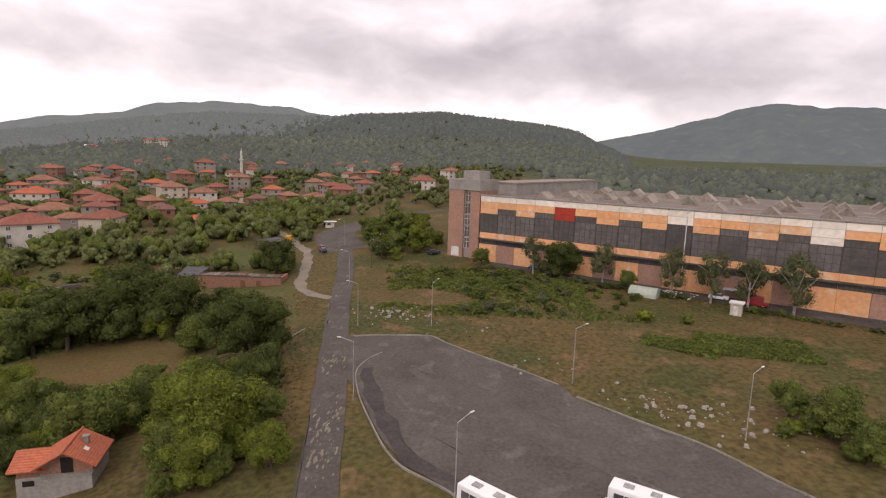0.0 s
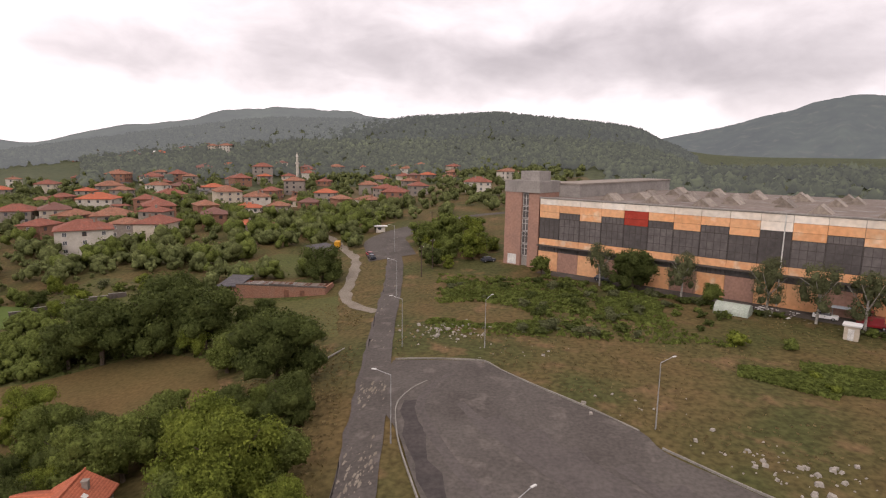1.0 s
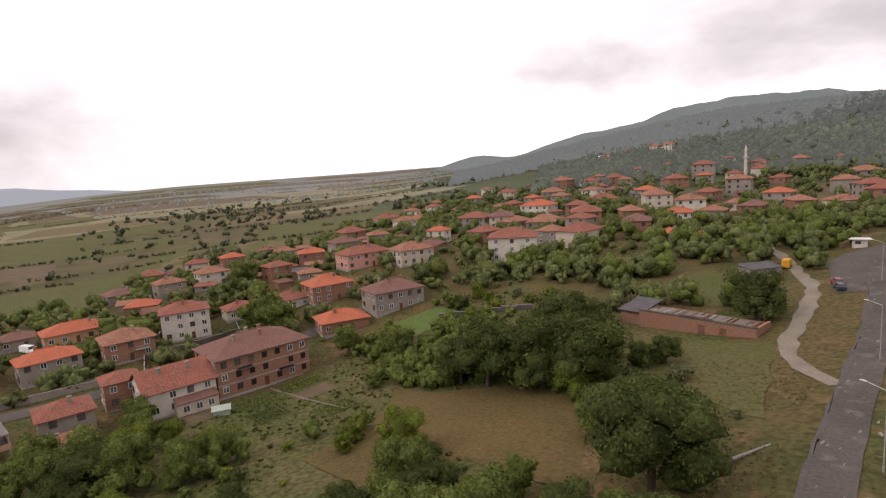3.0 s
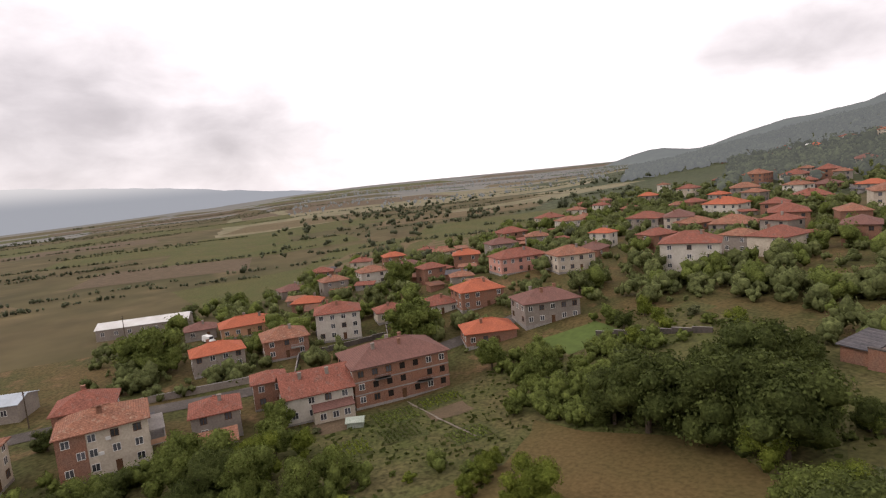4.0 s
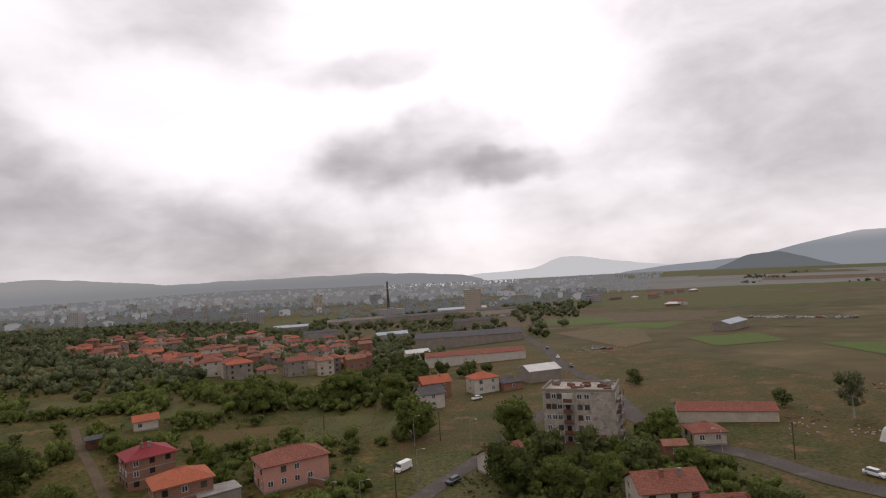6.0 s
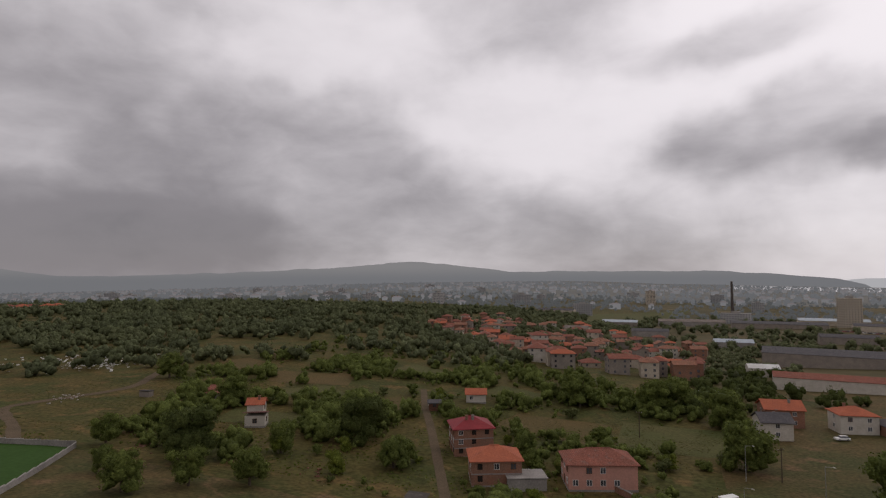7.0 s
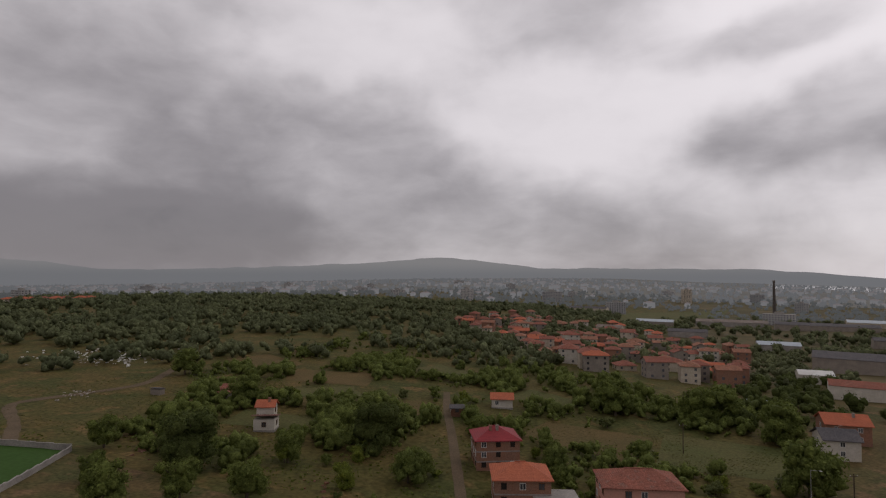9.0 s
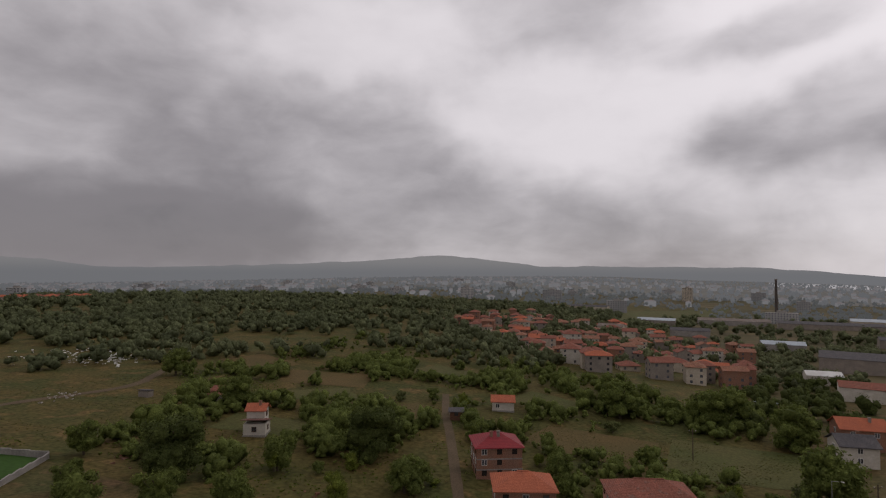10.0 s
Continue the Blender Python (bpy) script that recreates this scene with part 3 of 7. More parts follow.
for y, a, b in zip(lot_y, lot_l, lot_r):
    for i in range(across + 1):
        x = a + (b - a) * i / across
        v.append((x, y, height(x, y) + 0.11))
n = across + 1
f = [(k * n + i, k * n + i + 1, (k + 1) * n + i + 1, (k + 1) * n + i) for k in range(len(lot_y) - 1) for i in range(across)]
tagged(new("pavement", mesh("pavement", v, f, M["asphalt"], True)), "broad worn asphalt turning lot with dark tyre stains", "pavement", kind="structure")
CLEAR.append([(-18, 98), (0, 98), (12, 86), (-16, 76)])
CLEAR.append([(-14, 80), (18, 80), (70, 18), (24, 18)])


def kerb(points, label):
    line = smooth_line(points, 1.0)
    way = np.gradient(line, axis=0)
    side = np.stack([-way[:, 1], way[:, 0]], 1) / np.hypot(way[:, 0], way[:, 1])[:, None]
    v, f = [], []
    for p, s in zip(line, side):
        for o, h in ((-0.1, 0.0), (-0.08, 0.24), (0.08, 0.24), (0.1, 0.0)):
            q = p + s * o
            v.append((q[0], q[1], height(*q) + h))
    for k in range(len(line) - 1):
        for i in range(3):
            f.append((k * 4 + i, k * 4 + i + 1, (k + 1) * 4 + i + 1, (k + 1) * 4 + i))
    tagged(new("kerb", mesh("kerb", v, f, M["kerb"])), label, "kerb", kind="structure")


kerb([(-9.8, 90.8), (-11.6, 88.3), (-13, 83.5), (-11.9, 77.1), (-8.5, 67), (-4.6, 58.5), (1.8, 52.7), (11, 40)], "pale concrete kerb round the grass island")
kerb([(-16.3, 99.6), (-9, 99.6), (-2.3, 99.2), (1.3, 95.2), (6.1, 90.2), (12.4, 84.2), (18.2, 78)], "pale concrete kerb along the lot")
kerb([(19.6, 74.6), (25.8, 68.2), (32.3, 61.8), (37.8, 53.2), (50.3, 40.2)], "broken concrete kerb along the lot")

# tyre marks, patches and potholes
ribbon("road_stain", [(-11.2, 84.5), (-10.2, 77.5), (-6.6, 67.5), (-2.6, 59.4), (3.6, 53.4), (12, 42)], 2.2, M["tar_edge"], "dark damp edge of the asphalt lot", "stain", lift=0.135, rag=1.6)
ribbon("road_stain", [(-6.5, 93.5), (-8.8, 90), (-10, 86), (-8.2, 78), (-3, 68), (4, 59)], 1.1, M["tar"], "dark curved tyre marks on asphalt", "stain", lift=0.14, rag=0.9)
for k in range(6):
    q = -5 + 4.6 * k
    ribbon("road_stain", [(q + 0.5, 84 - 3.4 * k), (q + 5, 77 - 3.4 * k), (q + 11, 69 - 3.4 * k), (q + 17, 62 - 3.4 * k)], 1.6 + 0.5 * (k % 3), M["tar"], "dull streak of old tar on asphalt", "stain", lift=0.134 + 0.003 * k, rag=0.8)
ribbon("road_stain", MAIN[1:9], 0.6, M["tar"], "dark worn strip along the road edge", "stain", lift=0.15, rag=0.8, offset=2.1)
prng = random.Random(77)
pot_v, pot_f = [], []
for k in range(260):
    y = prng.gauss((60, 68, 88)[k % 3], 2.2) if k < 200 else prng.uniform(70, 215)
    x = float(curve([q[1] for q in MAIN[1:10]], [q[0] for q in MAIN[1:10]], np.array([y]))[0]) + prng.uniform(-1.9, 1.9)
    r, m, i = 0.06 + 0.3 * prng.random() ** 2, prng.randint(5, 8), len(pot_v)
    for q in range(m):
        a, s = q * math.tau / m, prng.uniform(0.5, 1.0)
        px, py = x + math.cos(a) * r * s * 0.8, y + math.sin(a) * r * s * 2.6
        pot_v.append((px, py, height(px, py) + 0.165))
    pot_f.append(tuple(range(i, i + m)))
tagged(new("potholes", mesh("potholes", pot_v, pot_f, M["gravel"])), "pale gravel-filled potholes in the road", "potholes", kind="stuff")

# fields and patches
CLEAR.append([(98, -56), (190, -60), (190, -150), (128, -118)])
CLEAR.append([(-110, -330), (-135, -200), (-330, -120), (-420, -420)])
patch("meadow", [(-81, 91), (-63, 88), (-41, 88), (-52, 108)], M["meadow"], "brown mown meadow between thickets", "meadow")
patch("meadow", [(-81, 91), (-52, 108), (-68, 114), (-87, 102)], M["meadow"], "brown mown meadow between thickets", "meadow", lift=0.075)
patch("meadow", [(-86, 168), (-57, 166), (-55, 190), (-75, 194)], M["grass"], "green grass paddock behind a brick ruin", "meadow")
patch("verge", [(-50, 114), (-30, 114), (-40, 146), (-66, 142)], M["grass"], "patchy grass verge beside the road", "grass", clear=False)
patch("crop_field", [(-258, -100), (-319, -106), (-347, -147), (-286, -197)], M["crop"], "bright green crop field on the plain", "field", lift=0.2)
patch("crop_field", [(-242, -219), (-284, -214), (-300, -256), (-257, -267)], M["crop"], "bright green crop field on the plain", "field", lift=0.2)
patch("crop_field", [(-242, -433), (-257, -530), (-312, -483), (-293, -408)], M["crop"], "green crop strip on the plain", "field", lift=0.2)
patch("crop_field", [(-256, -388), (-290, -405), (-323, -359), (-280, -330)], M["crop"], "green crop strip on the plain", "field", lift=0.2)
patch("ploughed_field", [(-205, -250), (-235, -270), (-290, -380), (-215, -380)], M["plough"], "brown ploughed strip on the plain", "field", lift=0.18)
patch("football_pitch", [(119, -45), (101, -51), (68, -10), (92, 4)], M["pitch"], "mown green sports pitch corner", "pitch", lift=0.12)
patch("meadow", [(77, -879), (-83, -1150), (-68, -951), (54, -645)], M["grass"], "pale green slope among the town houses", "meadow", lift=0.4, clear=True)
patch("meadow", [(123, -123), (91, -157), (78, -145), (114, -117)], M["grass"], "green strip of grass among orchards", "meadow")
patch("meadow", [(13.7, -132), (-19, -124), (-23, -152), (10, -152)], M["meadow"], "brown mown plot behind new houses", "meadow")
patch("meadow", [(-26, -124), (-56, -128), (-60, -160), (-26, -158)], M["grass"], "rough green plot with pale rubble", "meadow")
for corners, name, word in (([(46, -128), (66, -138), (58, -152), (40, -142)], "meadow", "dry yellow plot among orchard trees"), ([(70, -98), (94, -92), (100, -108), (74, -112)], "grass", "green orchard plot with low rows"),
                            ([(86, -160), (120, -150), (132, -172), (96, -184)], "meadow", "dry yellow plot among orchard trees"), ([(140, -160), (176, -172), (170, -196), (136, -184)], "meadow", "dry yellow plot among orchard trees"),
                            ([(10, -165), (34, -176), (28, -196), (4, -186)], "grass", "green orchard plot with low rows"), ([(60, -190), (90, -204), (84, -226), (52, -212)], "grass", "green orchard plot with low rows")):
    patch("orchard_plot", corners, M[name], word, "field", n=8, lift=0.09)
patch("pasture", [(-330, 30), (-262, 45), (-262, 75), (-360, 120)], M["grass"], "green pasture below the village", "field")
frg = random.Random(31)
for k in range(46):
    a, r = radians(frg.uniform(50, 150)), 330 * 1.055 ** k * frg.uniform(0.95, 1.05)
    x, y, g = -r * math.sin(a), r * math.cos(a), r * frg.uniform(0.1, 0.2)
    t = a + frg.uniform(-0.2, 0.2)
    ex, ey = np.array((math.cos(t), math.sin(t))) * g, np.array((-math.sin(t), math.cos(t))) * g * frg.uniform(0.5, 0.9)
    q = np.array((x, y))
    mat, word = frg.choice(((M["plough"], "tan stubble"), (M["grass"], "green pasture"), (M["plain"], "dry pasture"), (M["grass"], "green pasture"), (M["soil"], "brown fallow")))
    patch("field", [q - ex - ey, q + ex - ey * 0.9, q + ex * 0.9 + ey, q - ex * 1.1 + ey], mat, f"{word} field out on the plain", "field", n=8, lift=0.15, clear=False)
patch("meadow", [(-84, 96), (-60, 90), (-60, 76), (-84, 74)], M["meadow"], "brown mown meadow reaching down between bushes", "meadow", lift=0.085, clear=False)
patch("lawn", [(-103, 130), (-86, 128), (-84, 146), (-100, 149)], M["grass"], "small grass clearing among thickets", "meadow", n=8)
patch("lawn", [(-131, 123), (-117, 124), (-114, 140), (-128, 141)], M["crop"], "bright green lawn behind a house", "meadow", n=8)
BEDS = [(-123, -117, 88, 97, "leaf_light"), (-116, -110, 87, 96, ""), (-122, -114, 77, 86, "leaf_mid"), (-113, -105, 76, 84, "leaf_dark"), (-112, -104, 66, 74, "leaf_light"), (-103, -96, 86, 94, "leaf_mid"), (-124, -118, 66, 75, "")]
for x0, x1, y0, y1, crop in BEDS:
    patch("vegetable_bed", [(x0, y0), (x1, y0), (x1, y1), (x0, y1)], M["bed"] if crop else M["soil"], "vegetable bed of dark soil in a garden" if crop else "bare dug vegetable bed in a garden", "vegetable bed", n=5)
patch("meadow", [(-95, 101), (-71, 107), (-62, 91), (-77, 80)], M["meadow"], "brown mown meadow below the gardens", "meadow", lift=0.08)
patch("garden_path", [(-124.5, 86.3), (-124.5, 86.7), (-97, 90.7), (-97, 90.3)], M["gravel"], "thin pale plank path between vegetable beds", "path", lift=0.12, n=8, clear=False)

# ---- distant mountains ----
def mountain(name, azimuths, elevations, far, mat, label, deep=900.0, base=-60.0, jag=0.03):
    """A range with its crest along the given bearings and angles above the level of the eye."""
    q = np.arange(azimuths[0], azimuths[-1] + 0.01, 0.25)
    crest = curve(azimuths, elevations, q)
    rows = 9
    v, f = [], []
    for k, (a, e) in enumerate(zip(q, crest)):
        for i in range(rows + 1):
            s = i / rows
            r = far - deep * s
            wob = noise.fractal((a * 0.35, s * 3.0, far * 0.001), 0.8, 2.0, 5)
            top = 40 + far * math.tan(radians(e))
            z = base + (top - base) * (1 - s) ** 1.25 + wob * (top - base) * (jag + 0.25 * s * (1 - s))
            v.append((-r * math.sin(radians(a)), r * math.cos(radians(a)), z))
    n = rows + 1
    f = [(k * n + i, (k + 1) * n + i, (k + 1) * n + i + 1, k * n + i + 1) for k in range(len(q) - 1) for i in range(rows)]
    tagged(new(name, mesh(name, v, f, mat, True)), label, "mountains", kind="structure")


# each range carries painted haze: emission in its own material, no real air
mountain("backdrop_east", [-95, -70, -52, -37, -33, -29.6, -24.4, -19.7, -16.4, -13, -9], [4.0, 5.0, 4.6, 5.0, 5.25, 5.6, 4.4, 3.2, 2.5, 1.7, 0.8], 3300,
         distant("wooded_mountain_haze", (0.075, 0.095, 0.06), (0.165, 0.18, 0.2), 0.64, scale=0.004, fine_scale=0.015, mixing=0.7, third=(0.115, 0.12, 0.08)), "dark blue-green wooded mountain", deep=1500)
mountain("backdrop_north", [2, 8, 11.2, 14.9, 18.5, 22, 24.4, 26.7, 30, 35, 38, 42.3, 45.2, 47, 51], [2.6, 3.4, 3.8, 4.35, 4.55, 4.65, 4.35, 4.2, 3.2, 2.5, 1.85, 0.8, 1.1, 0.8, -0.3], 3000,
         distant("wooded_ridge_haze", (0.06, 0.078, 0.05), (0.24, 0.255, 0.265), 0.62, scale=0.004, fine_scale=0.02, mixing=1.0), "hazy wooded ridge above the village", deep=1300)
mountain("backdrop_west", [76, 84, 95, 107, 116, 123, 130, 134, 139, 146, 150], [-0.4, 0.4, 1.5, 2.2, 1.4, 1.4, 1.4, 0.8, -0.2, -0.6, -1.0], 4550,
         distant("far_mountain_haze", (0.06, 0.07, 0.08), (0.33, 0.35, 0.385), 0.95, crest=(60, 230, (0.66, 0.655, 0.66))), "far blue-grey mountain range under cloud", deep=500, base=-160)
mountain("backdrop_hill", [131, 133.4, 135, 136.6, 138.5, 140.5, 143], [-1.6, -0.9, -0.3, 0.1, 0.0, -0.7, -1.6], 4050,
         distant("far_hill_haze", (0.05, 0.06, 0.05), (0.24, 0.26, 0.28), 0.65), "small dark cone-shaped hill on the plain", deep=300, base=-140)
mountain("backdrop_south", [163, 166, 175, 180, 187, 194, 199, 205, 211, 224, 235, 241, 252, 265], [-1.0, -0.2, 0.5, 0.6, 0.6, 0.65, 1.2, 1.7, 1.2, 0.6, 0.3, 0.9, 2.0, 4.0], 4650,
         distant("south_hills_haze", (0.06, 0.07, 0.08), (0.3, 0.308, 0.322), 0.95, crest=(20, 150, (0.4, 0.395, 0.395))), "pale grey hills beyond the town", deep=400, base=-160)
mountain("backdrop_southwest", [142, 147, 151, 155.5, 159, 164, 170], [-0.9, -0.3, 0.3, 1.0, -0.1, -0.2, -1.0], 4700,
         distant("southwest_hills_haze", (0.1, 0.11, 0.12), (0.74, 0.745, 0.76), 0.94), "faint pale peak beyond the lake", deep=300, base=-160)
LAKE_AZ = np.linspace(160, 174, 12)
lv, lf = [], []
for k, a in enumerate(LAKE_AZ):
    for r in (3000 + 60 * math.sin(k), 4200):
        x, y = -r * math.sin(radians(a)), r * math.cos(radians(a))
        lv.append((x, y, height(x, y) + 2.5))
tagged(new("water", mesh("water", lv, [(2 * k, 2 * k + 2, 2 * k + 3, 2 * k + 1) for k in range(len(LAKE_AZ) - 1)], M["water"])),
       "pale reservoir far off in the valley", "lake", kind="structure")

# ---- houses ----
def lattice(xs, zs, is_open, y0, y1, mat, name="window"):
    """A flat frame in one piece: the cells between xs and zs are filled, but for the open ones."""
    nx, nz = len(xs), len(zs)
    full = lambda i, k: 0 <= i < nx - 1 and 0 <= k < nz - 1 and not is_open(i, k)
    v = [(x, y, z) for y in (y0, y1) for z in zs for x in xs]
    at = lambda s, i, k: s * nx * nz + k * nx + i
    f = []
    for i in range(nx - 1):
        for k in range(nz - 1):
            if not full(i, k):
                continue
            c = [(i, k), (i + 1, k), (i + 1, k + 1), (i, k + 1)]
            f.append(tuple(at(0, *p) for p in c))
            f.append(tuple(at(1, *p) for p in c[::-1]))
            for (a, b), (di, dk) in zip(((0, 1), (1, 2), (2, 3), (3, 0)), ((0, -1), (1, 0), (0, 1), (-1, 0))):
                if not full(i + di, k + dk):
                    f.append((at(0, *c[b]), at(0, *c[a]), at(1, *c[a]), at(1, *c[b])))
    return mesh(name, v, f, mat)


def bars(count, lo, hi, width):
    """Edges of count + 1 bars that split lo to hi evenly."""
    q = []
    for k in range(count + 1):
        c = lo + (hi - lo) * k / count
        q += [c - width / 2, c + width / 2]
    return q


WIN_OPEN = lambda i, k: i % 2 == 1 and k % 2 == 1
WIN_FRAME = lattice([-0.66, -0.56, -0.05, 0.05, 0.56, 0.66], [-0.72, -0.62, 0.62, 0.72], WIN_OPEN, -0.09, 0.03, M["frame"])
DARK_FRAME = lattice([-0.66, -0.56, -0.05, 0.05, 0.56, 0.66], [-0.72, -0.62, 0.62, 0.72], WIN_OPEN, -0.09, 0.03, M["door"])
WIN_PANE = Form().box(-0.58, 0.58, -0.045, 0.02, -0.64, 0.64).mesh("pane", M["pane"])
PANE_BOX = Form().box(-0.6, 0.6, -0.05, 0.02, -0.66, 0.66)
# a dark slab on the solid wall, in place of an unlit hole
WIN_HOLE = Form().box(-0.6, 0.6, -0.03, 0.02, -0.68, 0.68).mesh("opening", M["hole"])
DOOR = bevelled(Form().box(-0.5, 0.5, -0.07, 0.02, 0, 2.05).mesh("door", M["door"]), 0.02)
STACK = Form().box(-0.35, 0.35, -0.3, 0.3, -1.2, 1.1).box(-0.43, 0.43, -0.38, 0.38, 1.1, 1.25).mesh("chimney", M["brick_wall"])
STACK_PALE = Form().box(-0.35, 0.35, -0.3, 0.3, -1.2, 1.1).box(-0.43, 0.43, -0.38, 0.38, 1.1, 1.25).mesh("chimney", M["grey_wall"])

COLOURS = {"white_wall": "whitewashed", "cream_wall": "cream plastered", "grey_wall": "grey rendered", "pink_wall": "salmon pink", "brick_wall": "bare brick",
           "orange_wall": "orange painted", "new_tile": "bright orange tile", "red_tile": "red tile", "old_tile": "weathered tile", "brown_tile": "brown tile",
           "maroon_tile": "maroon sheet", "slate": "dark grey", "white_sheet": "white sheet", "blue_sheet": "pale blue sheet", "rust": "rusty sheet", "concrete": "bare concrete"}


def roof_form(w, d, rise, over, shape, thick=0.2):
    """Hipped, gabled or single-pitched roof over w x d, its eaves at z = 0."""
    a, b = w / 2 + over, d / 2 + over
    fm = Form()
    if shape == "hip":
        r = max(a - b, 0.0)
        q = max(b - a, 0.0)
        ridge = [(-r, -q, rise), (r, q, rise)]
        top = [(-a, -b, 0), (a, -b, 0), (a, b, 0), (-a, b, 0)] + ridge
        if a >= b:
            faces = [(0, 1, 5, 4), (2, 3, 4, 5), (1, 2, 5), (3, 0, 4)]
        else:
            faces = [(0, 1, 4), (1, 2, 5, 4), (2, 3, 5), (3, 0, 4, 5)]
    elif shape == "gable":
        top = [(-a, -b, 0), (a, -b, 0), (a, b, 0), (-a, b, 0), (-a, 0, rise), (a, 0, rise)]
        faces = [(0, 1, 5, 4), (2, 3, 4, 5)]
    else:
        top = [(-a, -b, 0), (a, -b, 0), (a, b, rise), (-a, b, rise)]
        faces = [(0, 1, 2, 3)]
    n = len(top)
    low = [(x, y, z - thick) for x, y, z in top]
    edges = [(0, 1), (1, 2), (2, 3), (3, 0)] if shape != "gable" else [(0, 1), (1, 5), (5, 2), (2, 3), (3, 4), (4, 0)]
    fm.add(top + low, faces + [tuple(i + n for i in face[::-1]) for face in faces] + [(j, i, i + n, j + n) for i, j in edges])
    return fm


def house(x, y, turn, w, d, storeys, wall, roof, shape="hip", rise=None, detail=2, holes=False, chimneys=1, balcony=0, over=0.55,
          storey=2.8, plinth=0.6, group="houses of the village", category="house", name="house", extra=""):
    """A dwelling: walls, roof, chimneys, windows with panes, a door, balconies."""
    z = min(height(x + i * w * 0.4, y + j * d * 0.4) for i in (-1, 0, 1) for j in (-1, 0, 1))
    label = f"{COLOURS[wall]} {'shed' if storeys == 1 and detail == 0 else 'house'} with {COLOURS[roof]} {'hipped' if shape == 'hip' else 'gabled' if shape == 'gable' else 'flat'} roof{extra}"
    h = thing(name, x, y, z, turn, label, category, group)
    top = storeys * storey + plinth
    rise = rise if rise is not None else min(w, d) * 0.24
    body = Form().box(-w / 2, w / 2, -d / 2, d / 2, -1.0, top)
    if shape == "gable":
        body.add([(-w / 2, -d / 2, top), (-w / 2, d / 2, top), (-w / 2, 0, top + rise - 0.25), (w / 2, -d / 2, top), (w / 2, d / 2, top), (w / 2, 0, top + rise - 0.25)],
                 [(0, 2, 1), (3, 4, 5), (0, 3, 5, 2), (1, 2, 5, 4)])
    piece("wall", body.mesh("wall", M[wall]), h)
    if detail > 1:
        piece("plinth", Form().box(-w / 2 - 0.06, w / 2 + 0.06, -d / 2 - 0.06, d / 2 + 0.06, -1.0, plinth).mesh("plinth", M["concrete"]), h)
    if holes and detail > 1:
        for s in range(1, storeys + 1):
            piece("floor_slab", Form().box(-w / 2 - 0.05, w / 2 + 0.05, -d / 2 - 0.05, d / 2 + 0.05, plinth + s * storey - 0.3, plinth + s * storey - 0.02).mesh("floor_slab", M["concrete"]), h)
    piece("roof", roof_form(w, d, rise, over, shape).mesh("roof", M[roof]), h, (0, 0, top + 0.12))
    if detail > 1 and shape == "hip" and abs(w - d) > 0.4:
        g = max(w - d, d - w) / 2
        ends = ((-g, 0), (g, 0)) if w > d else ((0, -g), (0, g))
        piece("ridge_tiles", Form().tube((*ends[0], rise), (*ends[1], rise), 0.16, 0.16, 6).mesh("ridge_tiles", M[roof]), h, (0, 0, top + 0.12))
    rnd, grid = random.Random(int(x * 7 + y * 13)), Form()
    for k in range(chimneys):
        piece("chimney", rnd.choice((STACK, STACK_PALE)), h, (rnd.uniform(-0.25, 0.25) * w, rnd.choice((-1, 1)) * d * 0.16, top + rise * 0.75))
    if detail == 0:
        sides = ((0, w, d), (90, d, w), (-90, d, w)) if y > 0 else ((180, w, d), (90, d, w), (-90, d, w))
    else:
        sides = ((0, w, d), (90, d, w), (180, w, d), (-90, d, w))
    for angle, long, short in sides:
        gap = {2: 3.0, 1: 4.2, 0: 3.6}[detail]
        n = max(1, int((long - 1.0) / gap))
        for s in range(storeys):
            for i in range(n):
                u = (i + 0.5) / n * long - long / 2
                zc = plinth + s * storey + 1.55
                if detail > 1 and s == 0 and i == n // 2 and angle in (0, 90):
                    at = Matrix.Rotation(radians(angle), 3, "Z") @ Vector((u, -short / 2, plinth - 0.1))
                    piece("door", DOOR, h, at, angle)
                    continue
                if rnd.random() < 0.12:
                    continue
                at = Matrix.Rotation(radians(angle), 3, "Z") @ Vector((u, -short / 2, zc))
                if holes:
                    if rnd.random() < 0.55:
                        piece("opening", WIN_HOLE, h, at, angle)
                        continue
                if detail > 0:
                    wd = piece("window", WIN_FRAME if rnd.random() < 0.7 else DARK_FRAME, h, at, angle)
                    piece("pane", WIN_PANE, wd)
                else:
                    m = Matrix.Rotation(radians(angle), 3, "Z")
                    grid.add([at + m @ Vector(p) for p in PANE_BOX.v], PANE_BOX.f)
    if detail == 0 and grid.v:
        tagged(piece("window_grid", grid.mesh("window_grid", M["pane"]), h), "small dark windows of a far house", kind="stuff")
    for k in range(balcony):
        s = 1 + k % max(storeys - 1, 1)
        u = (-1) ** k * w * 0.22
        zb = plinth + s * storey - 0.12
        bal = piece("balcony", Form().box(u - 1.7, u + 1.7, -d / 2 - 1.3, -d / 2, zb, zb + 0.18).mesh("balcony", M["concrete"]), h)
        piece("railing", lattice(bars(9, u - 1.67, u + 1.67, 0.05), [zb + 0.18, zb + 0.22, zb + 1.0, zb + 1.08], WIN_OPEN, -d / 2 - 1.3, -d / 2 - 1.25, M["steel"], "railing"), bal)
    KEEP_OUT.append((x, y, max(w, d) * 0.58))
    return h


# houses along the village edge
house(-125.9, 8.4, 84, 10.6, 10, 3, "cream_wall", "old_tile", rise=2.1, chimneys=2, storey=2.4, group="houses at the village edge")
cream = house(-127.8, 29.5, 97, 14, 11, 3, "cream_wall", "old_tile", rise=2.4, chimneys=2, storey=2.7, group="houses at the village edge", extra=", one bay bare brick")
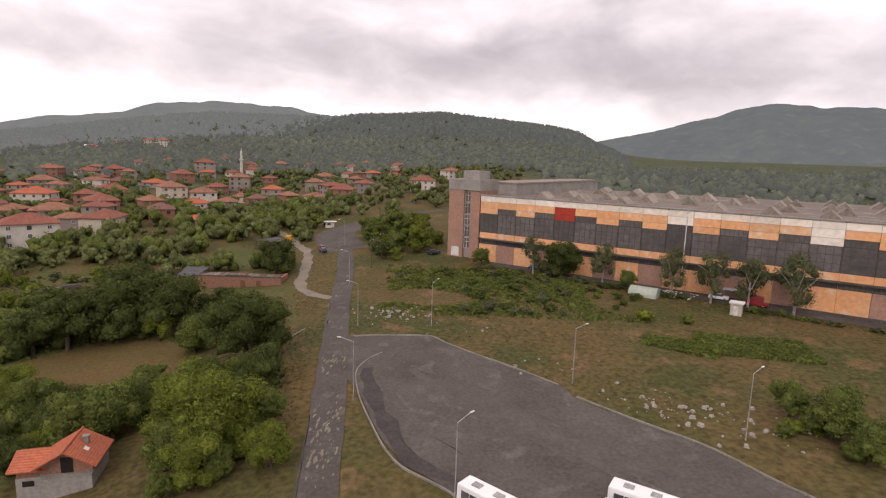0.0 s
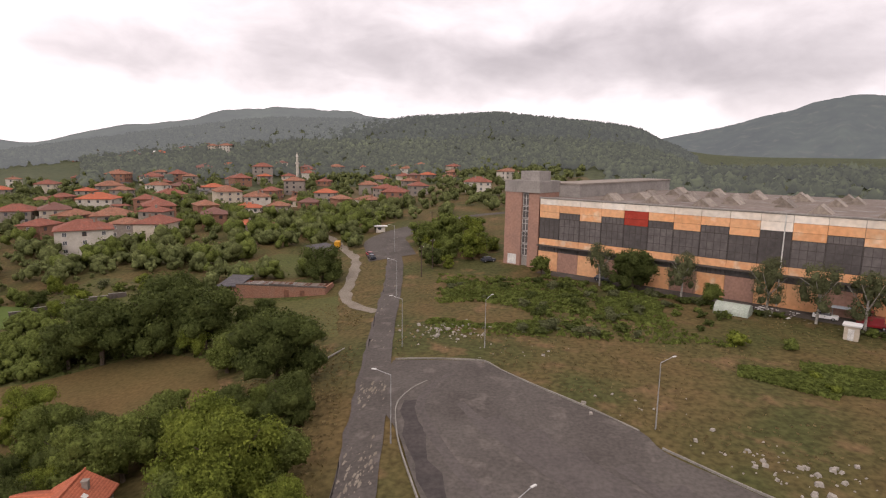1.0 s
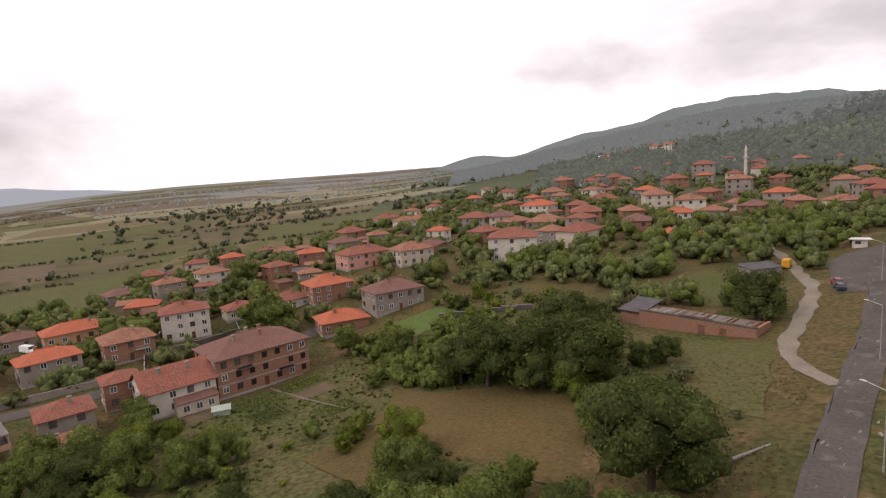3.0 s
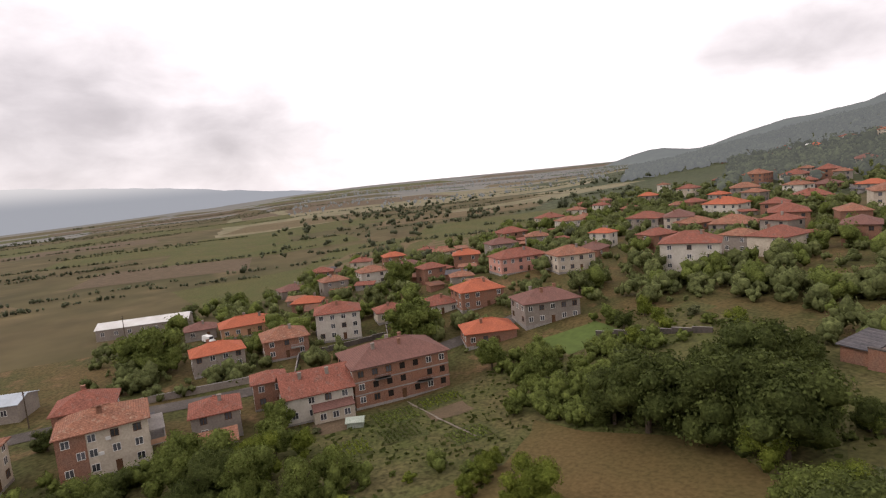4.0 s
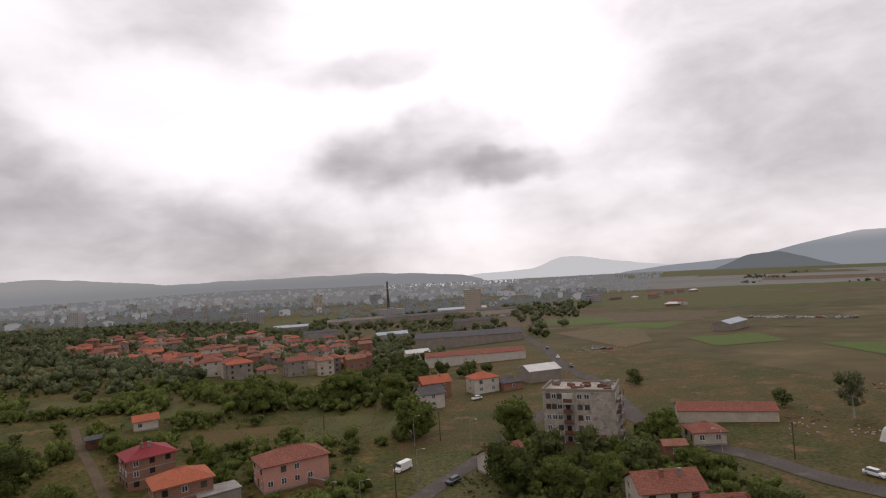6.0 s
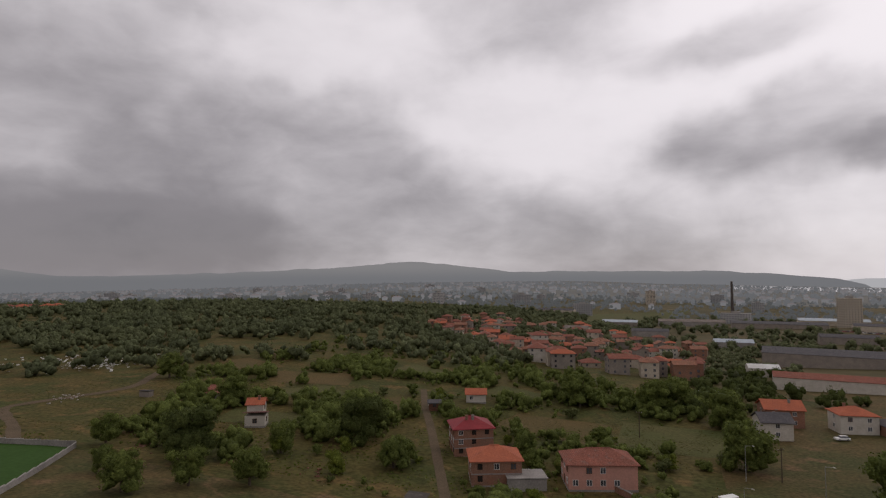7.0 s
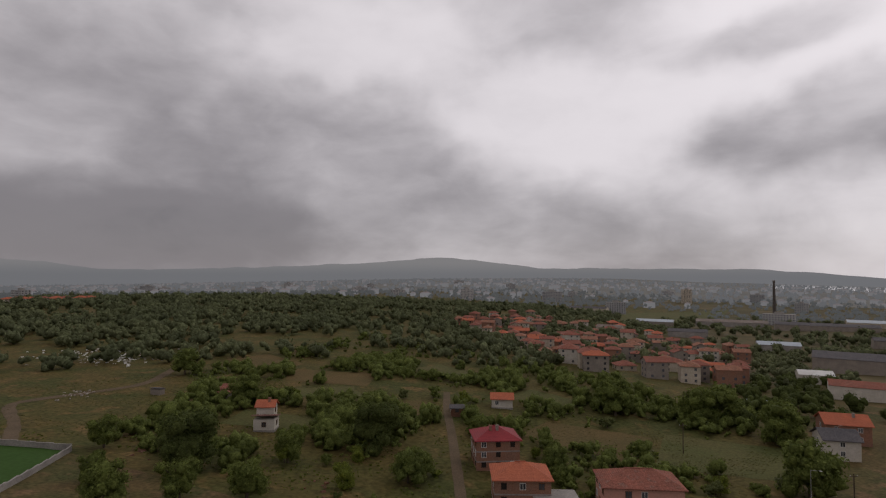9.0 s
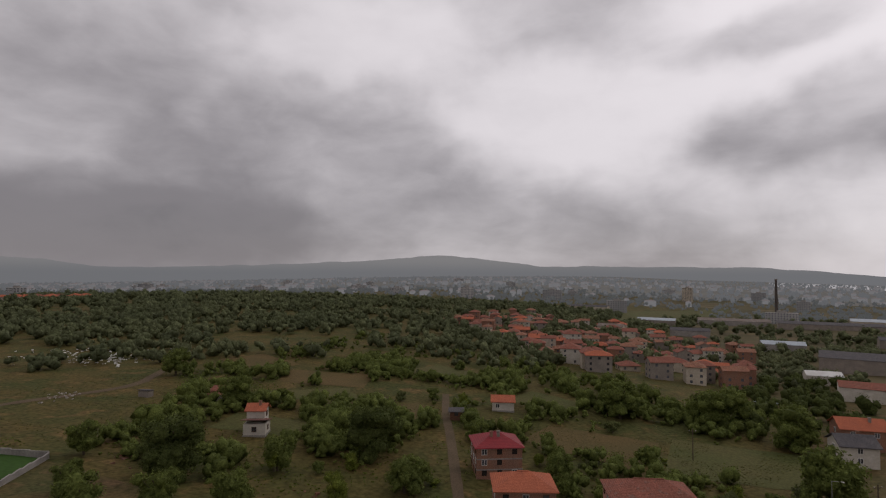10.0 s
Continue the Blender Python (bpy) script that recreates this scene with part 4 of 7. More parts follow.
bay = piece("brick_bay", Form().box(-7.08, -2.6, -5.66, -1.5, 0.2, 8.5).mesh("brick_bay", M["brick_wall"]), cream, label="unplastered brick bay")
for u, w in ((-5.6, 2.3), (-3.6, 4.9), (-5.6, 7.5)):
    piece("window", WIN_FRAME, bay, (u, -5.66, w)), piece("pane", WIN_PANE, bay, (u, -5.67, w))
for u, w in ((-1.0, 4.2), (0.3, 6.6)):
    piece("air_conditioner", bevelled(Form().box(u, u + 0.8, -5.85, -5.5, w, w + 0.55).mesh("air_conditioner", M["white_sheet"]), 0.04), cream, label="white air conditioner box")
side = piece("terrace", Form().box(7.0, 9.6, -4.5, 4.0, 2.9, 3.1).box(7.0, 9.6, -4.5, 4.0, 5.6, 5.8).mesh("terrace", M["concrete"]), cream, label="open side terrace")
for w in (-4.3, 3.8):
    piece("post", Form().box(9.3, 9.55, w - 0.12, w + 0.12, -1, 5.6).mesh("post", M["concrete"]), side)
piece("parapet", Form().box(9.5, 9.62, -4.5, 4.0, 3.1, 4.0).box(7.0, 9.6, -4.56, -4.45, 3.1, 4.0).mesh("parapet", M["orange_wall"]), side, label="orange painted parapet")
stair = piece("stair", Form().box(5.0, 6.2, -9.0, -5.6, -1.0, 0.3).mesh("stair", M["concrete"]), cream)
for k in range(7):
    piece("step", Form().box(5.0, 6.2, -9.0 + 0.4 * k, -8.6 + 0.4 * k, 0.3, 0.45 + 0.17 * k).mesh("step", M["kerb"]), stair)
piece("yard_terrace", Form().box(-6.5, 7.5, -8.2, -5.6, -2.5, 0.25).mesh("yard_terrace", M["plinth"]), cream)
house(-136.2, 25.6, 92, 10, 9, 3, "brick_wall", "red_tile", rise=2.6, chimneys=1, storey=3.0, group="houses at the village edge")
house(-131.1, 48.2, 90, 9, 8.5, 2, "grey_wall", "red_tile", chimneys=1, storey=2.5, group="houses at the village edge")
house(-141.1, 59.6, 88, 7, 7, 2, "brick_wall", "red_tile", chimneys=0, group="houses at the village edge")
white = house(-131.8, 68.2, 90, 14, 12, 2, "white_wall", "red_tile", "gable", rise=3.6, chimneys=2, storey=2.6, group="houses at the village edge")
piece("porch_roof", roof_form(8.4, 2.4, 0.9, 0.1, "mono").mesh("porch_roof", M["brown_tile"]), white, (2.4, -7.1, 2.9), label="dull red lean-to porch roof")
piece("porch_wall", Form().box(-1.8, 6.6, -8.1, -6.0, -1.0, 2.8).mesh("porch_wall", M["cream_wall"]), white)
for u in (0.0, 2.6, 5.0):
    piece("pane", WIN_PANE, piece("window", WIN_FRAME, white, (u, -8.1, 1.5)))
house(-133.4, 86.6, 91, 22, 14, 3, "brick_wall", "brown_tile", rise=3.2, chimneys=4, holes=True, balcony=4, group="houses at the village edge", extra=", unfinished")
house(-173.3, 49.4, 95, 13, 9, 2, "grey_wall", "new_tile", storey=2.5, group="houses at the village edge")
house(-208.2, 59.3, 92, 17, 10, 1, "orange_wall", "new_tile", storey=3.2, chimneys=2)
house(-174.9, 67.4, 90, 12, 11, 2, "brick_wall", "old_tile", storey=2.6, balcony=1)
house(-214.2, 44.7, 90, 9.5, 8, 1, "grey_wall", "brown_tile")
house(-180.5, 84.5, 78, 13, 10, 3, "white_wall", "red_tile", chimneys=2, storey=2.7)
house(-184.2, 102.5, 85, 10, 8, 1, "cream_wall", "red_tile", storey=3.0)
house(-176.2, 115.9, 88, 11, 9, 1, "white_wall", "red_tile", storey=3.0)
house(-170.4, 127.4, 84, 14, 11, 2, "brick_wall", "new_tile", storey=2.7)
house(-143.2, 135.0, 80, 16, 11, 2, "grey_wall", "brown_tile", chimneys=3, storey=2.9)
house(-144.5, 117.3, 75, 13.5, 10, 1, "brick_wall", "new_tile", storey=3.2)
house(-193.1, 156.4, 86, 19, 11, 2, "pink_wall", "red_tile", storey=2.7)
house(-176.9, 168.2, 80, 14, 11, 2, "cream_wall", "old_tile")
WALLS = ("cream_wall", "grey_wall", "brick_wall", "grey_wall", "brick_wall", "white_wall")
ROOFS = ("red_tile", "old_tile", "red_tile", "old_tile", "new_tile", "brown_tile")
VILLAGE = [
    (-304, 103, 11.1, 1), (-251, 98, 11.0, 2), (-294, 122, 10.2, 2), (-253, 116, 12.4, 2), (-289, 138, 11.0, 2), (-263, 137, 12.4, 1),
    (-216, 130, 9.7, 2), (-196, 134, 8.0, 1), (-304, 162, 8.4, 1), (-287, 165, 11.4, 1), (-227, 151, 10.9, 2), (-241, 176, 13.3, 2),
    (-283, 205, 15.1, 2), (-237, 193, 10.5, 2), (-311, 250, 15.3, 2), (-278, 241, 13.1, 2), (-228, 83, 10.7, 1), (-263, 82, 11.8, 1)]
for k, (x, y, w, s) in enumerate(VILLAGE):
    house(x, y, 80 + 17 * math.sin(k * 2.3), w, w * 0.78, s, WALLS[(k * 5 + 2) % 6], ROOFS[(k * 7) % 6], detail=1, chimneys=k % 3)
UPPER = [
    (-218, 243, 15.5, 2), (-202, 246, 15.3, 2), (-210, 285, 17.0, 2), (-193, 246, 13.7, 1), (-175, 248, 17.0, 1), (-162, 262, 17.0, 2),
    (-144, 214, 10.8, 2), (-134, 218, 15.1, 2), (-144, 191, 17.0, 3), (-123, 241, 12.8, 2), (-104, 232, 8.9, 1), (-286, 406, 17.0, 3),
    (-258, 358, 16.0, 2), (-262, 410, 17.0, 2), (-220, 352, 12.0, 2), (-250, 424, 17.0, 2), (-196, 327, 17.0, 1), (-217, 372, 13.7, 1),
    (-189, 364, 12.6, 1), (-146, 298, 16.1, 3), (-130, 299, 13.1, 2), (-134, 327, 11.8, 2), (-132, 360, 12.3, 3), (-186, 396, 15.4, 2),
    (-190, 444, 15.3, 3), (-258, 477, 15.8, 2), (-258, 523, 17.0, 1), (-81, 290, 10.3, 2), (-84, 361, 11.5, 2), (-59, 320, 16.7, 2),
    (-92, 428, 15.2, 1), (-75, 441, 11.7, 1), (-14, 347, 15.8, 2), (-57, 575, 12.7, 1), (-57, 443, 10.9, 1), (-38, 461, 12.1, 1),
    (-26, 607, 11.2, 1), (-313, 370, 15.0, 2), (4, 409, 12.3, 2), (-461, 625, 15.9, 1), (-447, 633, 11.9, 1), (-431, 646, 16.0, 1),
    (-418, 667, 16.0, 1), (-356, 678, 11.9, 3), (-339, 676, 12.4, 3), (-94, 399, 7.1, 1), (-102, 553, 12.3, 1), (-129, 411, 11.1, 1)]
mrng = random.Random(12)
MORE = []
while len(MORE) < 46:
    a, r = radians(mrng.uniform(4, 50)), mrng.uniform(255, 560)
    x, y = -r * math.sin(a), r * math.cos(a)
    if free(x, y, 5) and noise.noise((x * 0.012, y * 0.012, 9.0)) > -0.2 and all(math.hypot(x - q[0], y - q[1]) > 16 for q in UPPER + MORE):
        MORE.append((round(x), round(y), mrng.uniform(8, 12.5), mrng.choice((1, 2, 2))))
for k, (x, y, w, s) in enumerate(UPPER + MORE):
    house(x, y, 20 + 22 * math.sin(k * 1.7) + 90 * (k % 2), w, w * 0.78, s, WALLS[(k * 5 + 1) % 6], ROOFS[(k * 5 + k // 4) % 6], detail=1 if math.hypot(x, y) < 275 else 0, chimneys=k % 3)
# outbuildings in the yards
orng = random.Random(44)
made = 0
for x, y, w, s in VILLAGE * 2 + UPPER:
    a, r = orng.uniform(0, math.tau), w * 0.62 + orng.uniform(4, 7)
    ox, oy = x + math.cos(a) * r, y + math.sin(a) * r
    if made < 46 and free(ox, oy, 3.2):
        house(ox, oy, orng.uniform(60, 110), orng.uniform(4, 8), orng.uniform(3.5, 5), 1, orng.choice(("grey_wall", "brick_wall", "concrete")), orng.choice(("rust", "slate", "old_tile", "red_tile")),
              "shed", rise=orng.uniform(0.5, 1.2), detail=0, chimneys=0, storey=2.0, plinth=0.3, group="outbuildings of the village", name="shed", category="shed")
        made += 1
long_yards = [(-150, 66, -168, 70), (-152, 92, -176, 98), (-168, 70, -170, 96), (-160, 120, -190, 128), (-185, 78, -215, 86), (-120, 134, -100, 150), (-176, 98, -180, 126)]
# houses south of the flight path
house(12.0, -105.6, 30, 11, 10, 3, "brick_wall", "maroon_tile", holes=True, chimneys=2, balcony=2, storey=2.45, plinth=0.2, group="new houses by the lane", extra=", unfinished")
house(-0.5, -87.1, 24, 12, 9.5, 2, "brick_wall", "new_tile", holes=True, chimneys=0, storey=2.8, group="new houses by the lane")
house(-24.5, -94.0, 20, 16, 10, 2, "pink_wall", "red_tile", chimneys=0, storey=2.8, balcony=1, group="new houses by the lane")
house(78.9, -94.8, 28, 6, 5.5, 1, "white_wall", "brown_tile", "shed", rise=1.2, chimneys=0, storey=3.0, group="garden cottages")
house(81.5, -97.9, 28, 5, 4.5, 2, "white_wall", "new_tile", "gable", rise=1.7, chimneys=1, storey=2.7, group="garden cottages")
house(29.1, -161.5, 20, 7.5, 6, 1, "white_wall", "new_tile", "gable", rise=1.8, chimneys=0, group="garden cottages")
house(38.2, -141.3, 25, 4, 3.5, 1, "rust", "slate", "gable", rise=0.9, detail=1, chimneys=0, storey=2.2, group="garden cottages", category="cabin", name="cabin")
house(115.9, -117.6, 25, 5, 4.5, 1, "brick_wall", "red_tile", "gable", rise=1.4, detail=1, chimneys=0, group="garden cottages")
house(-97.1, -46.0, -10, 12, 9, 2, "cream_wall", "red_tile", "gable", rise=2.6, chimneys=2, storey=2.2, group="houses below the block")
house(-103.3, -37.2, -12, 7.5, 6, 1, "white_wall", "red_tile", "gable", rise=1.8, chimneys=0, group="houses below the block")
house(-75.3, -80.2, 20, 10, 7, 1, "white_wall", "red_tile", "gable", rise=2.4, chimneys=1, storey=3.2, group="houses below the block")
house(-128.9, -76.9, -15, 8, 7, 1, "cream_wall", "red_tile", chimneys=0, group="houses below the block")
house(-115.4, -70.4, -15, 5, 4, 1, "brick_wall", "old_tile", "gable", detail=1, chimneys=0, group="houses below the block")
house(-108.0, -13.5, 20, 8.5, 7, 1, "cream_wall", "red_tile", "gable", rise=2.2, chimneys=0, storey=2.8, group="houses below the block")
house(-96.6, -174.5, 10, 11, 9, 2, "white_wall", "new_tile", detail=1, group="houses by the valley road")
house(-107.5, -172.9, 12, 9, 8, 1, "brick_wall", "slate", detail=1, group="houses by the valley road")
house(-76.4, -177.1, 8, 12, 9, 2, "brick_wall", "new_tile", "gable", rise=2.6, detail=1, group="houses by the valley road")
house(-71.1, -157.8, 12, 9, 8, 2, "white_wall", "slate", "gable", rise=2.4, detail=1, storey=2.5, group="houses by the valley road")
def brick_cottage(x, y, turn):
    """An unfinished cottage: a concrete ground floor, a brick loft under a steep gable, a lower wing beside it."""
    o = thing("cottage", x, y, height(x, y), turn, "unfinished brick cottage with bright orange tiles and a side wing", "house", "houses at the village edge")
    o.scale = (0.86, 0.86, 0.86)
    piece("base", Form().box(-3.2, 3.2, -3.4, 3.4, -1.0, 2.6).box(-6.4, -3.2, -2.2, 3.2, -1.0, 2.2).mesh("base", M["concrete"]), o)
    loft = Form().box(-3.1, 3.1, -2.6, 3.3, 2.6, 4.0)
    loft.add([(-3.1, -2.6, 4.0), (3.1, -2.6, 4.0), (0, -2.6, 6.0), (-3.1, 3.3, 4.0), (3.1, 3.3, 4.0), (0, 3.3, 6.0)], [(0, 1, 2), (4, 3, 5), (0, 2, 5, 3), (1, 4, 5, 2)])
    piece("loft", loft.mesh("loft", M["brick_wall"]), o)
    piece("wing", Form().box(-6.3, -3.1, -2.1, 3.1, 2.2, 3.5).mesh("wing", M["brick_wall"]), o)
    piece("ring_beam", Form().box(-3.25, 3.25, -3.45, 3.4, 2.5, 2.75).mesh("ring_beam", M["kerb"]), o)
    roof = roof_form(6.6, 7.2, 2.3, 0.35, "gable").mesh("roof", M["new_tile"])
    roof.transform(Matrix.Rotation(radians(90), 4, "Z"))
    piece("roof", roof, o, (0, -0.1, 3.95))
    piece("wing_roof", roof_form(4.2, 6.0, 1.5, 0.35, "gable").mesh("wing_roof", M["new_tile"]), o, (-4.7, 0.5, 3.5))
    piece("ridge_tiles", Form().tube((0, -3.9, 6.3), (0, 3.7, 6.3), 0.14, 0.14, 6).mesh("ridge_tiles", M["new_tile"]), o)
    piece("opening", Form().box(-0.75, 0.75, -2.66, -2.55, 2.8, 5.0).mesh("opening", M["hole"]), o, label="dark unglazed balcony doorway")
    piece("opening", Form().box(-5.6, -4.2, -2.25, -2.15, 1.0, 1.8).mesh("opening", M["hole"]), o, label="dark unglazed window opening")
    piece("chimney", STACK_PALE, o, (1.4, 0.6, 5.2))
    pane = Form().box(-0.55, 0.55, -0.4, 0.4, 0, 0.1).mesh("roof_window", M["frame"])
    pane.transform(Matrix.Rotation(radians(34), 4, "Y"))
    piece("roof_window", pane, o, (2.0, -0.8, 4.98), label="white-framed roof window")
    KEEP_OUT.append((x, y, 8.0)), KEEP_OUT.append((x + 5, y - 7, 7.0))


brick_cottage(-43.6, 62.0, 14)
KEEP_OUT.append((27, -152, 9)), KEEP_OUT.append((24, -146, 6)), KEEP_OUT.append((77, -88, 6))
# dense quarter of the town
qr = random.Random(5)
FRONT = [(168, -424), (120, -392), (80, -350), (45, -308), (14, -270), (-52, -276)]
BACK = [(150, -575), (110, -580), (60, -575), (20, -560), (-30, -520), (-66, -470)]
for row in range(9):
    for col in range(17):
        s, t = (col + qr.uniform(-0.3, 0.3)) / 16 * 4.999, ((row + qr.uniform(-0.3, 0.3)) / 8) ** 1.25 if row else 0.0
        s = min(max(s, 0.0), 4.999)
        a, b = (np.array(q[int(s)]) * (1 - s % 1) + np.array(q[int(s) + 1]) * (s % 1) for q in (FRONT, BACK))
        x, y = a * (1 - t) + b * t
        if qr.random() < 0.1 or not free(x, y, 2.0):
            continue
        w = qr.uniform(9, 13)
        near = row == 0 and col > 9
        house(x, y, 15 + qr.uniform(-8, 8) + 90 * (qr.random() < 0.4), w, w * qr.uniform(0.65, 0.85), 3 if near else qr.choice((1, 2, 2, 3)), ("cream_wall", "cream_wall", "brick_wall", "grey_wall", "white_wall")[qr.randrange(5)],
              ROOFS[qr.choice((0, 2, 4, 0, 3, 1))], qr.choice(("hip", "hip", "gable")), detail=0, chimneys=qr.choice((0, 1)), group="houses of the town quarter")
# a far estate above the pasture
for k in range(15):
    house(575 + 5.5 * k + 3 * math.sin(k * 3), -362 + 4.2 * k + 7 * math.sin(k * 5.0), 40 + 8 * math.sin(k), 12, 9, 2, ("cream_wall", "orange_wall", "white_wall")[k % 3], ("new_tile", "red_tile")[k % 2], detail=0, chimneys=0, group="houses of the far estate")

# ---- apartment block ----
def apartment_block(x, y, turn, w, d, storeys):
    z = height(x, y) - 0.7
    b = thing("apartment_block", x, y, z, turn, "derelict grey concrete apartment block with a broken roof", "apartment block")
    top = storeys * 2.85 + 0.4
    piece("wall", Form().box(-w / 2, w / 2, -d / 2, d / 2, -1.5, top).mesh("wall", M["panel_concrete"]), b)
    piece("parapet", Form().box(-w / 2 - 0.1, w / 2 + 0.1, -d / 2 - 0.1, -d / 2 + 0.25, top, top + 0.7).box(-w / 2 - 0.1, -w / 2 + 0.25, -d / 2, d / 2, top, top + 0.7)
          .box(w / 2 - 0.25, w / 2 + 0.1, -d / 2, d / 2, top, top + 1.0).box(-w / 2, w / 2, d / 2 - 0.25, d / 2 + 0.1, top, top + 0.5).mesh("parapet", M["grey_wall"]), b)
    r = random.Random(3)
    for k in range(16):
        s = r.uniform(0.4, 1.6)
        cx, cy = r.uniform(-w / 2 + 1.5, w / 2 - 1.5), r.uniform(-d / 2 + 1.5, d / 2 - 1.5)
        piece("roof_debris", Form().box(-s, s, -s * 0.6, s * 0.6, 0, r.uniform(0.3, 1.2), 0.15).mesh("roof_debris", r.choice((M["rust"], M["bitumen"], M["concrete"]))), b, (cx, cy, top), r.uniform(0, 180))
    piece("stair_tower", Form().box(-w * 0.14 - 1.4, -w * 0.14 + 1.4, -d / 2 - 0.35, -d / 2, 0, top - 0.6).mesh("stair_tower", M["grey_wall"]), b)
    piece("attic_box", bevelled(Form().box(-w * 0.14 - 1.5, -w * 0.14 + 1.5, -d / 2 - 0.9, -d / 2, top - 3.4, top - 0.5).mesh("attic_box", M["white_wall"]), 0.05), b)
    for s in range(storeys):
        zc = 0.4 + s * 2.85 + 1.5
        for u in (-0.42, -0.34, -0.26, 0.02, 0.12):
            if r.random() < 0.85:
                wd = piece("window", DARK_FRAME if r.random() < 0.5 else WIN_FRAME, b, (u * w, -d / 2, zc))
                piece("pane", WIN_PANE, wd)
        lo = piece("loggia", Form().box(-w * 0.14 - 1.2, -w * 0.14 + 1.2, -d / 2 - 1.1, -d / 2 - 0.3, zc - 1.45, zc - 1.3).box(-w * 0.14 - 1.2, -w * 0.14 + 1.2, -d / 2 - 1.1, -d / 2 - 1.0, zc - 1.3, zc - 0.45).mesh("loggia", M["rust"]), b)
        piece("opening", WIN_HOLE, lo, (-w * 0.14, -d / 2 - 0.36, zc))
        for k in range(4):
            v = (k - 1.5) / 4 * d
            lo = piece("balcony", Form().box(w / 2, w / 2 + 1.2, v - 1.3, v + 1.3, zc - 1.45, zc - 1.3).box(w / 2 + 1.1, w / 2 + 1.2, v - 1.3, v + 1.3, zc - 1.3, zc - 0.4).mesh("balcony", r.choice((M["white_wall"], M["rust"], M["concrete"], M["brick_wall"]))), b)
            wd = piece("window", WIN_FRAME, b, (w / 2, v, zc), 90)
            piece("pane", WIN_PANE, wd)
    piece("porch_roof", roof_form(5.2, 1.6, 0.6, 0.1, "mono").mesh("porch_roof", M["maroon_tile"]), b, (w * 0.2, -d / 2 - 0.9, 2.6))
    KEEP_OUT.append((x, y, 13))


apartment_block(-104.2, -95.2, 146, 19.4, 13, 5)

# ---- sheds, hangars, warehouses ----
def hall(name, x, y, turn, w, d, h, wall, roof, rise, label, doors=1, over=0.3, shape="gable", windows=0, group="", dz=0.0):
    z = height(x, y) + dz
    b = thing(name, x, y, z, turn, label, name.replace("_", " "), group)
    body = Form().box(-w / 2, w / 2, -d / 2, d / 2, -1.5, h)
    if shape == "gable":
        body.add([(-w / 2, -d / 2, h), (-w / 2, d / 2, h), (-w / 2, 0, h + rise - 0.15), (w / 2, -d / 2, h), (w / 2, d / 2, h), (w / 2, 0, h + rise - 0.15)],
                 [(0, 2, 1), (3, 4, 5), (0, 3, 5, 2), (1, 2, 5, 4)])
    piece("wall", body.mesh("wall", M[wall]), b)
    piece("roof", roof_form(w, d, rise, over, shape, 0.15).mesh("roof", M[roof]), b, (0, 0, h + 0.1))
    for k in range(doors):
        u = (k + 0.5) / doors * w - w / 2
        piece("gate", bevelled(Form().box(-1.7, 1.7, -0.08, 0.02, 0, 3.0).mesh("gate", M["white_sheet"]), 0.03), b, (u, -d / 2, 0))
    for k in range(windows):
        u = (k + 0.5) / windows * w - w / 2
        wd = piece("window", WIN_FRAME, b, (u, -d / 2, h * 0.6))
        piece("pane", WIN_PANE, wd)
    KEEP_OUT.append((x, y, max(w, d) * 0.55))
    return b


hall("hangar", -135, -21, 62, 15, 11, 3.4, "concrete", "white_sheet", 1.1, "low grey hangar with a white sheet roof", doors=0)
hall("workshop", -169.3, -3.4, 78, 23, 9, 4.0, "grey_wall", "blue_sheet", 1.2, "long grey workshop with a pale blue sheet roof", doors=1, windows=4)
hall("barn", -238.4, 26.2, 83, 30, 10, 4.0, "grey_wall", "white_sheet", 1.6, "long grey barn with a white sheet roof", doors=0, windows=7)
hall("stable", -146.6, -91.7, -27, 26, 8, 3.0, "cream_wall", "red_tile", 1.8, "long low stable with a red tile roof", doors=0, windows=8)
hall("hangar", -125.4, -183.7, 5, 15, 12, 5.0, "grey_wall", "white_sheet", 2.0, "grey hangar with a white sheet roof by the road", doors=1)
hall("warehouse", -142.6, -384.8, -10, 84, 26, 8, "grey_wall", "slate", 3.0, "long grey warehouse with a dark roof", doors=0, windows=14)
hall("warehouse", -117.2, -265.8, -6, 58, 12, 5.5, "white_wall", "red_tile", 2.0, "long white warehouse with a dull red roof", doors=0, windows=9)
hall("barn", -487.5, -244.1, 52, 80, 14, 5, "cream_wall", "white_sheet", 1.8, "long pale barn far out on the plain", doors=0, windows=10)
hall("barn", -308.2, -290.3, 30, 30, 12, 5, "grey_wall", "blue_sheet", 2.0, "grey barn on the plain", doors=0)
hall("shed", -91.0, -319.9, 5, 16, 9, 5, "white_wall", "white_sheet", 2.0, "small white shed beside the warehouses", doors=1)
for k, (x, y, w, d) in enumerate([(-300, -1010, 120, 40), (-210, -930, 160, 34), (-90, -980, 130, 40), (-330, -880, 90, 26), (20, -900, 70, 22), (-30, -760, 60, 20), (60, -700, 40, 16), (-240, -690, 70, 18), (-120, -640, 50, 16), (150, -1050, 90, 22)]):
    hall("factory_hall", x * 0.78, y * 0.78, -8 + 5 * (k % 3), w * 0.62, d * 0.7, 6, ("cream_wall", "grey_wall", "concrete")[k % 3], ("blue_sheet", "slate", "bitumen", "slate")[k % 4], 2.5,
         "long factory hall among trees in the town", doors=0, group="factory halls in the town")
hall("shed", -60, 193, 60, 9, 4.5, 2.4, "grey_wall", "slate", 0.8, "weathered wooden shed with a dark flat roof", doors=0, shape="mono")


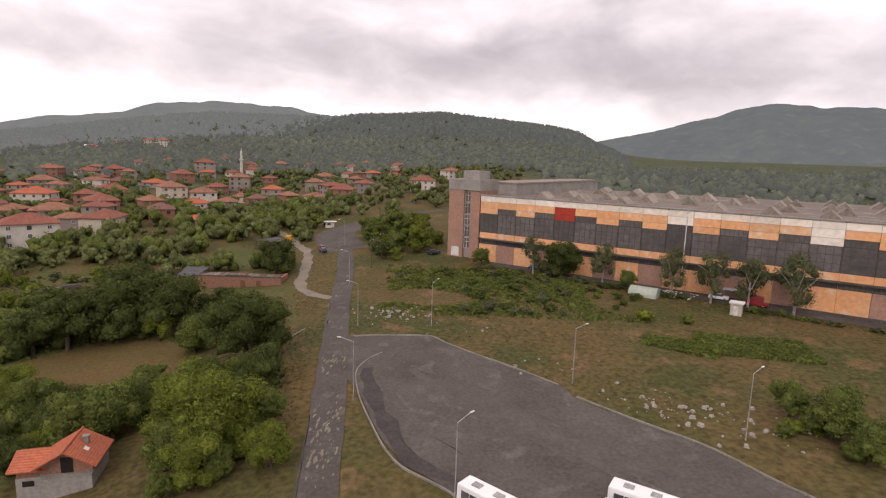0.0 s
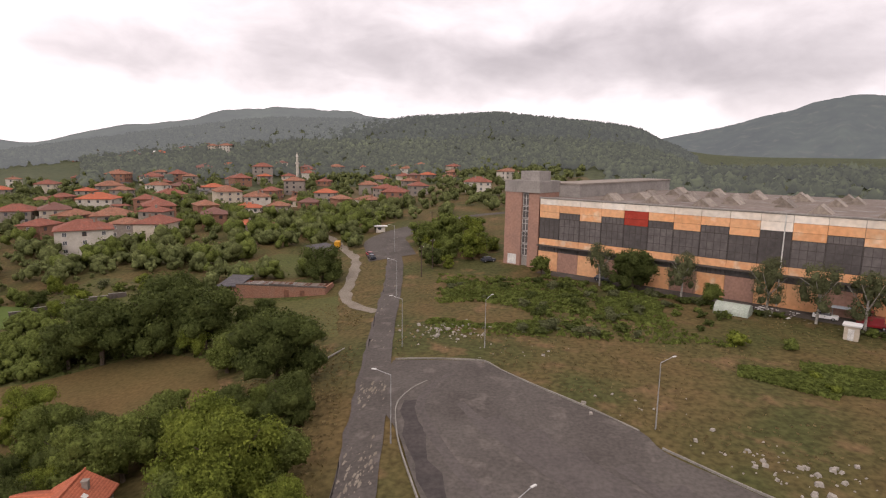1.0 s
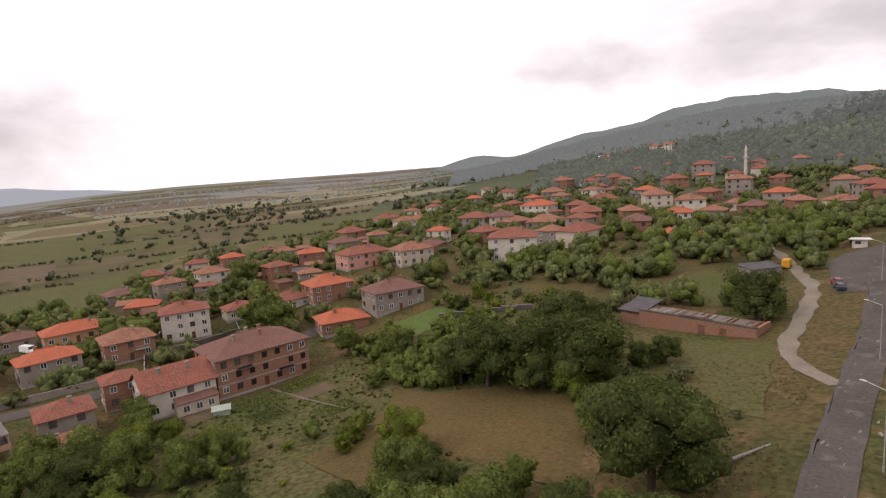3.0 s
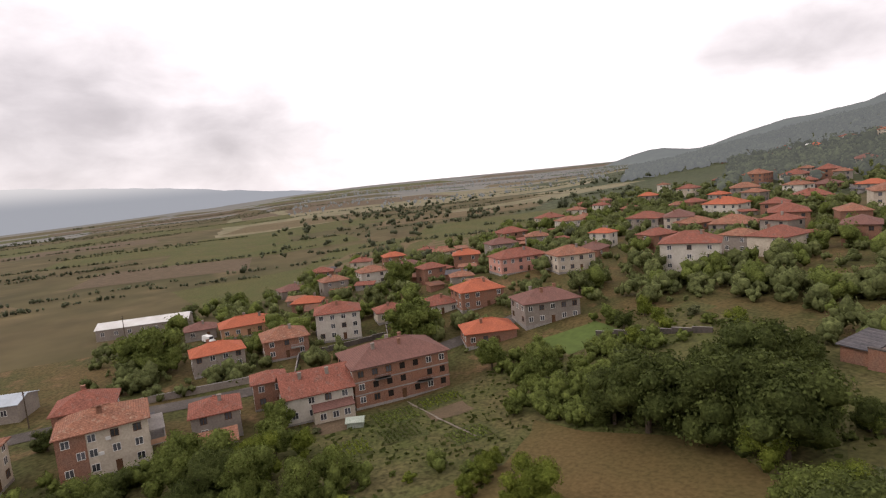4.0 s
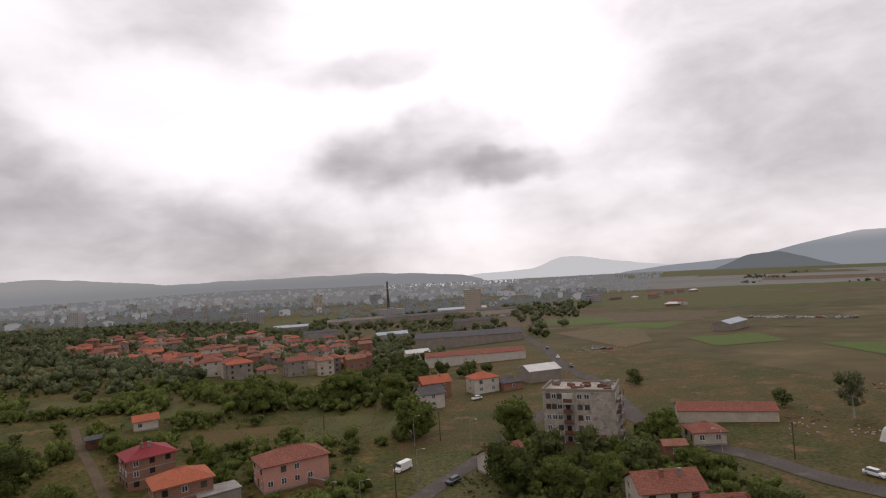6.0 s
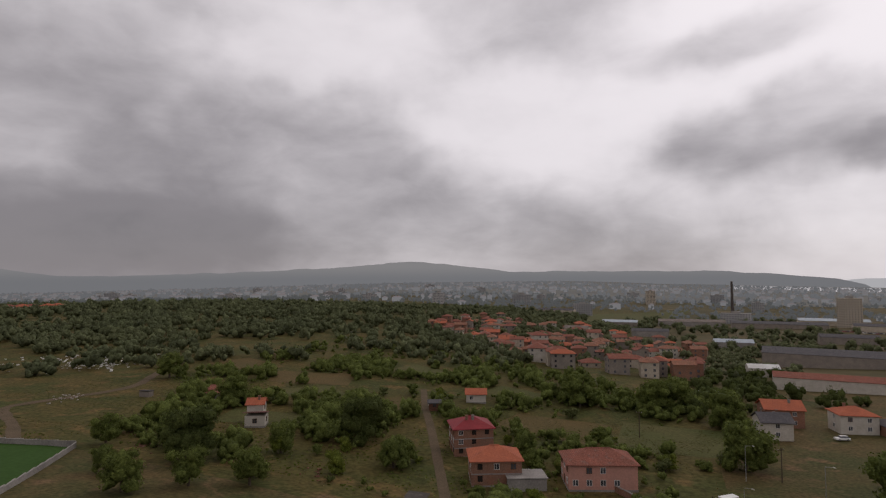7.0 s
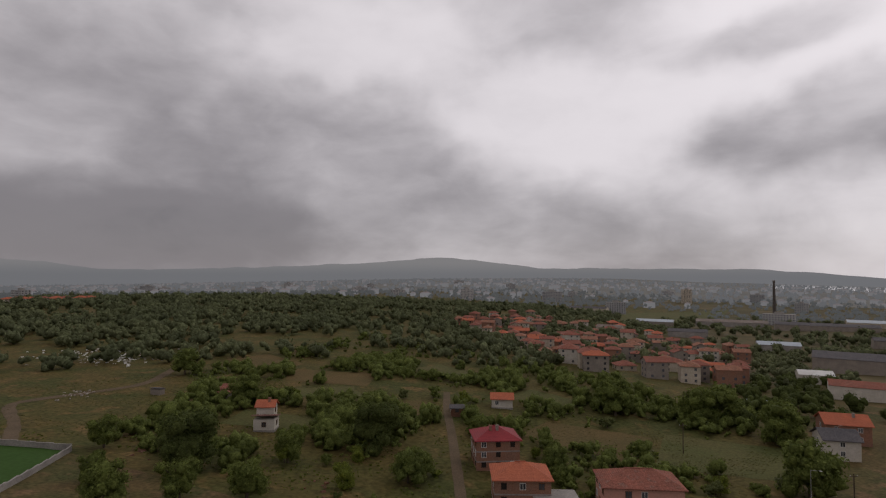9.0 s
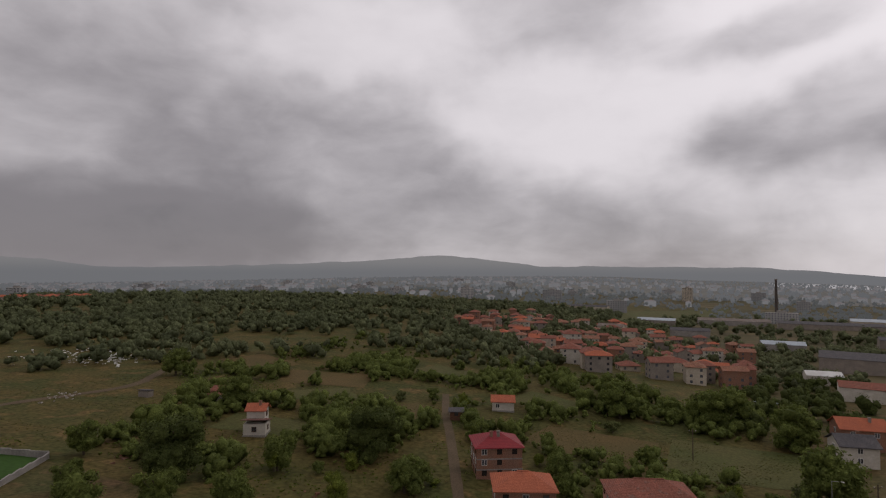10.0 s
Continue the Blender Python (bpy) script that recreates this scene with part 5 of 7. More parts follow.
# far block walls with a faint emission painted in for haze
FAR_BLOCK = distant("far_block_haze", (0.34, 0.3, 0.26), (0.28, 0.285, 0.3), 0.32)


TOWER_PANE = Form().box(-0.8, 0.8, -0.06, 0.03, -0.7, 0.7).mesh("window", M["pane"])


def tower_block(x, y, turn, w, d, storeys, mat, label, close=False):
    z = height(x, y)
    b = thing("tower_block", x, y, z, turn + 180, label, "tower block", "tower blocks of the town")
    top = storeys * 2.9
    piece("wall", Form().box(-w / 2, w / 2, -d / 2, d / 2, -4, top).mesh("wall", mat), b)
    piece("roof_hut", Form().box(-w * 0.15, w * 0.15, -d * 0.2, d * 0.2, top, top + 2.6).mesh("roof_hut", M["concrete"]), b)
    rest = Form()
    for s in range(storeys):
        for side, long in ((0, w), (90, d), (-90, d)):
            m = Matrix.Rotation(radians(side), 3, "Z")
            n = int(long / 3.2)
            for i in range(n):
                at = m @ Vector(((i + 0.5) / n * long - long / 2, -(d if side == 0 else w) / 2, s * 2.9 + 1.5))
                if close:
                    piece("window", TOWER_PANE, b, at, side)
                else:
                    one = Form().box(-0.8, 0.8, -0.06, 0.03, -0.7, 0.7)
                    rest.add([at + m @ Vector(p) for p in one.v], one.f)
    if not close:
        tagged(piece("window_grid", rest.mesh("window_grid", M["pane"]), b), "small dark windows of a far building", kind="stuff")
    return b


tower_block(-243.0, -751.9, 22, 21, 14, 12, M["cream_wall"], "tall tan concrete tower block", True)
tower_block(-5.4, -1350.7, 12, 20, 14, 11, M["cream_wall"], "tall pale tan tower block far off", True)
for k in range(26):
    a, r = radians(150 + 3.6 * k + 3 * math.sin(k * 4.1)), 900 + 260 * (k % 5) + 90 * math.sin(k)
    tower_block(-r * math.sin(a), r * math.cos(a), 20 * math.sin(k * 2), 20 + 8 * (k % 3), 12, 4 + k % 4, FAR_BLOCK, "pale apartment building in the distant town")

chim = thing("smokestack", -144.6, -1022.7, height(-144.6, -1022.7), 0, "tall dark grey factory smokestack", "smokestack")
piece("shaft", Form().tube((0, 0, -3), (0, 0, 56), 2.7, 1.7, 16).mesh("shaft", M["plinth"]), chim)
piece("rim", Form().tube((0, 0, 55.4), (0, 0, 57), 2.3, 2.3, 16).mesh("rim", M["concrete"]), chim)

# ---- minaret and mosque ----
mos = thing("mosque", -157, 432, height(-157, 432), 20, "small white mosque with a slender minaret", "mosque")
piece("prayer_hall", Form().box(-5, 5, -5, 5, -1, 6).mesh("prayer_hall", M["white_wall"]), mos, (8, 0, 0))
piece("roof", roof_form(10, 10, 2.6, 0.5, "hip").mesh("roof", M["red_tile"]), mos, (8, 0, 6.1))
piece("minaret", Form().tube((0, 0, -1), (0, 0, 13), 1.1, 0.95, 12).tube((0, 0, 13), (0, 0, 14), 1.6, 1.6, 12).tube((0, 0, 14), (0, 0, 18), 0.85, 0.8, 12).tube((0, 0, 18), (0, 0, 22), 0.95, 0.05, 12).mesh("minaret", M["white_wall"]), mos)

# ---- factory ----
FA = -34.5
fac = thing("factory", 10.8, 164.5, 11.7, FA, "long factory with orange panels, dark glazing and a skylit flat roof", "factory")
LEN, DEEP, TOP = 168.0, 80.0, 18.4
piece("wall", Form().box(0.3, LEN, 0.3, DEEP, -3, TOP - 0.8).mesh("wall", M["concrete"]), fac)
piece("roof", Form().box(-0.1, LEN + 0.2, -0.1, DEEP, TOP - 0.8, TOP - 0.35).mesh("roof", M["bitumen"]), fac)
piece("cornice", bevelled(Form().box(-0.2, LEN, -0.35, 0.3, TOP - 0.35, TOP).mesh("cornice", M["concrete"]), 0.04), fac)
piece("plinth", Form().box(-0.05, LEN, -0.12, 0.3, -4, -1.3).mesh("plinth", M["plinth"]), fac)
BAY = 5.86
bays = int(LEN / BAY)
frng = random.Random(8)


def panel_mesh(mat, z0, z1, ribs=0):
    fm = Form().box(0.04, BAY - 0.04, -0.16, 0.35, z0 + 0.03, z1 - 0.03)
    for k in range(ribs):
        zr = z0 + (z1 - z0) * (k + 1) / (ribs + 1)
        fm.box(0.04, BAY - 0.04, -0.19, -0.15, zr - 0.04, zr + 0.04)
    return fm.mesh("panel", M[mat])


def glass_mesh(z0, z1):
    return Form().box(0.05, BAY - 0.05, -0.02, 0.3, z0, z1).mesh("window", M["dark_glass"])


def grid_mesh(z0, z1, cols, rows):
    return lattice(bars(cols, 0.1, BAY - 0.1, 0.1), bars(rows, z0 + 0.05, z1 - 0.05, 0.1), WIN_OPEN, -0.1, 0.0, M["mullion"], "window_frame")


TOP_PANEL = {m: panel_mesh(m, 16.4, 18.0) for m in ("cream", "orange")}
MID_PANEL = {m: panel_mesh(m, 14.5, 16.4) for m in ("orange", "cream", "red_panel")}
UP_PANEL = {m: panel_mesh(m, 12.9, 14.5) for m in ("orange", "cream", "red_panel")}
BAND_PANEL = panel_mesh("orange", 5.6, 7.3)
LOW_PANEL, BASE_PANEL = panel_mesh("orange", -1.3, 3.9), panel_mesh("plaster_pink", -1.3, 3.9)
UP_GLASS, UP_GRID = glass_mesh(12.9, 14.5), grid_mesh(12.9, 14.5, 6, 1)
MID_GLASS, MID_GRID = glass_mesh(7.3, 12.9), grid_mesh(7.3, 12.9, 4, 3)
LOW_GLASS, LOW_GRID = glass_mesh(3.9, 5.6), grid_mesh(3.9, 5.6, 6, 1)
for k in range(bays):
    u = k * BAY
    piece("panel", TOP_PANEL["cream"], fac, (u, 0, 0), label="peeling cream cornice panel")
    pale = k in (9, 14, 22)
    piece("panel", MID_PANEL["red_panel" if k == 4 else "cream" if pale else "orange"], fac, (u, 0, 0), label="red panel" if k == 4 else "peeling cream wall panel" if pale else "faded orange wall panel")
    if k % 2 and k < 12 or k in (13, 15, 17, 19, 21, 23, 25):
        piece("window_frame", UP_GRID, piece("window", UP_GLASS, fac, (u, 0, 0)))
    else:
        piece("panel", UP_PANEL["red_panel" if k == 4 else "cream" if pale else "orange"], fac, (u, 0, 0), label="red panel" if k == 4 else "faded orange wall panel")
    piece("window_frame", MID_GRID, piece("window", MID_GLASS, fac, (u, 0, 0)))
    piece("panel", BAND_PANEL, fac, (u, 0, 0), label="faded orange wall panel")
    piece("window_frame", LOW_GRID, piece("window", LOW_GLASS, fac, (u, 0, 0)))
    piece("panel", BASE_PANEL if k % 5 in (1, 3) else LOW_PANEL, fac, (u, 0, 0), label="brownish plinth panel" if k % 5 in (1, 3) else "faded orange wall panel")
piece("canopy_slab", Form().box(0, LEN, -1.3, -0.2, 5.3, 5.6).mesh("canopy_slab", M["plinth"]), fac)
piece("downpipe", Form().tube((57.2, -0.3, -1.0), (57.2, -0.3, 18.2), 0.12, 0.12, 8).mesh("downpipe", M["frame"]), fac)
sky_form = Form().add([(-3.2, -2.2, 0), (3.2, -2.2, 0), (3.2, 2.2, 0), (-3.2, 2.2, 0), (-3.2, 0, 1.9), (3.2, 0, 1.9)],
                      [(0, 1, 5, 4), (2, 3, 4, 5), (0, 4, 3), (1, 2, 5)])
for i in range(9):
    sky_form.box(-3.2 + i * 0.8 - 0.05, -3.2 + i * 0.8 + 0.05, -0.08, 0.08, 1.86, 1.98)
SKY_MESH = sky_form.mesh("skylight", M["skylight"])
for j in range(5):
    for k in range(13):
        if frng.random() < 0.9:
            piece("skylight", SKY_MESH, fac, (16 + k * 11.5 + (j % 2) * 3, 9 + j * 13.5, TOP - 0.36), 90 + frng.uniform(-2, 2))
tw = thing("stair_tower", 1.4, 171, 10.8, FA, "tan and concrete factory stair tower with a window strip", "tower")
piece("wall", Form().box(0, 5.4, 0, 11, -2, 23.2).mesh("wall", M["plaster_pink"]), tw)
piece("wall", Form().box(7.6, 10.9, 0.2, 11, -2, 23.2).mesh("wall", M["plaster_pink"]), tw)
piece("core", Form().box(5.4, 7.6, 0.9, 11, -2, 23.0).mesh("core", M["concrete"]), tw)
piece("coping", Form().box(-0.15, 11.05, -0.15, 11.1, 20.2, 23.4).mesh("coping", M["concrete"]), tw)
piece("roof_hut", bevelled(Form().box(3, 9, 3, 9, 23.4, 26).mesh("roof_hut", M["concrete"]), 0.05), tw)
for s in range(6):
    piece("window_frame", lattice([5.45, 5.55, 6.45, 6.55, 7.45, 7.55], [s * 3.5 + 2.65, s * 3.5 + 2.75, s * 3.5 + 4.6, s * 3.5 + 4.7, s * 3.5 + 5.75, s * 3.5 + 5.85], WIN_OPEN, 0.62, 0.7, M["frame"], "window_frame"),
          piece("window", Form().box(5.45, 7.55, 0.7, 0.92, s * 3.5 + 2.6, s * 3.5 + 5.9).mesh("window", M["dark_glass"]), tw))
piece("door", Form().box(1.4, 4.2, -0.1, 0.1, 0, 2.8).mesh("door", M["frame"]), tw, label="white glazed entrance door")
an = thing("factory_annex", 14, 173, 11.2, FA, "long windowless concrete annex behind the stair tower", "building")
piece("wall", Form().box(-3, 8, 2, 74, -2, 22.0).mesh("wall", M["concrete"]), an)
piece("coping", Form().box(-3.2, 8.2, 1.8, 74.2, 22.0, 22.4).mesh("coping", M["grey_wall"]), an)
CLEAR.append([(9, 163.5), (148, 67), (194, 135), (56, 231)])
KEEP_OUT.append((7, 172, 9)), KEEP_OUT.append((30, 205, 18))

# ---- brick ruin, kiosk, greenhouse ----
ru = thing("brick_ruin", -68, 148.3, height(-58, 148.5) - 0.2, 0, "long roofless red brick outbuilding with a lean-to roof", "outbuilding")
piece("wall", Form().box(0, 24, 0, 0.5, -1, 3.3).box(0, 24, 7, 7.5, -1, 2.8).box(23.5, 24, 0.5, 7, -1, 3.3).mesh("wall", M["brick_wall"]), ru)
piece("parapet", Form().box(-0.1, 9, -0.08, 0.58, 3.3, 3.55).box(9, 15.5, -0.08, 0.58, 3.3, 3.8).box(15.5, 24.1, -0.08, 0.58, 3.3, 3.6).mesh("parapet", M["plinth"]), ru)
for k in range(26):
    u = prng.uniform(0.3, 23.5)
    piece("loose_brick", Form().box(u, u + 0.3, prng.uniform(0.6, 6), 6.4, 2.85, 2.85 + prng.uniform(0.08, 0.3), 0.04).mesh("loose_brick", M["rust"] if k % 3 else M["concrete"]), ru)
piece("roof", Form().box(0.2, 23.8, 0.5, 7, 2.6, 2.85).mesh("roof", M["bitumen"]), ru)
piece("lean_to", Form().box(-5, -0.1, 1, 9, -1, 2.6).mesh("lean_to", M["brick_wall"]), ru)
piece("lean_to_roof", roof_form(5.4, 8.6, 1.1, 0.3, "mono").mesh("lean_to_roof", M["slate"]), ru, (-2.5, 5, 2.75))
for u in (13, 17.2):
    piece("door", Form().box(u, u + 1.3, -0.05, 0.05, 0, 2.4).mesh("door", M["rust"]), ru)
KEEP_OUT.append((-67, 142, 6)), KEEP_OUT.append((-50, 141, 9)), KEEP_OUT.append((-59, 141, 8)), KEEP_OUT.append((-50, 152, 9)), KEEP_OUT.append((-60, 152, 9)), KEEP_OUT.append((-70, 152, 7))
ribbon("pavement", [(10.8 + 0.824 * s - 0.566 * 2.6, 164.5 - 0.566 * s - 0.824 * 2.6) for s in (2, 40, 80, 120, 165)], 4.2, M["asphalt"], "narrow asphalt strip along the factory front", "pavement", lift=0.09)
ki = thing("kiosk", -47, 228, height(-47, 228), 20, "small white bus shelter kiosk with a flat roof", "kiosk")
piece("wall", Form().box(-1.7, 1.7, -1.0, 1.0, -0.5, 2.3).mesh("wall", M["white_wall"]), ki)
piece("roof", Form().box(-2.6, 2.6, -1.6, 1.6, 2.3, 2.55).mesh("roof", M["white_sheet"]), ki)
piece("window", Form().box(-1.2, 0.2, -1.05, -0.98, 1.0, 1.9).mesh("window", M["pane"]), ki)
gh = thing("greenhouse", 47.5, 127.5, height(47.5, 127.5), FA, "arched garden greenhouse of grey-green film", "greenhouse")
arc = [(2.0 * math.cos(a), 2.2 * math.sin(a)) for a in np.linspace(0, math.pi, 11)]
piece("cover", mesh("cover", [(-3.2, p, q) for p, q in arc] + [(3.2, p, q) for p, q in arc],
                    [(i, i + 1, i + 12, i + 11) for i in range(10)] + [tuple(range(11)), tuple(range(21, 10, -1))], M["plastic"]), gh)
for k in range(5):
    hoop = Form()
    for i in range(10):
        hoop.tube((0, arc[i][0] * 1.015, arc[i][1] * 1.015), (0, arc[i + 1][0] * 1.015, arc[i + 1][1] * 1.015), 0.04, 0.04, 5)
    piece("hoop", hoop.mesh("hoop", M["steel"]), gh, (-3.1 + k * 1.55, 0, 0))
bo = thing("guard_booth", 62.5, 114.5, height(62.5, 114.5), FA, "small cream guard booth with a white roof", "booth")
piece("wall", Form().box(-1.1, 1.1, -1.1, 1.1, -0.3, 2.5).mesh("wall", M["cream_wall"]), bo)
piece("roof", Form().box(-1.4, 1.4, -1.4, 1.4, 2.5, 2.75).mesh("roof", M["white_sheet"]), bo)
piece("door", Form().box(-0.5, 0.4, -1.16, -1.08, 0, 2.0).mesh("door", M["frame"]), bo)
te = thing("tarpaulin_heap", -168.9, -58.8, height(-168.9, -58.8), 20, "big white tarpaulin over a hay stack", "tarpaulin")
tv = Form().box(-5, 5, -3.2, 3.2, -0.9, 3.2, 1.0).mesh("cover", M["white_sheet"])
piece("cover", bevelled(tv, 0.85), te)

def long_wall(name, points, h, mat, label, thick=0.25, cap=0.06):
    """A low wall that follows the ground between points, in bays with a coping."""
    w = thing(name, *points[0], height(*points[0]), 0, label, "wall")
    z0 = height(*points[0])
    for (ax, ay), (bx, by) in zip(points, points[1:]):
        n = max(1, int(math.hypot(bx - ax, by - ay) / 4.0))
        for k in range(n):
            p, q = (ax + (bx - ax) * k / n, ay + (by - ay) * k / n), (ax + (bx - ax) * (k + 1) / n, ay + (by - ay) * (k + 1) / n)
            long = math.hypot(q[0] - p[0], q[1] - p[1])
            turn = math.degrees(math.atan2(q[1] - p[1], q[0] - p[0]))
            bay = piece("bay", Form().box(0.02, long - 0.02, -thick / 2, thick / 2, -0.6, h).mesh("bay", mat), w, (p[0] - points[0][0], p[1] - points[0][1], height(*p) - z0), turn)
            piece("coping", Form().box(0, long, -thick / 2 - cap, thick / 2 + cap, h, h + 0.12).mesh("coping", M["concrete"]), bay)


long_wall("boundary_wall", [(125, -42), (100, -52), (84, -32), (70, -14)], 1.3, M["concrete"], "pale concrete wall round the sports pitch")
long_wall("boundary_wall", [(-161, -40.6), (-170.5, -32.1), (-180.5, -25.5), (-200, -14)], 1.8, M["grey_wall"], "long grey concrete wall across the pasture")
long_wall("boundary_wall", [(-158, -31), (-169.3, -19.8), (-182, -8)], 1.8, M["plinth"], "grey block wall beside the workshop")
long_wall("boundary_wall", [(-157, 24), (-157, 62)], 1.6, M["grey_wall"], "grey street wall in front of gardens")
long_wall("boundary_wall", [(-37, -82), (-18, -101), (-30, -112)], 1.4, M["brick_wall"], "low brick wall round a pink house")
for ax, ay, bx, by in long_yards:
    long_wall("yard_wall", [(ax, ay), (bx, by)], 1.5, M["plinth"], "grey block wall round a village yard", thick=0.2, cap=0.03)
lg = thing("concrete_pole", -28, 104, height(-28, 104) + 0.18, 74, "fallen pale concrete pole lying on grass", "pole")
piece("shaft", Form().tube((-3.2, 0, 0), (3.2, 0, 0), 0.2, 0.14, 10).mesh("shaft", M["kerb"]), lg)


def power_pole(x, y, turn):
    o = thing("power_pole", x, y, height(x, y), turn, "weathered wooden power pole with a crossarm", "power pole", "power poles")
    piece("pole", Form().tube((0, 0, -0.5), (0, 0, 8.5), 0.16, 0.11, 8).mesh("pole", M["bark"]), o)
    arm = piece("crossarm", Form().box(-0.9, 0.9, -0.06, 0.06, 7.8, 7.95).mesh("crossarm", M["bark"]), o)
    for k in (-0.8, 0, 0.8):
        piece("insulator", Form().tube((k, 0, 7.95), (k, 0, 8.15), 0.06, 0.05, 6).mesh("insulator", M["frame"]), arm)


for q in ((-20.5, 158, 60), (-18.5, 166, 60), (-157, 100, 0), (-157, 10, 0), (-138, -58, 20), (-95, -120, 40), (-48, -70, 40), (-66, -112, 30), (-232, 20, 0), (-32, -140, 10), (-25, 216, 20)):
    power_pole(*q)

# ---- lamps ----
LAMP_POLE = Form().tube((0, 0, -0.5), (0, 0, 1.0), 0.1, 0.1, 8).tube((0, 0, 1.0), (0, 0, 8.6), 0.075, 0.045, 8).mesh("pole", M["steel"])
LAMP_ARM = Form().tube((0, 0, 8.55), (1.9, 0, 9.05), 0.05, 0.04, 6).mesh("arm", M["steel"])
LAMP_HEAD = bevelled(Form().box(1.8, 2.4, -0.1, 0.1, 8.99, 9.1).mesh("head", M["white_sheet"]), 0.04)


def street_lamp(x, y, turn):
    o = thing("street_lamp", x, y, height(x, y), turn, "slim grey steel street lamp with a white head", "street lamp", "street lamps along the road")
    piece("pole", LAMP_POLE, o), piece("head", LAMP_HEAD, piece("arm", LAMP_ARM, o))


for x, y, a in ((-11.9, 73.6, 170), (-16.3, 105.7, 170), (-1.8, 105.1, 60), (20, 79.2, 30), (37.7, 63.6, 35), (2, 51.7, 45), (-24, 141, 170), (-34, 190, 170),
                (-54, -77, 130), (-72, -98, 130), (-121, -60, 0), (-90, -18, 60), (-58, -110, 140), (-40, -60, 150)):
    street_lamp(x, y, a)

# ---- vehicles ----
def wheel(parent, x, y, r, wdt):
    t = piece("wheel", Form().tube((x, y - wdt / 2, r), (x, y + wdt / 2, r), r, r, 14).mesh("wheel", M["rubber"]), parent)
    side = -1 if y < 0 else 1
    piece("rim", Form().tube((x, y + side * wdt * 0.5, r), (x, y + side * (wdt * 0.5 + 0.02), r), r * 0.6, r * 0.5, 10).mesh("rim", M["steel"]), t)


def bus(x, y, turn, length=7.2, name="minibus", label="white minibus with dark side windows and roof hatches"):
    o = thing(name, x, y, height(x, y) + 0.11, turn, label, name, "vehicles on the lot")
    w, h = 2.2, 2.75
    body = bevelled(Form().box(-length / 2, length / 2, -w / 2, w / 2, 0.35, h, 0.06).mesh("body", M["white_paint"]), 0.16)
    piece("body", body, o)
    for s in (-1, 1):
        for k in range(5):
            u = -length / 2 + 0.6 + k * (length - 1.2) / 5
            piece("side_window", Form().box(u + 0.05, u + (length - 1.2) / 5 - 0.05, -0.02, 0.02, 1.35, 2.25).mesh("side_window", M["pane"]), o, (0, s * (w / 2 - 0.01), 0))
        wheel(o, -length * 0.3, s * (w / 2 - 0.12), 0.42, 0.25), wheel(o, length * 0.3, s * (w / 2 - 0.12), 0.42, 0.25)
        piece("stripe", Form().box(-length * 0.45, length * 0.2, -0.012, 0.012, 0.95, 1.15).mesh("stripe", M["orange_wall"]), o, (0, s * (w / 2 + 0.004), 0), label="orange stripe")
    piece("windscreen", Form().box(length / 2 - 0.02, length / 2 + 0.015, -0.95, 0.95, 1.3, 2.35).mesh("windscreen", M["pane"]), o)
    piece("rear_window", Form().box(-length / 2 - 0.015, -length / 2 + 0.02, -0.85, 0.85, 1.45, 2.2).mesh("rear_window", M["pane"]), o)
    for s in (-0.8, 0.8):
        piece("headlight", bevelled(Form().box(length / 2 - 0.04, length / 2 + 0.02, s - 0.16, s + 0.16, 0.75, 0.95).mesh("headlight", M["white_sheet"]), 0.02), o)
        piece("mirror", Form().box(length / 2 - 0.1, length / 2 + 0.12, s * 1.5 - 0.08, s * 1.5 + 0.08, 1.7, 2.1).mesh("mirror", M["rubber"]), o)
    piece("bumper", bevelled(Form().box(length / 2 - 0.1, length / 2 + 0.08, -1.0, 1.0, 0.35, 0.6).mesh("bumper", M["steel"]), 0.03), o)
    for u in (-0.22, 0.18):
        piece("roof_hatch", bevelled(Form().box(u * length - 0.5, u * length + 0.5, -0.4, 0.4, h - 0.03, h + 0.09).mesh("roof_hatch", M["steel"]), 0.03), o)


bus(5.2, 49.2, -40, 6.4)
bus(20.0, 49.0, -32, 6.4)
bus(18.2, 45.8, -32, 6.4)


def car(x, y, turn, paint, word, van=False):
    o = thing("van" if van else "car", x, y, height(x, y) + 0.1, turn, f"{word} parked {'van' if van else 'car'} with dark windows", "van" if van else "car", "parked cars")
    l, w = (5.2, 1.95) if van else (4.2, 1.7)
    piece("body", bevelled(Form().box(-l / 2, l / 2, -w / 2, w / 2, 0.28, 0.95).mesh("body", paint), 0.12), o)
    if van:
        piece("cabin", bevelled(Form().box(-l / 2, l / 2 - 1.0, -w / 2 + 0.02, w / 2 - 0.02, 0.9, 2.2, 0.08).mesh("cabin", paint), 0.1), o)
        piece("windscreen", Form().box(l / 2 - 1.1, l / 2 - 1.02, -0.8, 0.8, 1.15, 1.95).mesh("windscreen", M["pane"]), o)
    else:
        piece("cabin", bevelled(Form().box(-l / 2 + 0.35, l / 2 - 1.15, -w / 2 + 0.08, w / 2 - 0.08, 0.9, 1.45, 0.22).mesh("cabin", M["pane"]), 0.06), o)
        piece("roof", bevelled(Form().box(-l / 2 + 0.62, l / 2 - 1.42, -w / 2 + 0.3, w / 2 - 0.3, 1.42, 1.49).mesh("roof", paint), 0.02), o)
    for s in (-1, 1):
        wheel(o, -l * 0.31, s * (w / 2 - 0.08), 0.31, 0.2), wheel(o, l * 0.31, s * (w / 2 - 0.08), 0.31, 0.2)
    KEEP_OUT.append((x, y, 3))


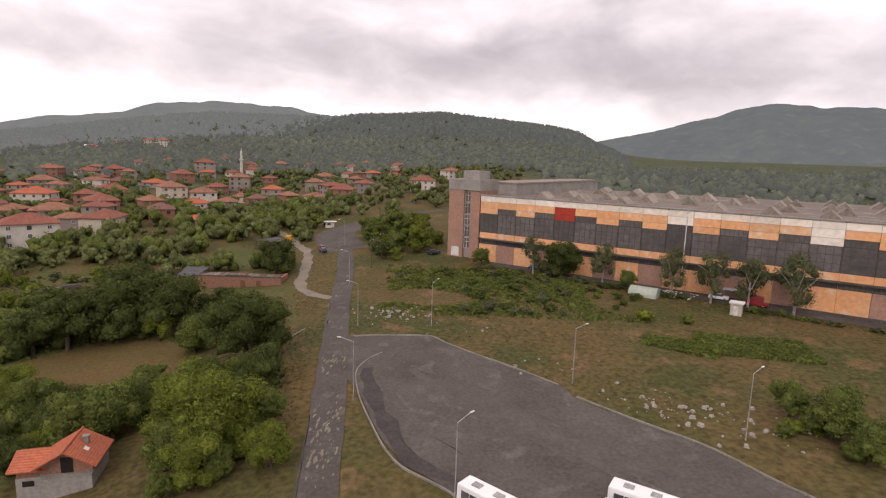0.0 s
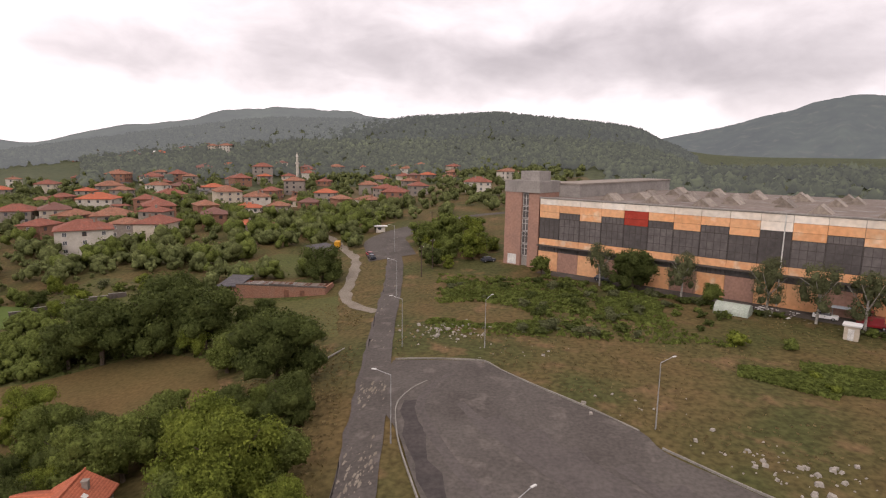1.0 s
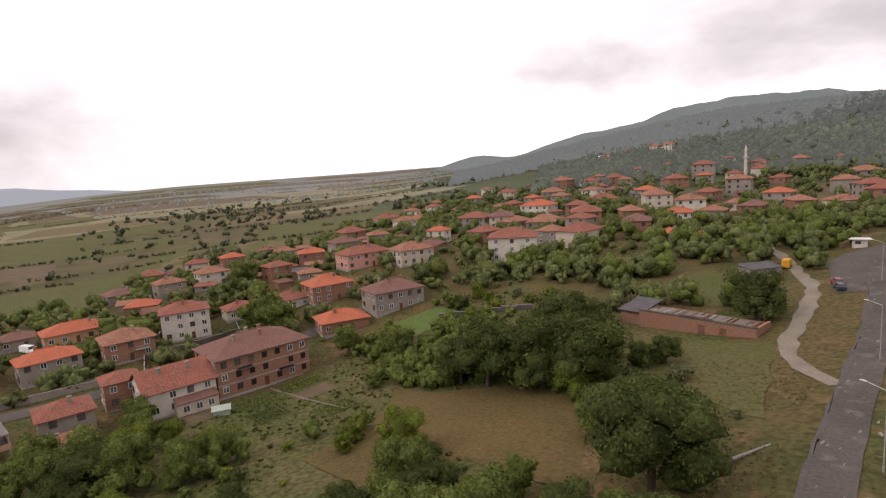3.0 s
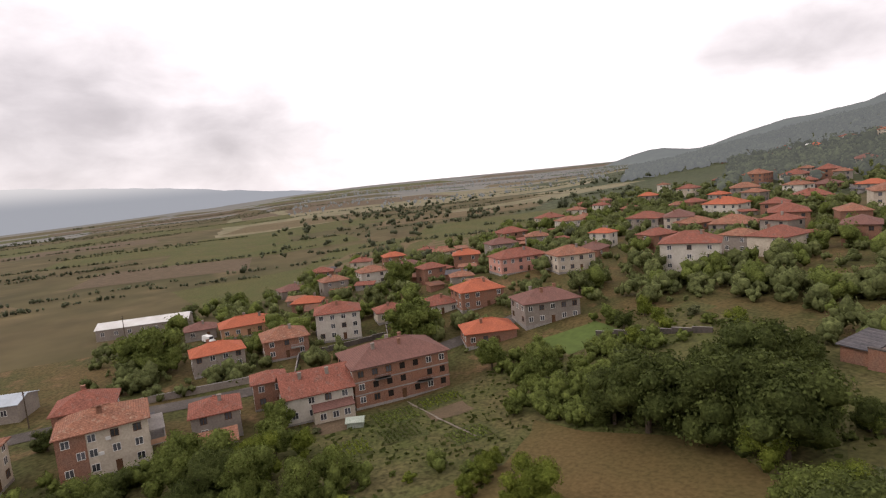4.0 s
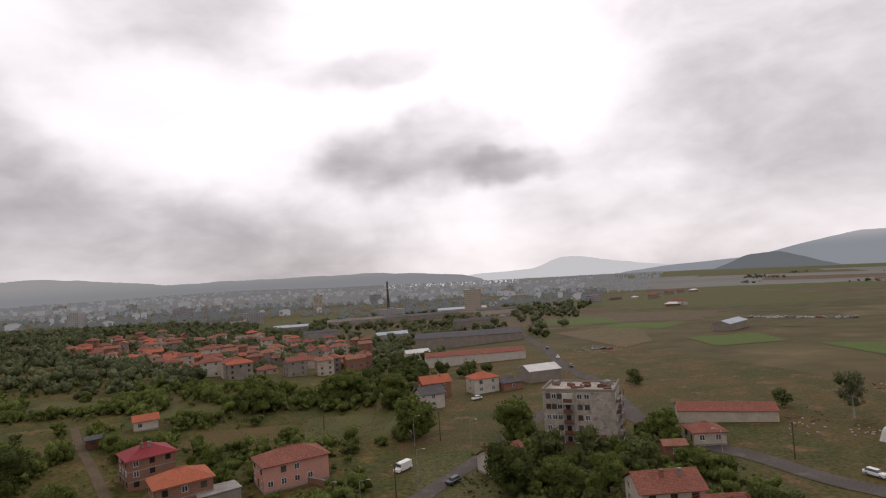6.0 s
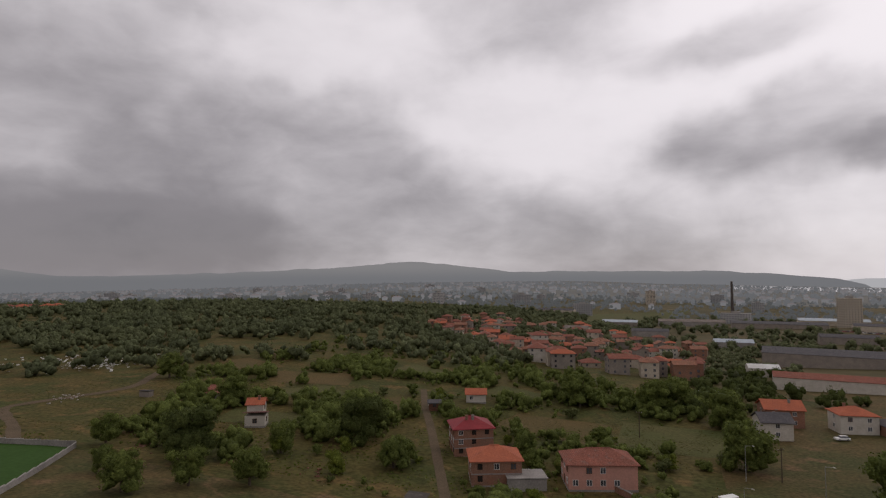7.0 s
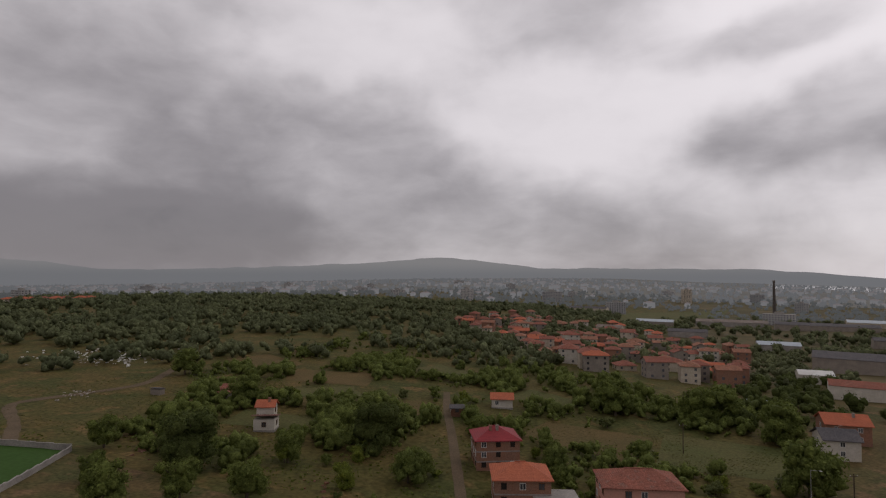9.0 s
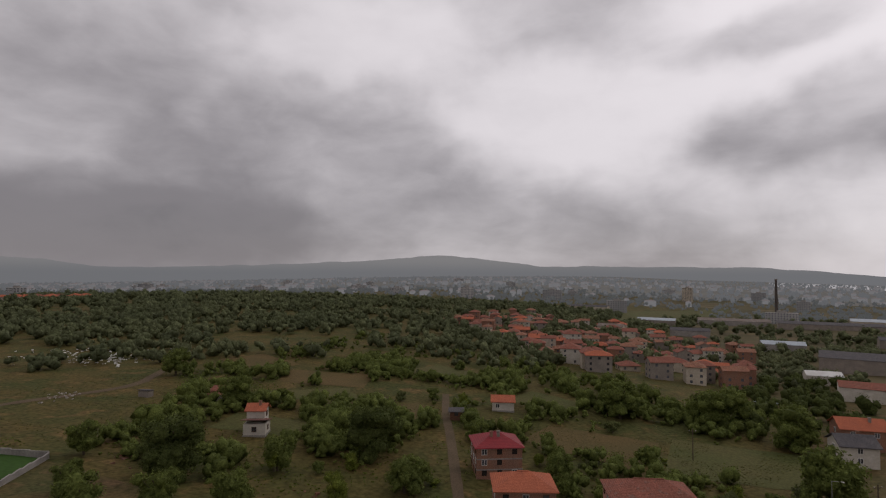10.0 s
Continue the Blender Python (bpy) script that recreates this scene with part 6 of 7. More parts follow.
car(-41.5, 187, 120, M["red_paint"], "dark red"), car(-40, 183, 118, M["dark_paint"], "dark blue")
car(-57, 203, 100, M["yellow_paint"], "yellow", True)
car(74, 124, FA, M["red_paint"], "dark red"), car(79, 121, FA, M["white_paint"], "white"), car(-3, 172, 30, M["dark_paint"], "dark")
car(-143, 57, 0, M["white_paint"], "white"), car(-205, 47, 30, M["white_paint"], "white", True)
car(-144, -44, 100, M["white_paint"], "white"), car(-52, -90, 40, M["white_paint"], "white", True), car(-62, -76, 40, M["dark_paint"], "dark")
car(-150, -205, 75, M["dark_paint"], "dark"), car(-158, -240, 75, M["white_paint"], "white"), car(-114, 26, 0, M["red_paint"], "bright red")
car(-170, -285, 75, M["dark_paint"], "dark"), car(-90, -160, 20, M["white_paint"], "white")

# ---- trees ----
def ball(level):
    bm = bmesh.new()
    bmesh.ops.create_icosphere(bm, subdivisions=level, radius=1.0)
    v, f = np.array([tuple(p.co) for p in bm.verts]), np.array([[q.index for q in face.verts] for face in bm.faces])
    bm.free()
    return v, f


BALLS = {k: ball(k) for k in (1, 2)}


def leafage(name, hubs, radii, level, sprays, spray, seed, mat, rough=0.26, inner=0.78):
    """Foliage in one mesh: uneven clumps round the hubs, and leaf sprays standing out of them on every side."""
    g = np.random.default_rng(seed)
    hubs, radii = np.asarray(hubs, float), np.asarray(radii, float)
    bv, bf = BALLS[level]
    n = len(hubs)
    v1 = bv[None] * g.normal(1.0, rough, (n, len(bv), 1)) * radii[:, None] * inner + hubs[:, None]
    f1 = bf[None] + (np.arange(n) * len(bv))[:, None, None]
    weight = radii[:, 0] * radii[:, 2]
    pick = g.choice(n, int(sprays), p=weight / weight.sum())
    d = g.normal(0, 1, (int(sprays), 3))
    d[:, 2] = np.where(d[:, 2] < -0.5, -d[:, 2], d[:, 2])
    d /= np.linalg.norm(d, axis=1)[:, None]
    p = hubs[pick] + d * radii[pick] * g.uniform(0.74, 1.16, (len(d), 1))
    nn = d + g.normal(0, 0.5, d.shape)
    nn /= np.linalg.norm(nn, axis=1)[:, None]
    t = np.cross(nn, g.normal(0, 1, d.shape))
    t /= np.linalg.norm(t, axis=1)[:, None]
    b = np.cross(nn, t)
    size = (spray[pick] if isinstance(spray, np.ndarray) else np.full(len(d), spray))[:, None] * g.uniform(0.6, 1.4, (len(d), 1))
    v2 = np.stack([p + t * size, p - t * size * 0.6 + b * size * 0.62, p - t * size * 0.6 - b * size * 0.62], 1)
    f2 = np.arange(len(d) * 3).reshape(-1, 3) + n * len(bv)
    me = bpy.data.meshes.new(name)
    me.from_pydata(np.concatenate([v1.reshape(-1, 3), v2.reshape(-1, 3)]).tolist(), [], np.concatenate([f1.reshape(-1, 3), f2]).tolist())
    me.materials.append(mat)
    me.polygons.foreach_set("use_smooth", np.arange(n * len(bf) + len(d)) < n * len(bf))
    me.update()
    return me


def crown(name, rng, rx, rz, leaves, size, mat, lumps=7, base=0.0, level=2, inner=0.78):
    """A crown of uneven clumps, bigger at its heart, with leaf sprays all over."""
    hubs, radii = [(0, 0, base + 0.1 * rz)], [(0.62 * rx, 0.62 * rx, 0.66 * rz)]
    for k in range(lumps):
        a, q, r = k * 2.4 + rng.uniform(-0.6, 0.6), rng.uniform(0.3, 0.72), rng.uniform(0.26, 0.44)
        hubs.append((math.cos(a) * q * rx, math.sin(a) * q * rx, base + rng.uniform(-0.72, 0.72) * rz * (1.1 - 0.5 * q)))
        radii.append((r * rx, r * rx, r * rz * 0.85))
    return leafage(name, hubs, radii, level, leaves, size, rng.randrange(10 ** 6), mat, inner=inner)


def trunk(rng, h, r, mat):
    fm = Form().tube((0, 0, -0.6), (rng.uniform(-0.2, 0.2), rng.uniform(-0.2, 0.2), h * 0.5), r, r * 0.7, 7)
    for k in range(5):
        a = k * 1.3 + rng.uniform(0, 0.6)
        fm.tube((0, 0, h * rng.uniform(0.3, 0.5)), (math.cos(a) * h * 0.28, math.sin(a) * h * 0.28, h * rng.uniform(0.62, 0.85)), r * 0.5, r * 0.15, 5)
    return fm.mesh("trunk", mat)


trng = random.Random(21)
TREES, MIDDLE, FINE = {}, {}, {}
for kind, mat, bark, rx, h, leaves, size, word in (
        ("walnut", "leaf_dark", "bark", 4.2, 8.0, 2300, 0.31, "dark green broad-leaved tree with a dense round crown"),
        ("plum", "leaf_mid", "bark", 2.6, 5.0, 1400, 0.235, "mid-green fruit tree with an uneven crown"),
        ("acacia", "leaf_light", "bark", 3.2, 6.5, 1750, 0.25, "yellow-green tree with an airy crown"),
        ("birch", "leaf_grey", "birch_bark", 2.9, 9.5, 1900, 0.2, "slender grey-green birch with a pale trunk"),
        ("poplar", "leaf_dark", "bark", 1.3, 10.5, 1400, 0.22, "narrow upright dark green poplar")):
    TREES[kind], MIDDLE[kind], FINE[kind] = [], [], []
    for k in range(3 if kind in ("walnut", "plum") else 2):
        rz = h * {"poplar": 0.52, "birch": 0.47}.get(kind, 0.55)
        # the far grade takes paler leaf colours that stand in for haze
        for store, more, less, level in ((FINE, 5.2, 0.42, 2), (MIDDLE, 2.2, 0.62, 1), (TREES, 0.7, 1.0, 1)):
            store[kind].append((trunk(trng, h, 0.2 if kind != "walnut" else 0.3, M[bark]),
                                crown("crown", trng, rx, rz, int(leaves * more), size * less, M[mat if store is not TREES else {"leaf_dark": "leaf_mid", "leaf_mid": "leaf_hazed"}.get(mat, mat)], lumps=20 if kind == "walnut" else 14, level=level, inner={"birch": 0.5, "acacia": 0.66, "poplar": 0.7}.get(kind, 0.76), base=h * {"birch": 0.54, "poplar": 0.55}.get(kind, 0.47)), word))
BUSHES = [(crown("bush", trng, 1.5, 1.3, 520, 0.12, M[m], lumps=9, base=0.75, level=1), w) for m, w in
          (("leaf_dark", "dark green rounded leafy shrub"), ("leaf_mid", "mid-green scrubby shrub in dry grass"), ("leaf_light", "yellow-green leafy shrub with upright twigs"), ("leaf_grey", "grey-green dusty shrub in dry grass"))]


def tree(kind, x, y, scale=1.0, group="trees", flat=1.0):
    away = min(math.hypot(x - px, y - py) for px, py in ((0, 10), (-12, 50), (-40, 45)))
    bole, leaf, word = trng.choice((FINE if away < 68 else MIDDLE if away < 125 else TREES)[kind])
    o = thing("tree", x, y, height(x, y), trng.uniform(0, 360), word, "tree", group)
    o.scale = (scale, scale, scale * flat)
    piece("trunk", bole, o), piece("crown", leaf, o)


def bush(x, y, scale=1.0, kind=None, group="shrubs"):
    me, word = BUSHES[kind] if kind is not None else trng.choice(BUSHES)
    o = new("bush", me)
    o.matrix_basis = pose(x, y, height(x, y) - 0.1, 0, 0, trng.uniform(0, 360)) @ Matrix.Diagonal((scale, scale, scale * trng.uniform(0.7, 1.1), 1))
    tagged(o, word, "bush", group)


for s, kind, size in ((21, "birch", 1.15), (29, "walnut", 1.35), (40, "birch", 1.2), (46, "plum", 1.0), (56.5, "birch", 1.3), (65, "birch", 1.35), (72.5, "birch", 1.3), (81, "birch", 1.5), (5, "plum", 1.2)):
    tree(kind, 10.8 + 0.824 * s - 0.566 * 6.5, 164.5 - 0.566 * s - 0.824 * 6.5, size, "trees before the factory")
KEY_TREES = [
    ('walnut', -33.4, 91.6, 1.7), ('acacia', -26.4, 62.5, 1.75), ('plum', -23.0, 66.5, 1.4), ('plum', -31.0, 60.0, 1.5), ('acacia', -18.8, 58.5, 0.91), ('plum', -61.1, 108.9, 1.33),
    ('plum', -46.7, 101.5, 1.66), ('walnut', -58.4, 115.3, 1.7), ('walnut', -68.2, 114.2, 1.7), ('walnut', -76.7, 109.6, 1.7),
    ('walnut', -66.4, 144.0, 1.7), ('walnut', -75.9, 191.8, 1.7), ('walnut', -48.6, 160.2, 1.39), ('walnut', -16.5, 190.1, 1.53),
    ('acacia', -7.6, 176.4, 1.59), ('plum', 11.1, 161.9, 1.61), ('plum', -48.4, 69.8, 1.7), ('plum', -59.9, 77.0, 1.7),
    ('plum', -45.6, 83.7, 1.04), ('walnut', -27.0, 203.2, 0.99), ('plum', 46.6, 69.7, 1.01), ('plum', 48.6, 64.3, 1.48),
    ('plum', 48.8, 58.5, 1.11), ('bush', 41.3, 109.3, 1.53), ('bush', 49.4, 108.2, 1.14), ('bush', -33.3, 113.0, 0.63),
    ('walnut', -26.9, 79.2, 0.91), ('acacia', -32.3, 66.8, 1.7), ('plum', -44.1, 70.4, 1.7), ('plum', -43.4, 76.3, 1.59),
    ('plum', -100.3, 132.3, 1.7), ('walnut', -76.1, 131.6, 1.65), ('plum', -90.2, 113.4, 1.7), ('acacia', -27.1, 56.7, 1.08),
    ('walnut', -61.4, 118.0, 1.7), ('walnut', -72.8, 109.4, 1.32), ('walnut', -83.0, 108.4, 1.21), ('walnut', -69.1, 142.0, 1.48),
    ('acacia', -68.9, 83.7, 1.21), ('acacia', -58.4, 111.6, 1.01), ('acacia', -45.7, 106.8, 0.94), ('acacia', -87.5, 101.6, 0.6), ('acacia', -84.0, 86.5, 0.55), ('acacia', -81.5, 83.0, 0.6), ('acacia', -86.0, 91.0, 0.5), ('plum', -101.0, 99.5, 0.8), ('acacia', -55.0, 109.0, 0.6), ('acacia', -47.5, 103.0, 0.65), ('acacia', -65.0, 84.0, 0.7), ('acacia', -70.5, 81.5, 0.6), ('acacia', -79.0, 79.5, 0.5),
    ('plum', -110.1, 111.5, 1.7), ('plum', -92.4, 142.0, 1.68), ('walnut', -146.0, 188.8, 1.38), ('plum', -150.0, 152.0, 1.7),
    ('walnut', -157.4, 101.9, 1.7), ('walnut', -220.0, 118.1, 1.63), ('poplar', -125.9, 140.5, 1.66), ('walnut', -177.0, 171.2, 1.53),
    ('walnut', -180.7, 34.2, 1.67), ('walnut', -189.3, 27.5, 1.34), ('plum', -107.7, 41.7, 1.7), ('plum', -98.0, 52.1, 1.9), ('plum', -108.5, 48.5, 1.9), ('walnut', -101.0, 46.5, 1.15), ('plum', -94.0, 64.5, 1.35), ('plum', -113.0, 57.5, 1.5), ('acacia', -110.0, 62.0, 0.8),
    ('plum', -92.4, 58.8, 1.5), ('plum', -124.5, 59.4, 1.35),
    ('plum', -126.0, 108.4, 1.62), ('walnut', -183.1, 32.1, 1.7), ('walnut', -179.6, -16.1, 1.21),
    ('walnut', -136.9, -8.0, 1.2), ('walnut', -112.0, -12.0, 1.32), ('plum', -109.7, -1.6, 1.7), ('plum', -115.6, 42.6, 1.6),
    ('acacia', -105.0, 54.3, 1.2), ('plum', -109.5, 28.2, 1.31), ('walnut', -161.8, 100.1, 1.42), ('plum', -111.3, 112.1, 1.68),
    ('walnut', -252.4, 59.6, 0.98), ('plum', -245.9, 40.4, 1.36),
    ('walnut', -58.9, -118.2, 1.35), ('walnut', -86.3, -100.8, 1.59), ('walnut', -119.7, -81.5, 1.16), ('walnut', -107.3, -30.0, 1.04),
    ('walnut', -111.1, -25.1, 1.02), ('walnut', -115.1, -20.9, 0.7), ('walnut', -103.4, -31.9, 0.78), ('walnut', -108.6, -26.1, 0.76),
    ('walnut', -112.7, -22.0, 0.7), ('plum', -117.3, -16.8, 0.86), ('walnut', -133.7, -9.1, 0.72), ('walnut', -72.1, -64.6, 1.51),
    ('plum', -81.7, -61.0, 1.7), ('plum', -91.5, -57.6, 1.7), ('walnut', -35.2, -176.9, 1.7), ('walnut', -5.9, -188.0, 1.7),
    ('walnut', -57.4, -163.0, 1.26), ('plum', -151.6, -148.8, 1.28), ('plum', -168.9, -94.8, 1.13), ('walnut', -485.9, -292.9, 1.7),
    ('plum', -97.5, -77.2, 1.7), ('plum', -87.4, -80.4, 1.7), ('plum', -104.0, -65.3, 1.7), ('walnut', -152.1, -33.0, 0.62),
    ('walnut', -152.9, -26.6, 0.54), ('birch', -174.6, -76.0, 1.5), ('walnut', -60.3, -120.0, 1.7), ('walnut', -59.5, -166.7, 1.7),
    ('walnut', -9.0, -173.6, 1.7), ('walnut', 49.3, -157.1, 1.7), ('walnut', 68.9, -59.5, 1.7), ('walnut', 103.7, -111.8, 1.43),
    ('walnut', 41.8, -97.1, 1.7), ('plum', 54.9, -76.0, 1.7), ('plum', 24.8, -82.2, 1.7), ('walnut', 179.4, -125.7, 1.7),
    ('walnut', 160.7, -135.5, 1.46), ('plum', 43.3, -50.6, 1.7), ('plum', 97.3, -58.2, 1.7), ('walnut', -42.4, -183.9, 1.7),
    ('plum', -3.6, -107.1, 1.48), ('plum', -18.1, -134.2, 1.7), ('plum', 115.8, -81.0, 1.7), ('plum', 52.3, -42.6, 1.7),
    ('plum', 58.8, -32.4, 1.7), ('plum', 103, -60, 1.3), ('walnut', 116, -81, 0.9), ('acacia', 55, -75, 0.8), ('plum', 47, -56, 1.1), ('plum', 24, -87, 1.4),
    ('walnut', 66, -55, 1.1), ('plum', 74, -40, 1.2), ('plum', 90, -70, 0.9), ('plum', 108, -68, 1.1), ('plum', 84, -48, 0.8), ('walnut', 49, -106, 1.2), ('plum', 62, -88, 1.2), ('acacia', 34, -70, 0.9), ('plum', 99, -84, 1.0)]
for kind, x, y, s in KEY_TREES:
    if not free(x, y, -2.5):
        continue
    if kind == "bush":
        bush(x, y, s)
    else:
        tree(kind, x, y, s, "trees by the road and lot")
    KEEP_OUT.append((x, y, 1.5))


def inside(quad, s, t):
    a, b, c, d = (np.array(p, float) for p in quad)
    return (a * (1 - s) + b * s) * (1 - t) + (d * (1 - s) + c * s) * t


def scatter(quad, count, make, margin=0.5, clump=0.0):
    """Spread things over a four-cornered stretch, off roads, houses and fields; clump leaves gaps."""
    for _ in range(count):
        x, y = inside(quad, trng.random(), trng.random())
        if clump and noise.noise((x * 0.035, y * 0.035, 4.4)) < clump - 0.5:
            continue
        if free(x, y, margin):
            make(x, y)


def pick(kinds, lo, hi, group):
    return lambda x, y: tree(trng.choice(kinds), x, y, trng.uniform(lo, hi), group)


scatter([(-122, 98), (-70, 98), (-62, 150), (-125, 160)], 36, pick(("plum", "plum", "walnut", "acacia"), 0.5, 0.9, "garden trees"), clump=0.35)
scatter([(-125, 62), (-40, 45), (-32, 150), (-125, 160)], 110, lambda x, y: bush(x, y, trng.uniform(0.5, 1.6), group="garden shrubs"), clump=0.4)
scatter([(-150, -30), (-95, -30), (-90, 40), (-150, 40)], 25, pick(("plum", "walnut"), 0.5, 0.8, "garden trees"), 1.5)
scatter([(-100, 0), (-70, 10), (-60, 60), (-120, 60)], 35, pick(("plum", "walnut", "acacia"), 0.5, 0.8, "garden trees"), 1.0)
scatter([(-125, -90), (-70, -95), (-70, -25), (-120, -20)], 40, pick(("plum", "walnut"), 0.4, 0.75, "garden trees"), 1.0)
scatter([(-50, -150), (100, -180), (100, -60), (-50, -60)], 70, pick(("plum", "plum", "walnut", "acacia"), 0.5, 0.85, "orchard trees"), 1.0, clump=0.3)
scatter([(-60, -210), (150, -290), (140, -60), (-50, -60)], 90, lambda x, y: bush(x, y, trng.uniform(0.6, 1.6), group="orchard shrubs"), clump=0.35)
scatter([(-8, 112), (36, 108), (48, 142), (-14, 158)], 150, lambda x, y: bush(x, y, trng.uniform(0.5, 1.2), trng.choice((1, 1, 0, 3)), group="scrub on the slope"), 0.0, clump=0.4)
scatter([(30, 90), (46, 88), (50, 97), (34, 102)], 26, lambda x, y: bush(x, y, trng.uniform(0.5, 0.9), trng.choice((1, 2, 1)), group="scrub on the slope"), 0.0, clump=0.25)
scatter([(4, 126), (44, 114), (50, 134), (6, 154)], 45, lambda x, y: bush(x, y, trng.uniform(0.5, 1.0), trng.choice((1, 1, 0)), group="scrub on the slope"), 0.0)
scatter([(42, 64), (56, 56), (66, 66), (52, 74)], 26, lambda x, y: bush(x, y, trng.uniform(0.6, 1.2), group="scrub on the slope"), 0.0)
scatter([(-18, 160), (2, 180), (-10, 235), (-28, 200)], 35, pick(("plum", "acacia", "walnut"), 0.5, 0.95, "trees beside the climbing road"), 1.0)


scatter([(-88, 112), (-55, 112), (-50, 140), (-95, 150)], 45, pick(("walnut", "plum", "walnut"), 0.55, 0.9, "thicket beside the meadow"), 0.0)
scatter([(-60, 55), (-22, 55), (-28, 84), (-62, 86)], 32, pick(("acacia", "plum", "walnut"), 0.5, 0.95, "thicket by the road"), 0.0)

# ---- woods and far vegetation ----
def woods(name, places, mat, label, size=(3.0, 5.5), clumps=1, sprays=6, spray=0.3):
    """Many small far trees in one mesh, each of a few leafy clumps with sprays."""
    g = np.random.default_rng(len(places) * 7 + clumps)
    xy = np.array(places, float)
    s = g.uniform(*size, len(xy))
    wide = s * g.uniform(0.75, 1.1, len(xy))
    feet = np.stack([xy[:, 0], xy[:, 1], relief(xy[:, 0], xy[:, 1])], 1)
    if clumps == 1:
        hubs, radii = feet + np.stack([s * 0, s * 0, s * 0.7], 1), np.stack([wide * 0.8, wide * 0.8, s * 0.82], 1)
    else:
        a = g.uniform(0, math.tau, (len(xy), 1)) + np.arange(clumps) * 2.4
        q, up = g.uniform(0.25, 0.62, a.shape), g.uniform(0.35, 1.2, a.shape)
        r = g.uniform(0.46, 0.72, a.shape)
        hubs = (feet[:, None] + np.stack([np.cos(a) * q * wide[:, None], np.sin(a) * q * wide[:, None], up * s[:, None]], 2)).reshape(-1, 3)
        radii = np.stack([r * wide[:, None], r * wide[:, None], r * s[:, None]], 2).reshape(-1, 3)
    spread = np.repeat(s, clumps) * spray
    tagged(new(name, leafage(name, hubs, radii, 1, len(xy) * sprays, spread, 5, mat, rough=0.3, inner=0.74)), label, "woods", kind="stuff")


def polar(count, az0, az1, r0, r1, gap=0.0, sc=0.008):
    out = []
    while len(out) < count:
        a = radians(trng.uniform(az0, az1))
        r = math.sqrt(trng.uniform(r0 * r0, r1 * r1))
        x, y = -r * math.sin(a), r * math.cos(a)
        if noise.noise((x * sc, y * sc, 2.2)) > gap - 0.5 or gap == 0:
            if r > 950 or free(x, y, 4.0):
                out.append((x, y))
            else:
                count -= 1
    return out


# leaves with emission mixed in, painting the haze over hills and town
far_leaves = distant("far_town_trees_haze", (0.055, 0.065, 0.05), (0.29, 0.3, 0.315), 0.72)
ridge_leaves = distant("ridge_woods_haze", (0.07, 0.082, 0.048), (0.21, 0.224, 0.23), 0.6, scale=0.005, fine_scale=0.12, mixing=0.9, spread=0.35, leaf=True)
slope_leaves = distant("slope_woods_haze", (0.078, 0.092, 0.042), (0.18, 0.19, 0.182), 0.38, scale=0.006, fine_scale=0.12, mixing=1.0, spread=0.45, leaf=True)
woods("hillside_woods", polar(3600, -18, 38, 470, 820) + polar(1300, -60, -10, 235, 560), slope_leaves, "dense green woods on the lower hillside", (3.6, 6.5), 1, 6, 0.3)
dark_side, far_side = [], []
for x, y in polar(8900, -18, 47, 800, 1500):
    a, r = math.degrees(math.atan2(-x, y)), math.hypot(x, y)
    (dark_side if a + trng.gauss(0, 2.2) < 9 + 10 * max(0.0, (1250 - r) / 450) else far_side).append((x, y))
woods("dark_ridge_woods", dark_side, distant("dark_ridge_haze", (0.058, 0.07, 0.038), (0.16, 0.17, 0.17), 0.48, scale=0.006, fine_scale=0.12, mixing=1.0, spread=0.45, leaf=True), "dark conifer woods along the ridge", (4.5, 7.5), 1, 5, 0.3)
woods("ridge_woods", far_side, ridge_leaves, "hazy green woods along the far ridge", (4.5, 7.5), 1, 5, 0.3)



def strewn(quads, count, gap=-1.0):
    out = []
    for quad in quads:
        for _ in range(count):
            x, y = inside(quad, trng.random(), trng.random())
            if noise.noise((x * 0.03, y * 0.03, 5.5)) > gap and free(x, y, 1.2):
                out.append((x, y))
    return out


woods("garden_trees", strewn([[(-330, 60), (-155, 20), (-125, 180), (-330, 330)], [(-125, 155), (-50, 155), (-45, 300), (-330, 330)]], 330, -0.35), M["leaf_hazed"], "green fruit trees between the village houses", (2.2, 4.4), 7, 120, 0.08)
woods("dark_garden_trees", strewn([[(-330, 60), (-155, 20), (-125, 180), (-330, 330)], [(-125, 155), (-50, 155), (-45, 300), (-330, 330)]], 220, -0.3), M["leaf_mid"], "green trees between the village houses", (2.4, 4.8), 6, 110, 0.085)
woods("village_shrubs", strewn([[(-225, 15), (-140, 15), (-138, 185), (-240, 200)], [(-240, 180), (-120, 160), (-60, 260), (-230, 320)]], 420), M["leaf_hazed"], "shrubs and young trees in the village yards", (0.9, 2.6), 4, 34, 0.12)
woods("garden_thicket", strewn([[(-125, 58), (-92, 58), (-78, 150), (-125, 160)], [(-120, -25), (-95, -30), (-85, 55), (-124, 55)], [(-125, 98), (-85, 95), (-72, 150), (-130, 150)], [(-122, -95), (-70, -98), (-72, -25), (-118, -22)]], 250, -0.22), M["leaf_mid"], "green scrub and fruit trees filling the gardens", (1.0, 2.6), 5, 110, 0.085)
woods("orchard_thicket", strewn([[(-55, -215), (170, -300), (160, -58), (-40, -60)], [(20, -160), (150, -260), (160, -70), (20, -75)]], 1000, -0.08), M["leaf_mid"], "scrubby orchard trees on the slope", (1.3, 3.4), 5, 90, 0.085)
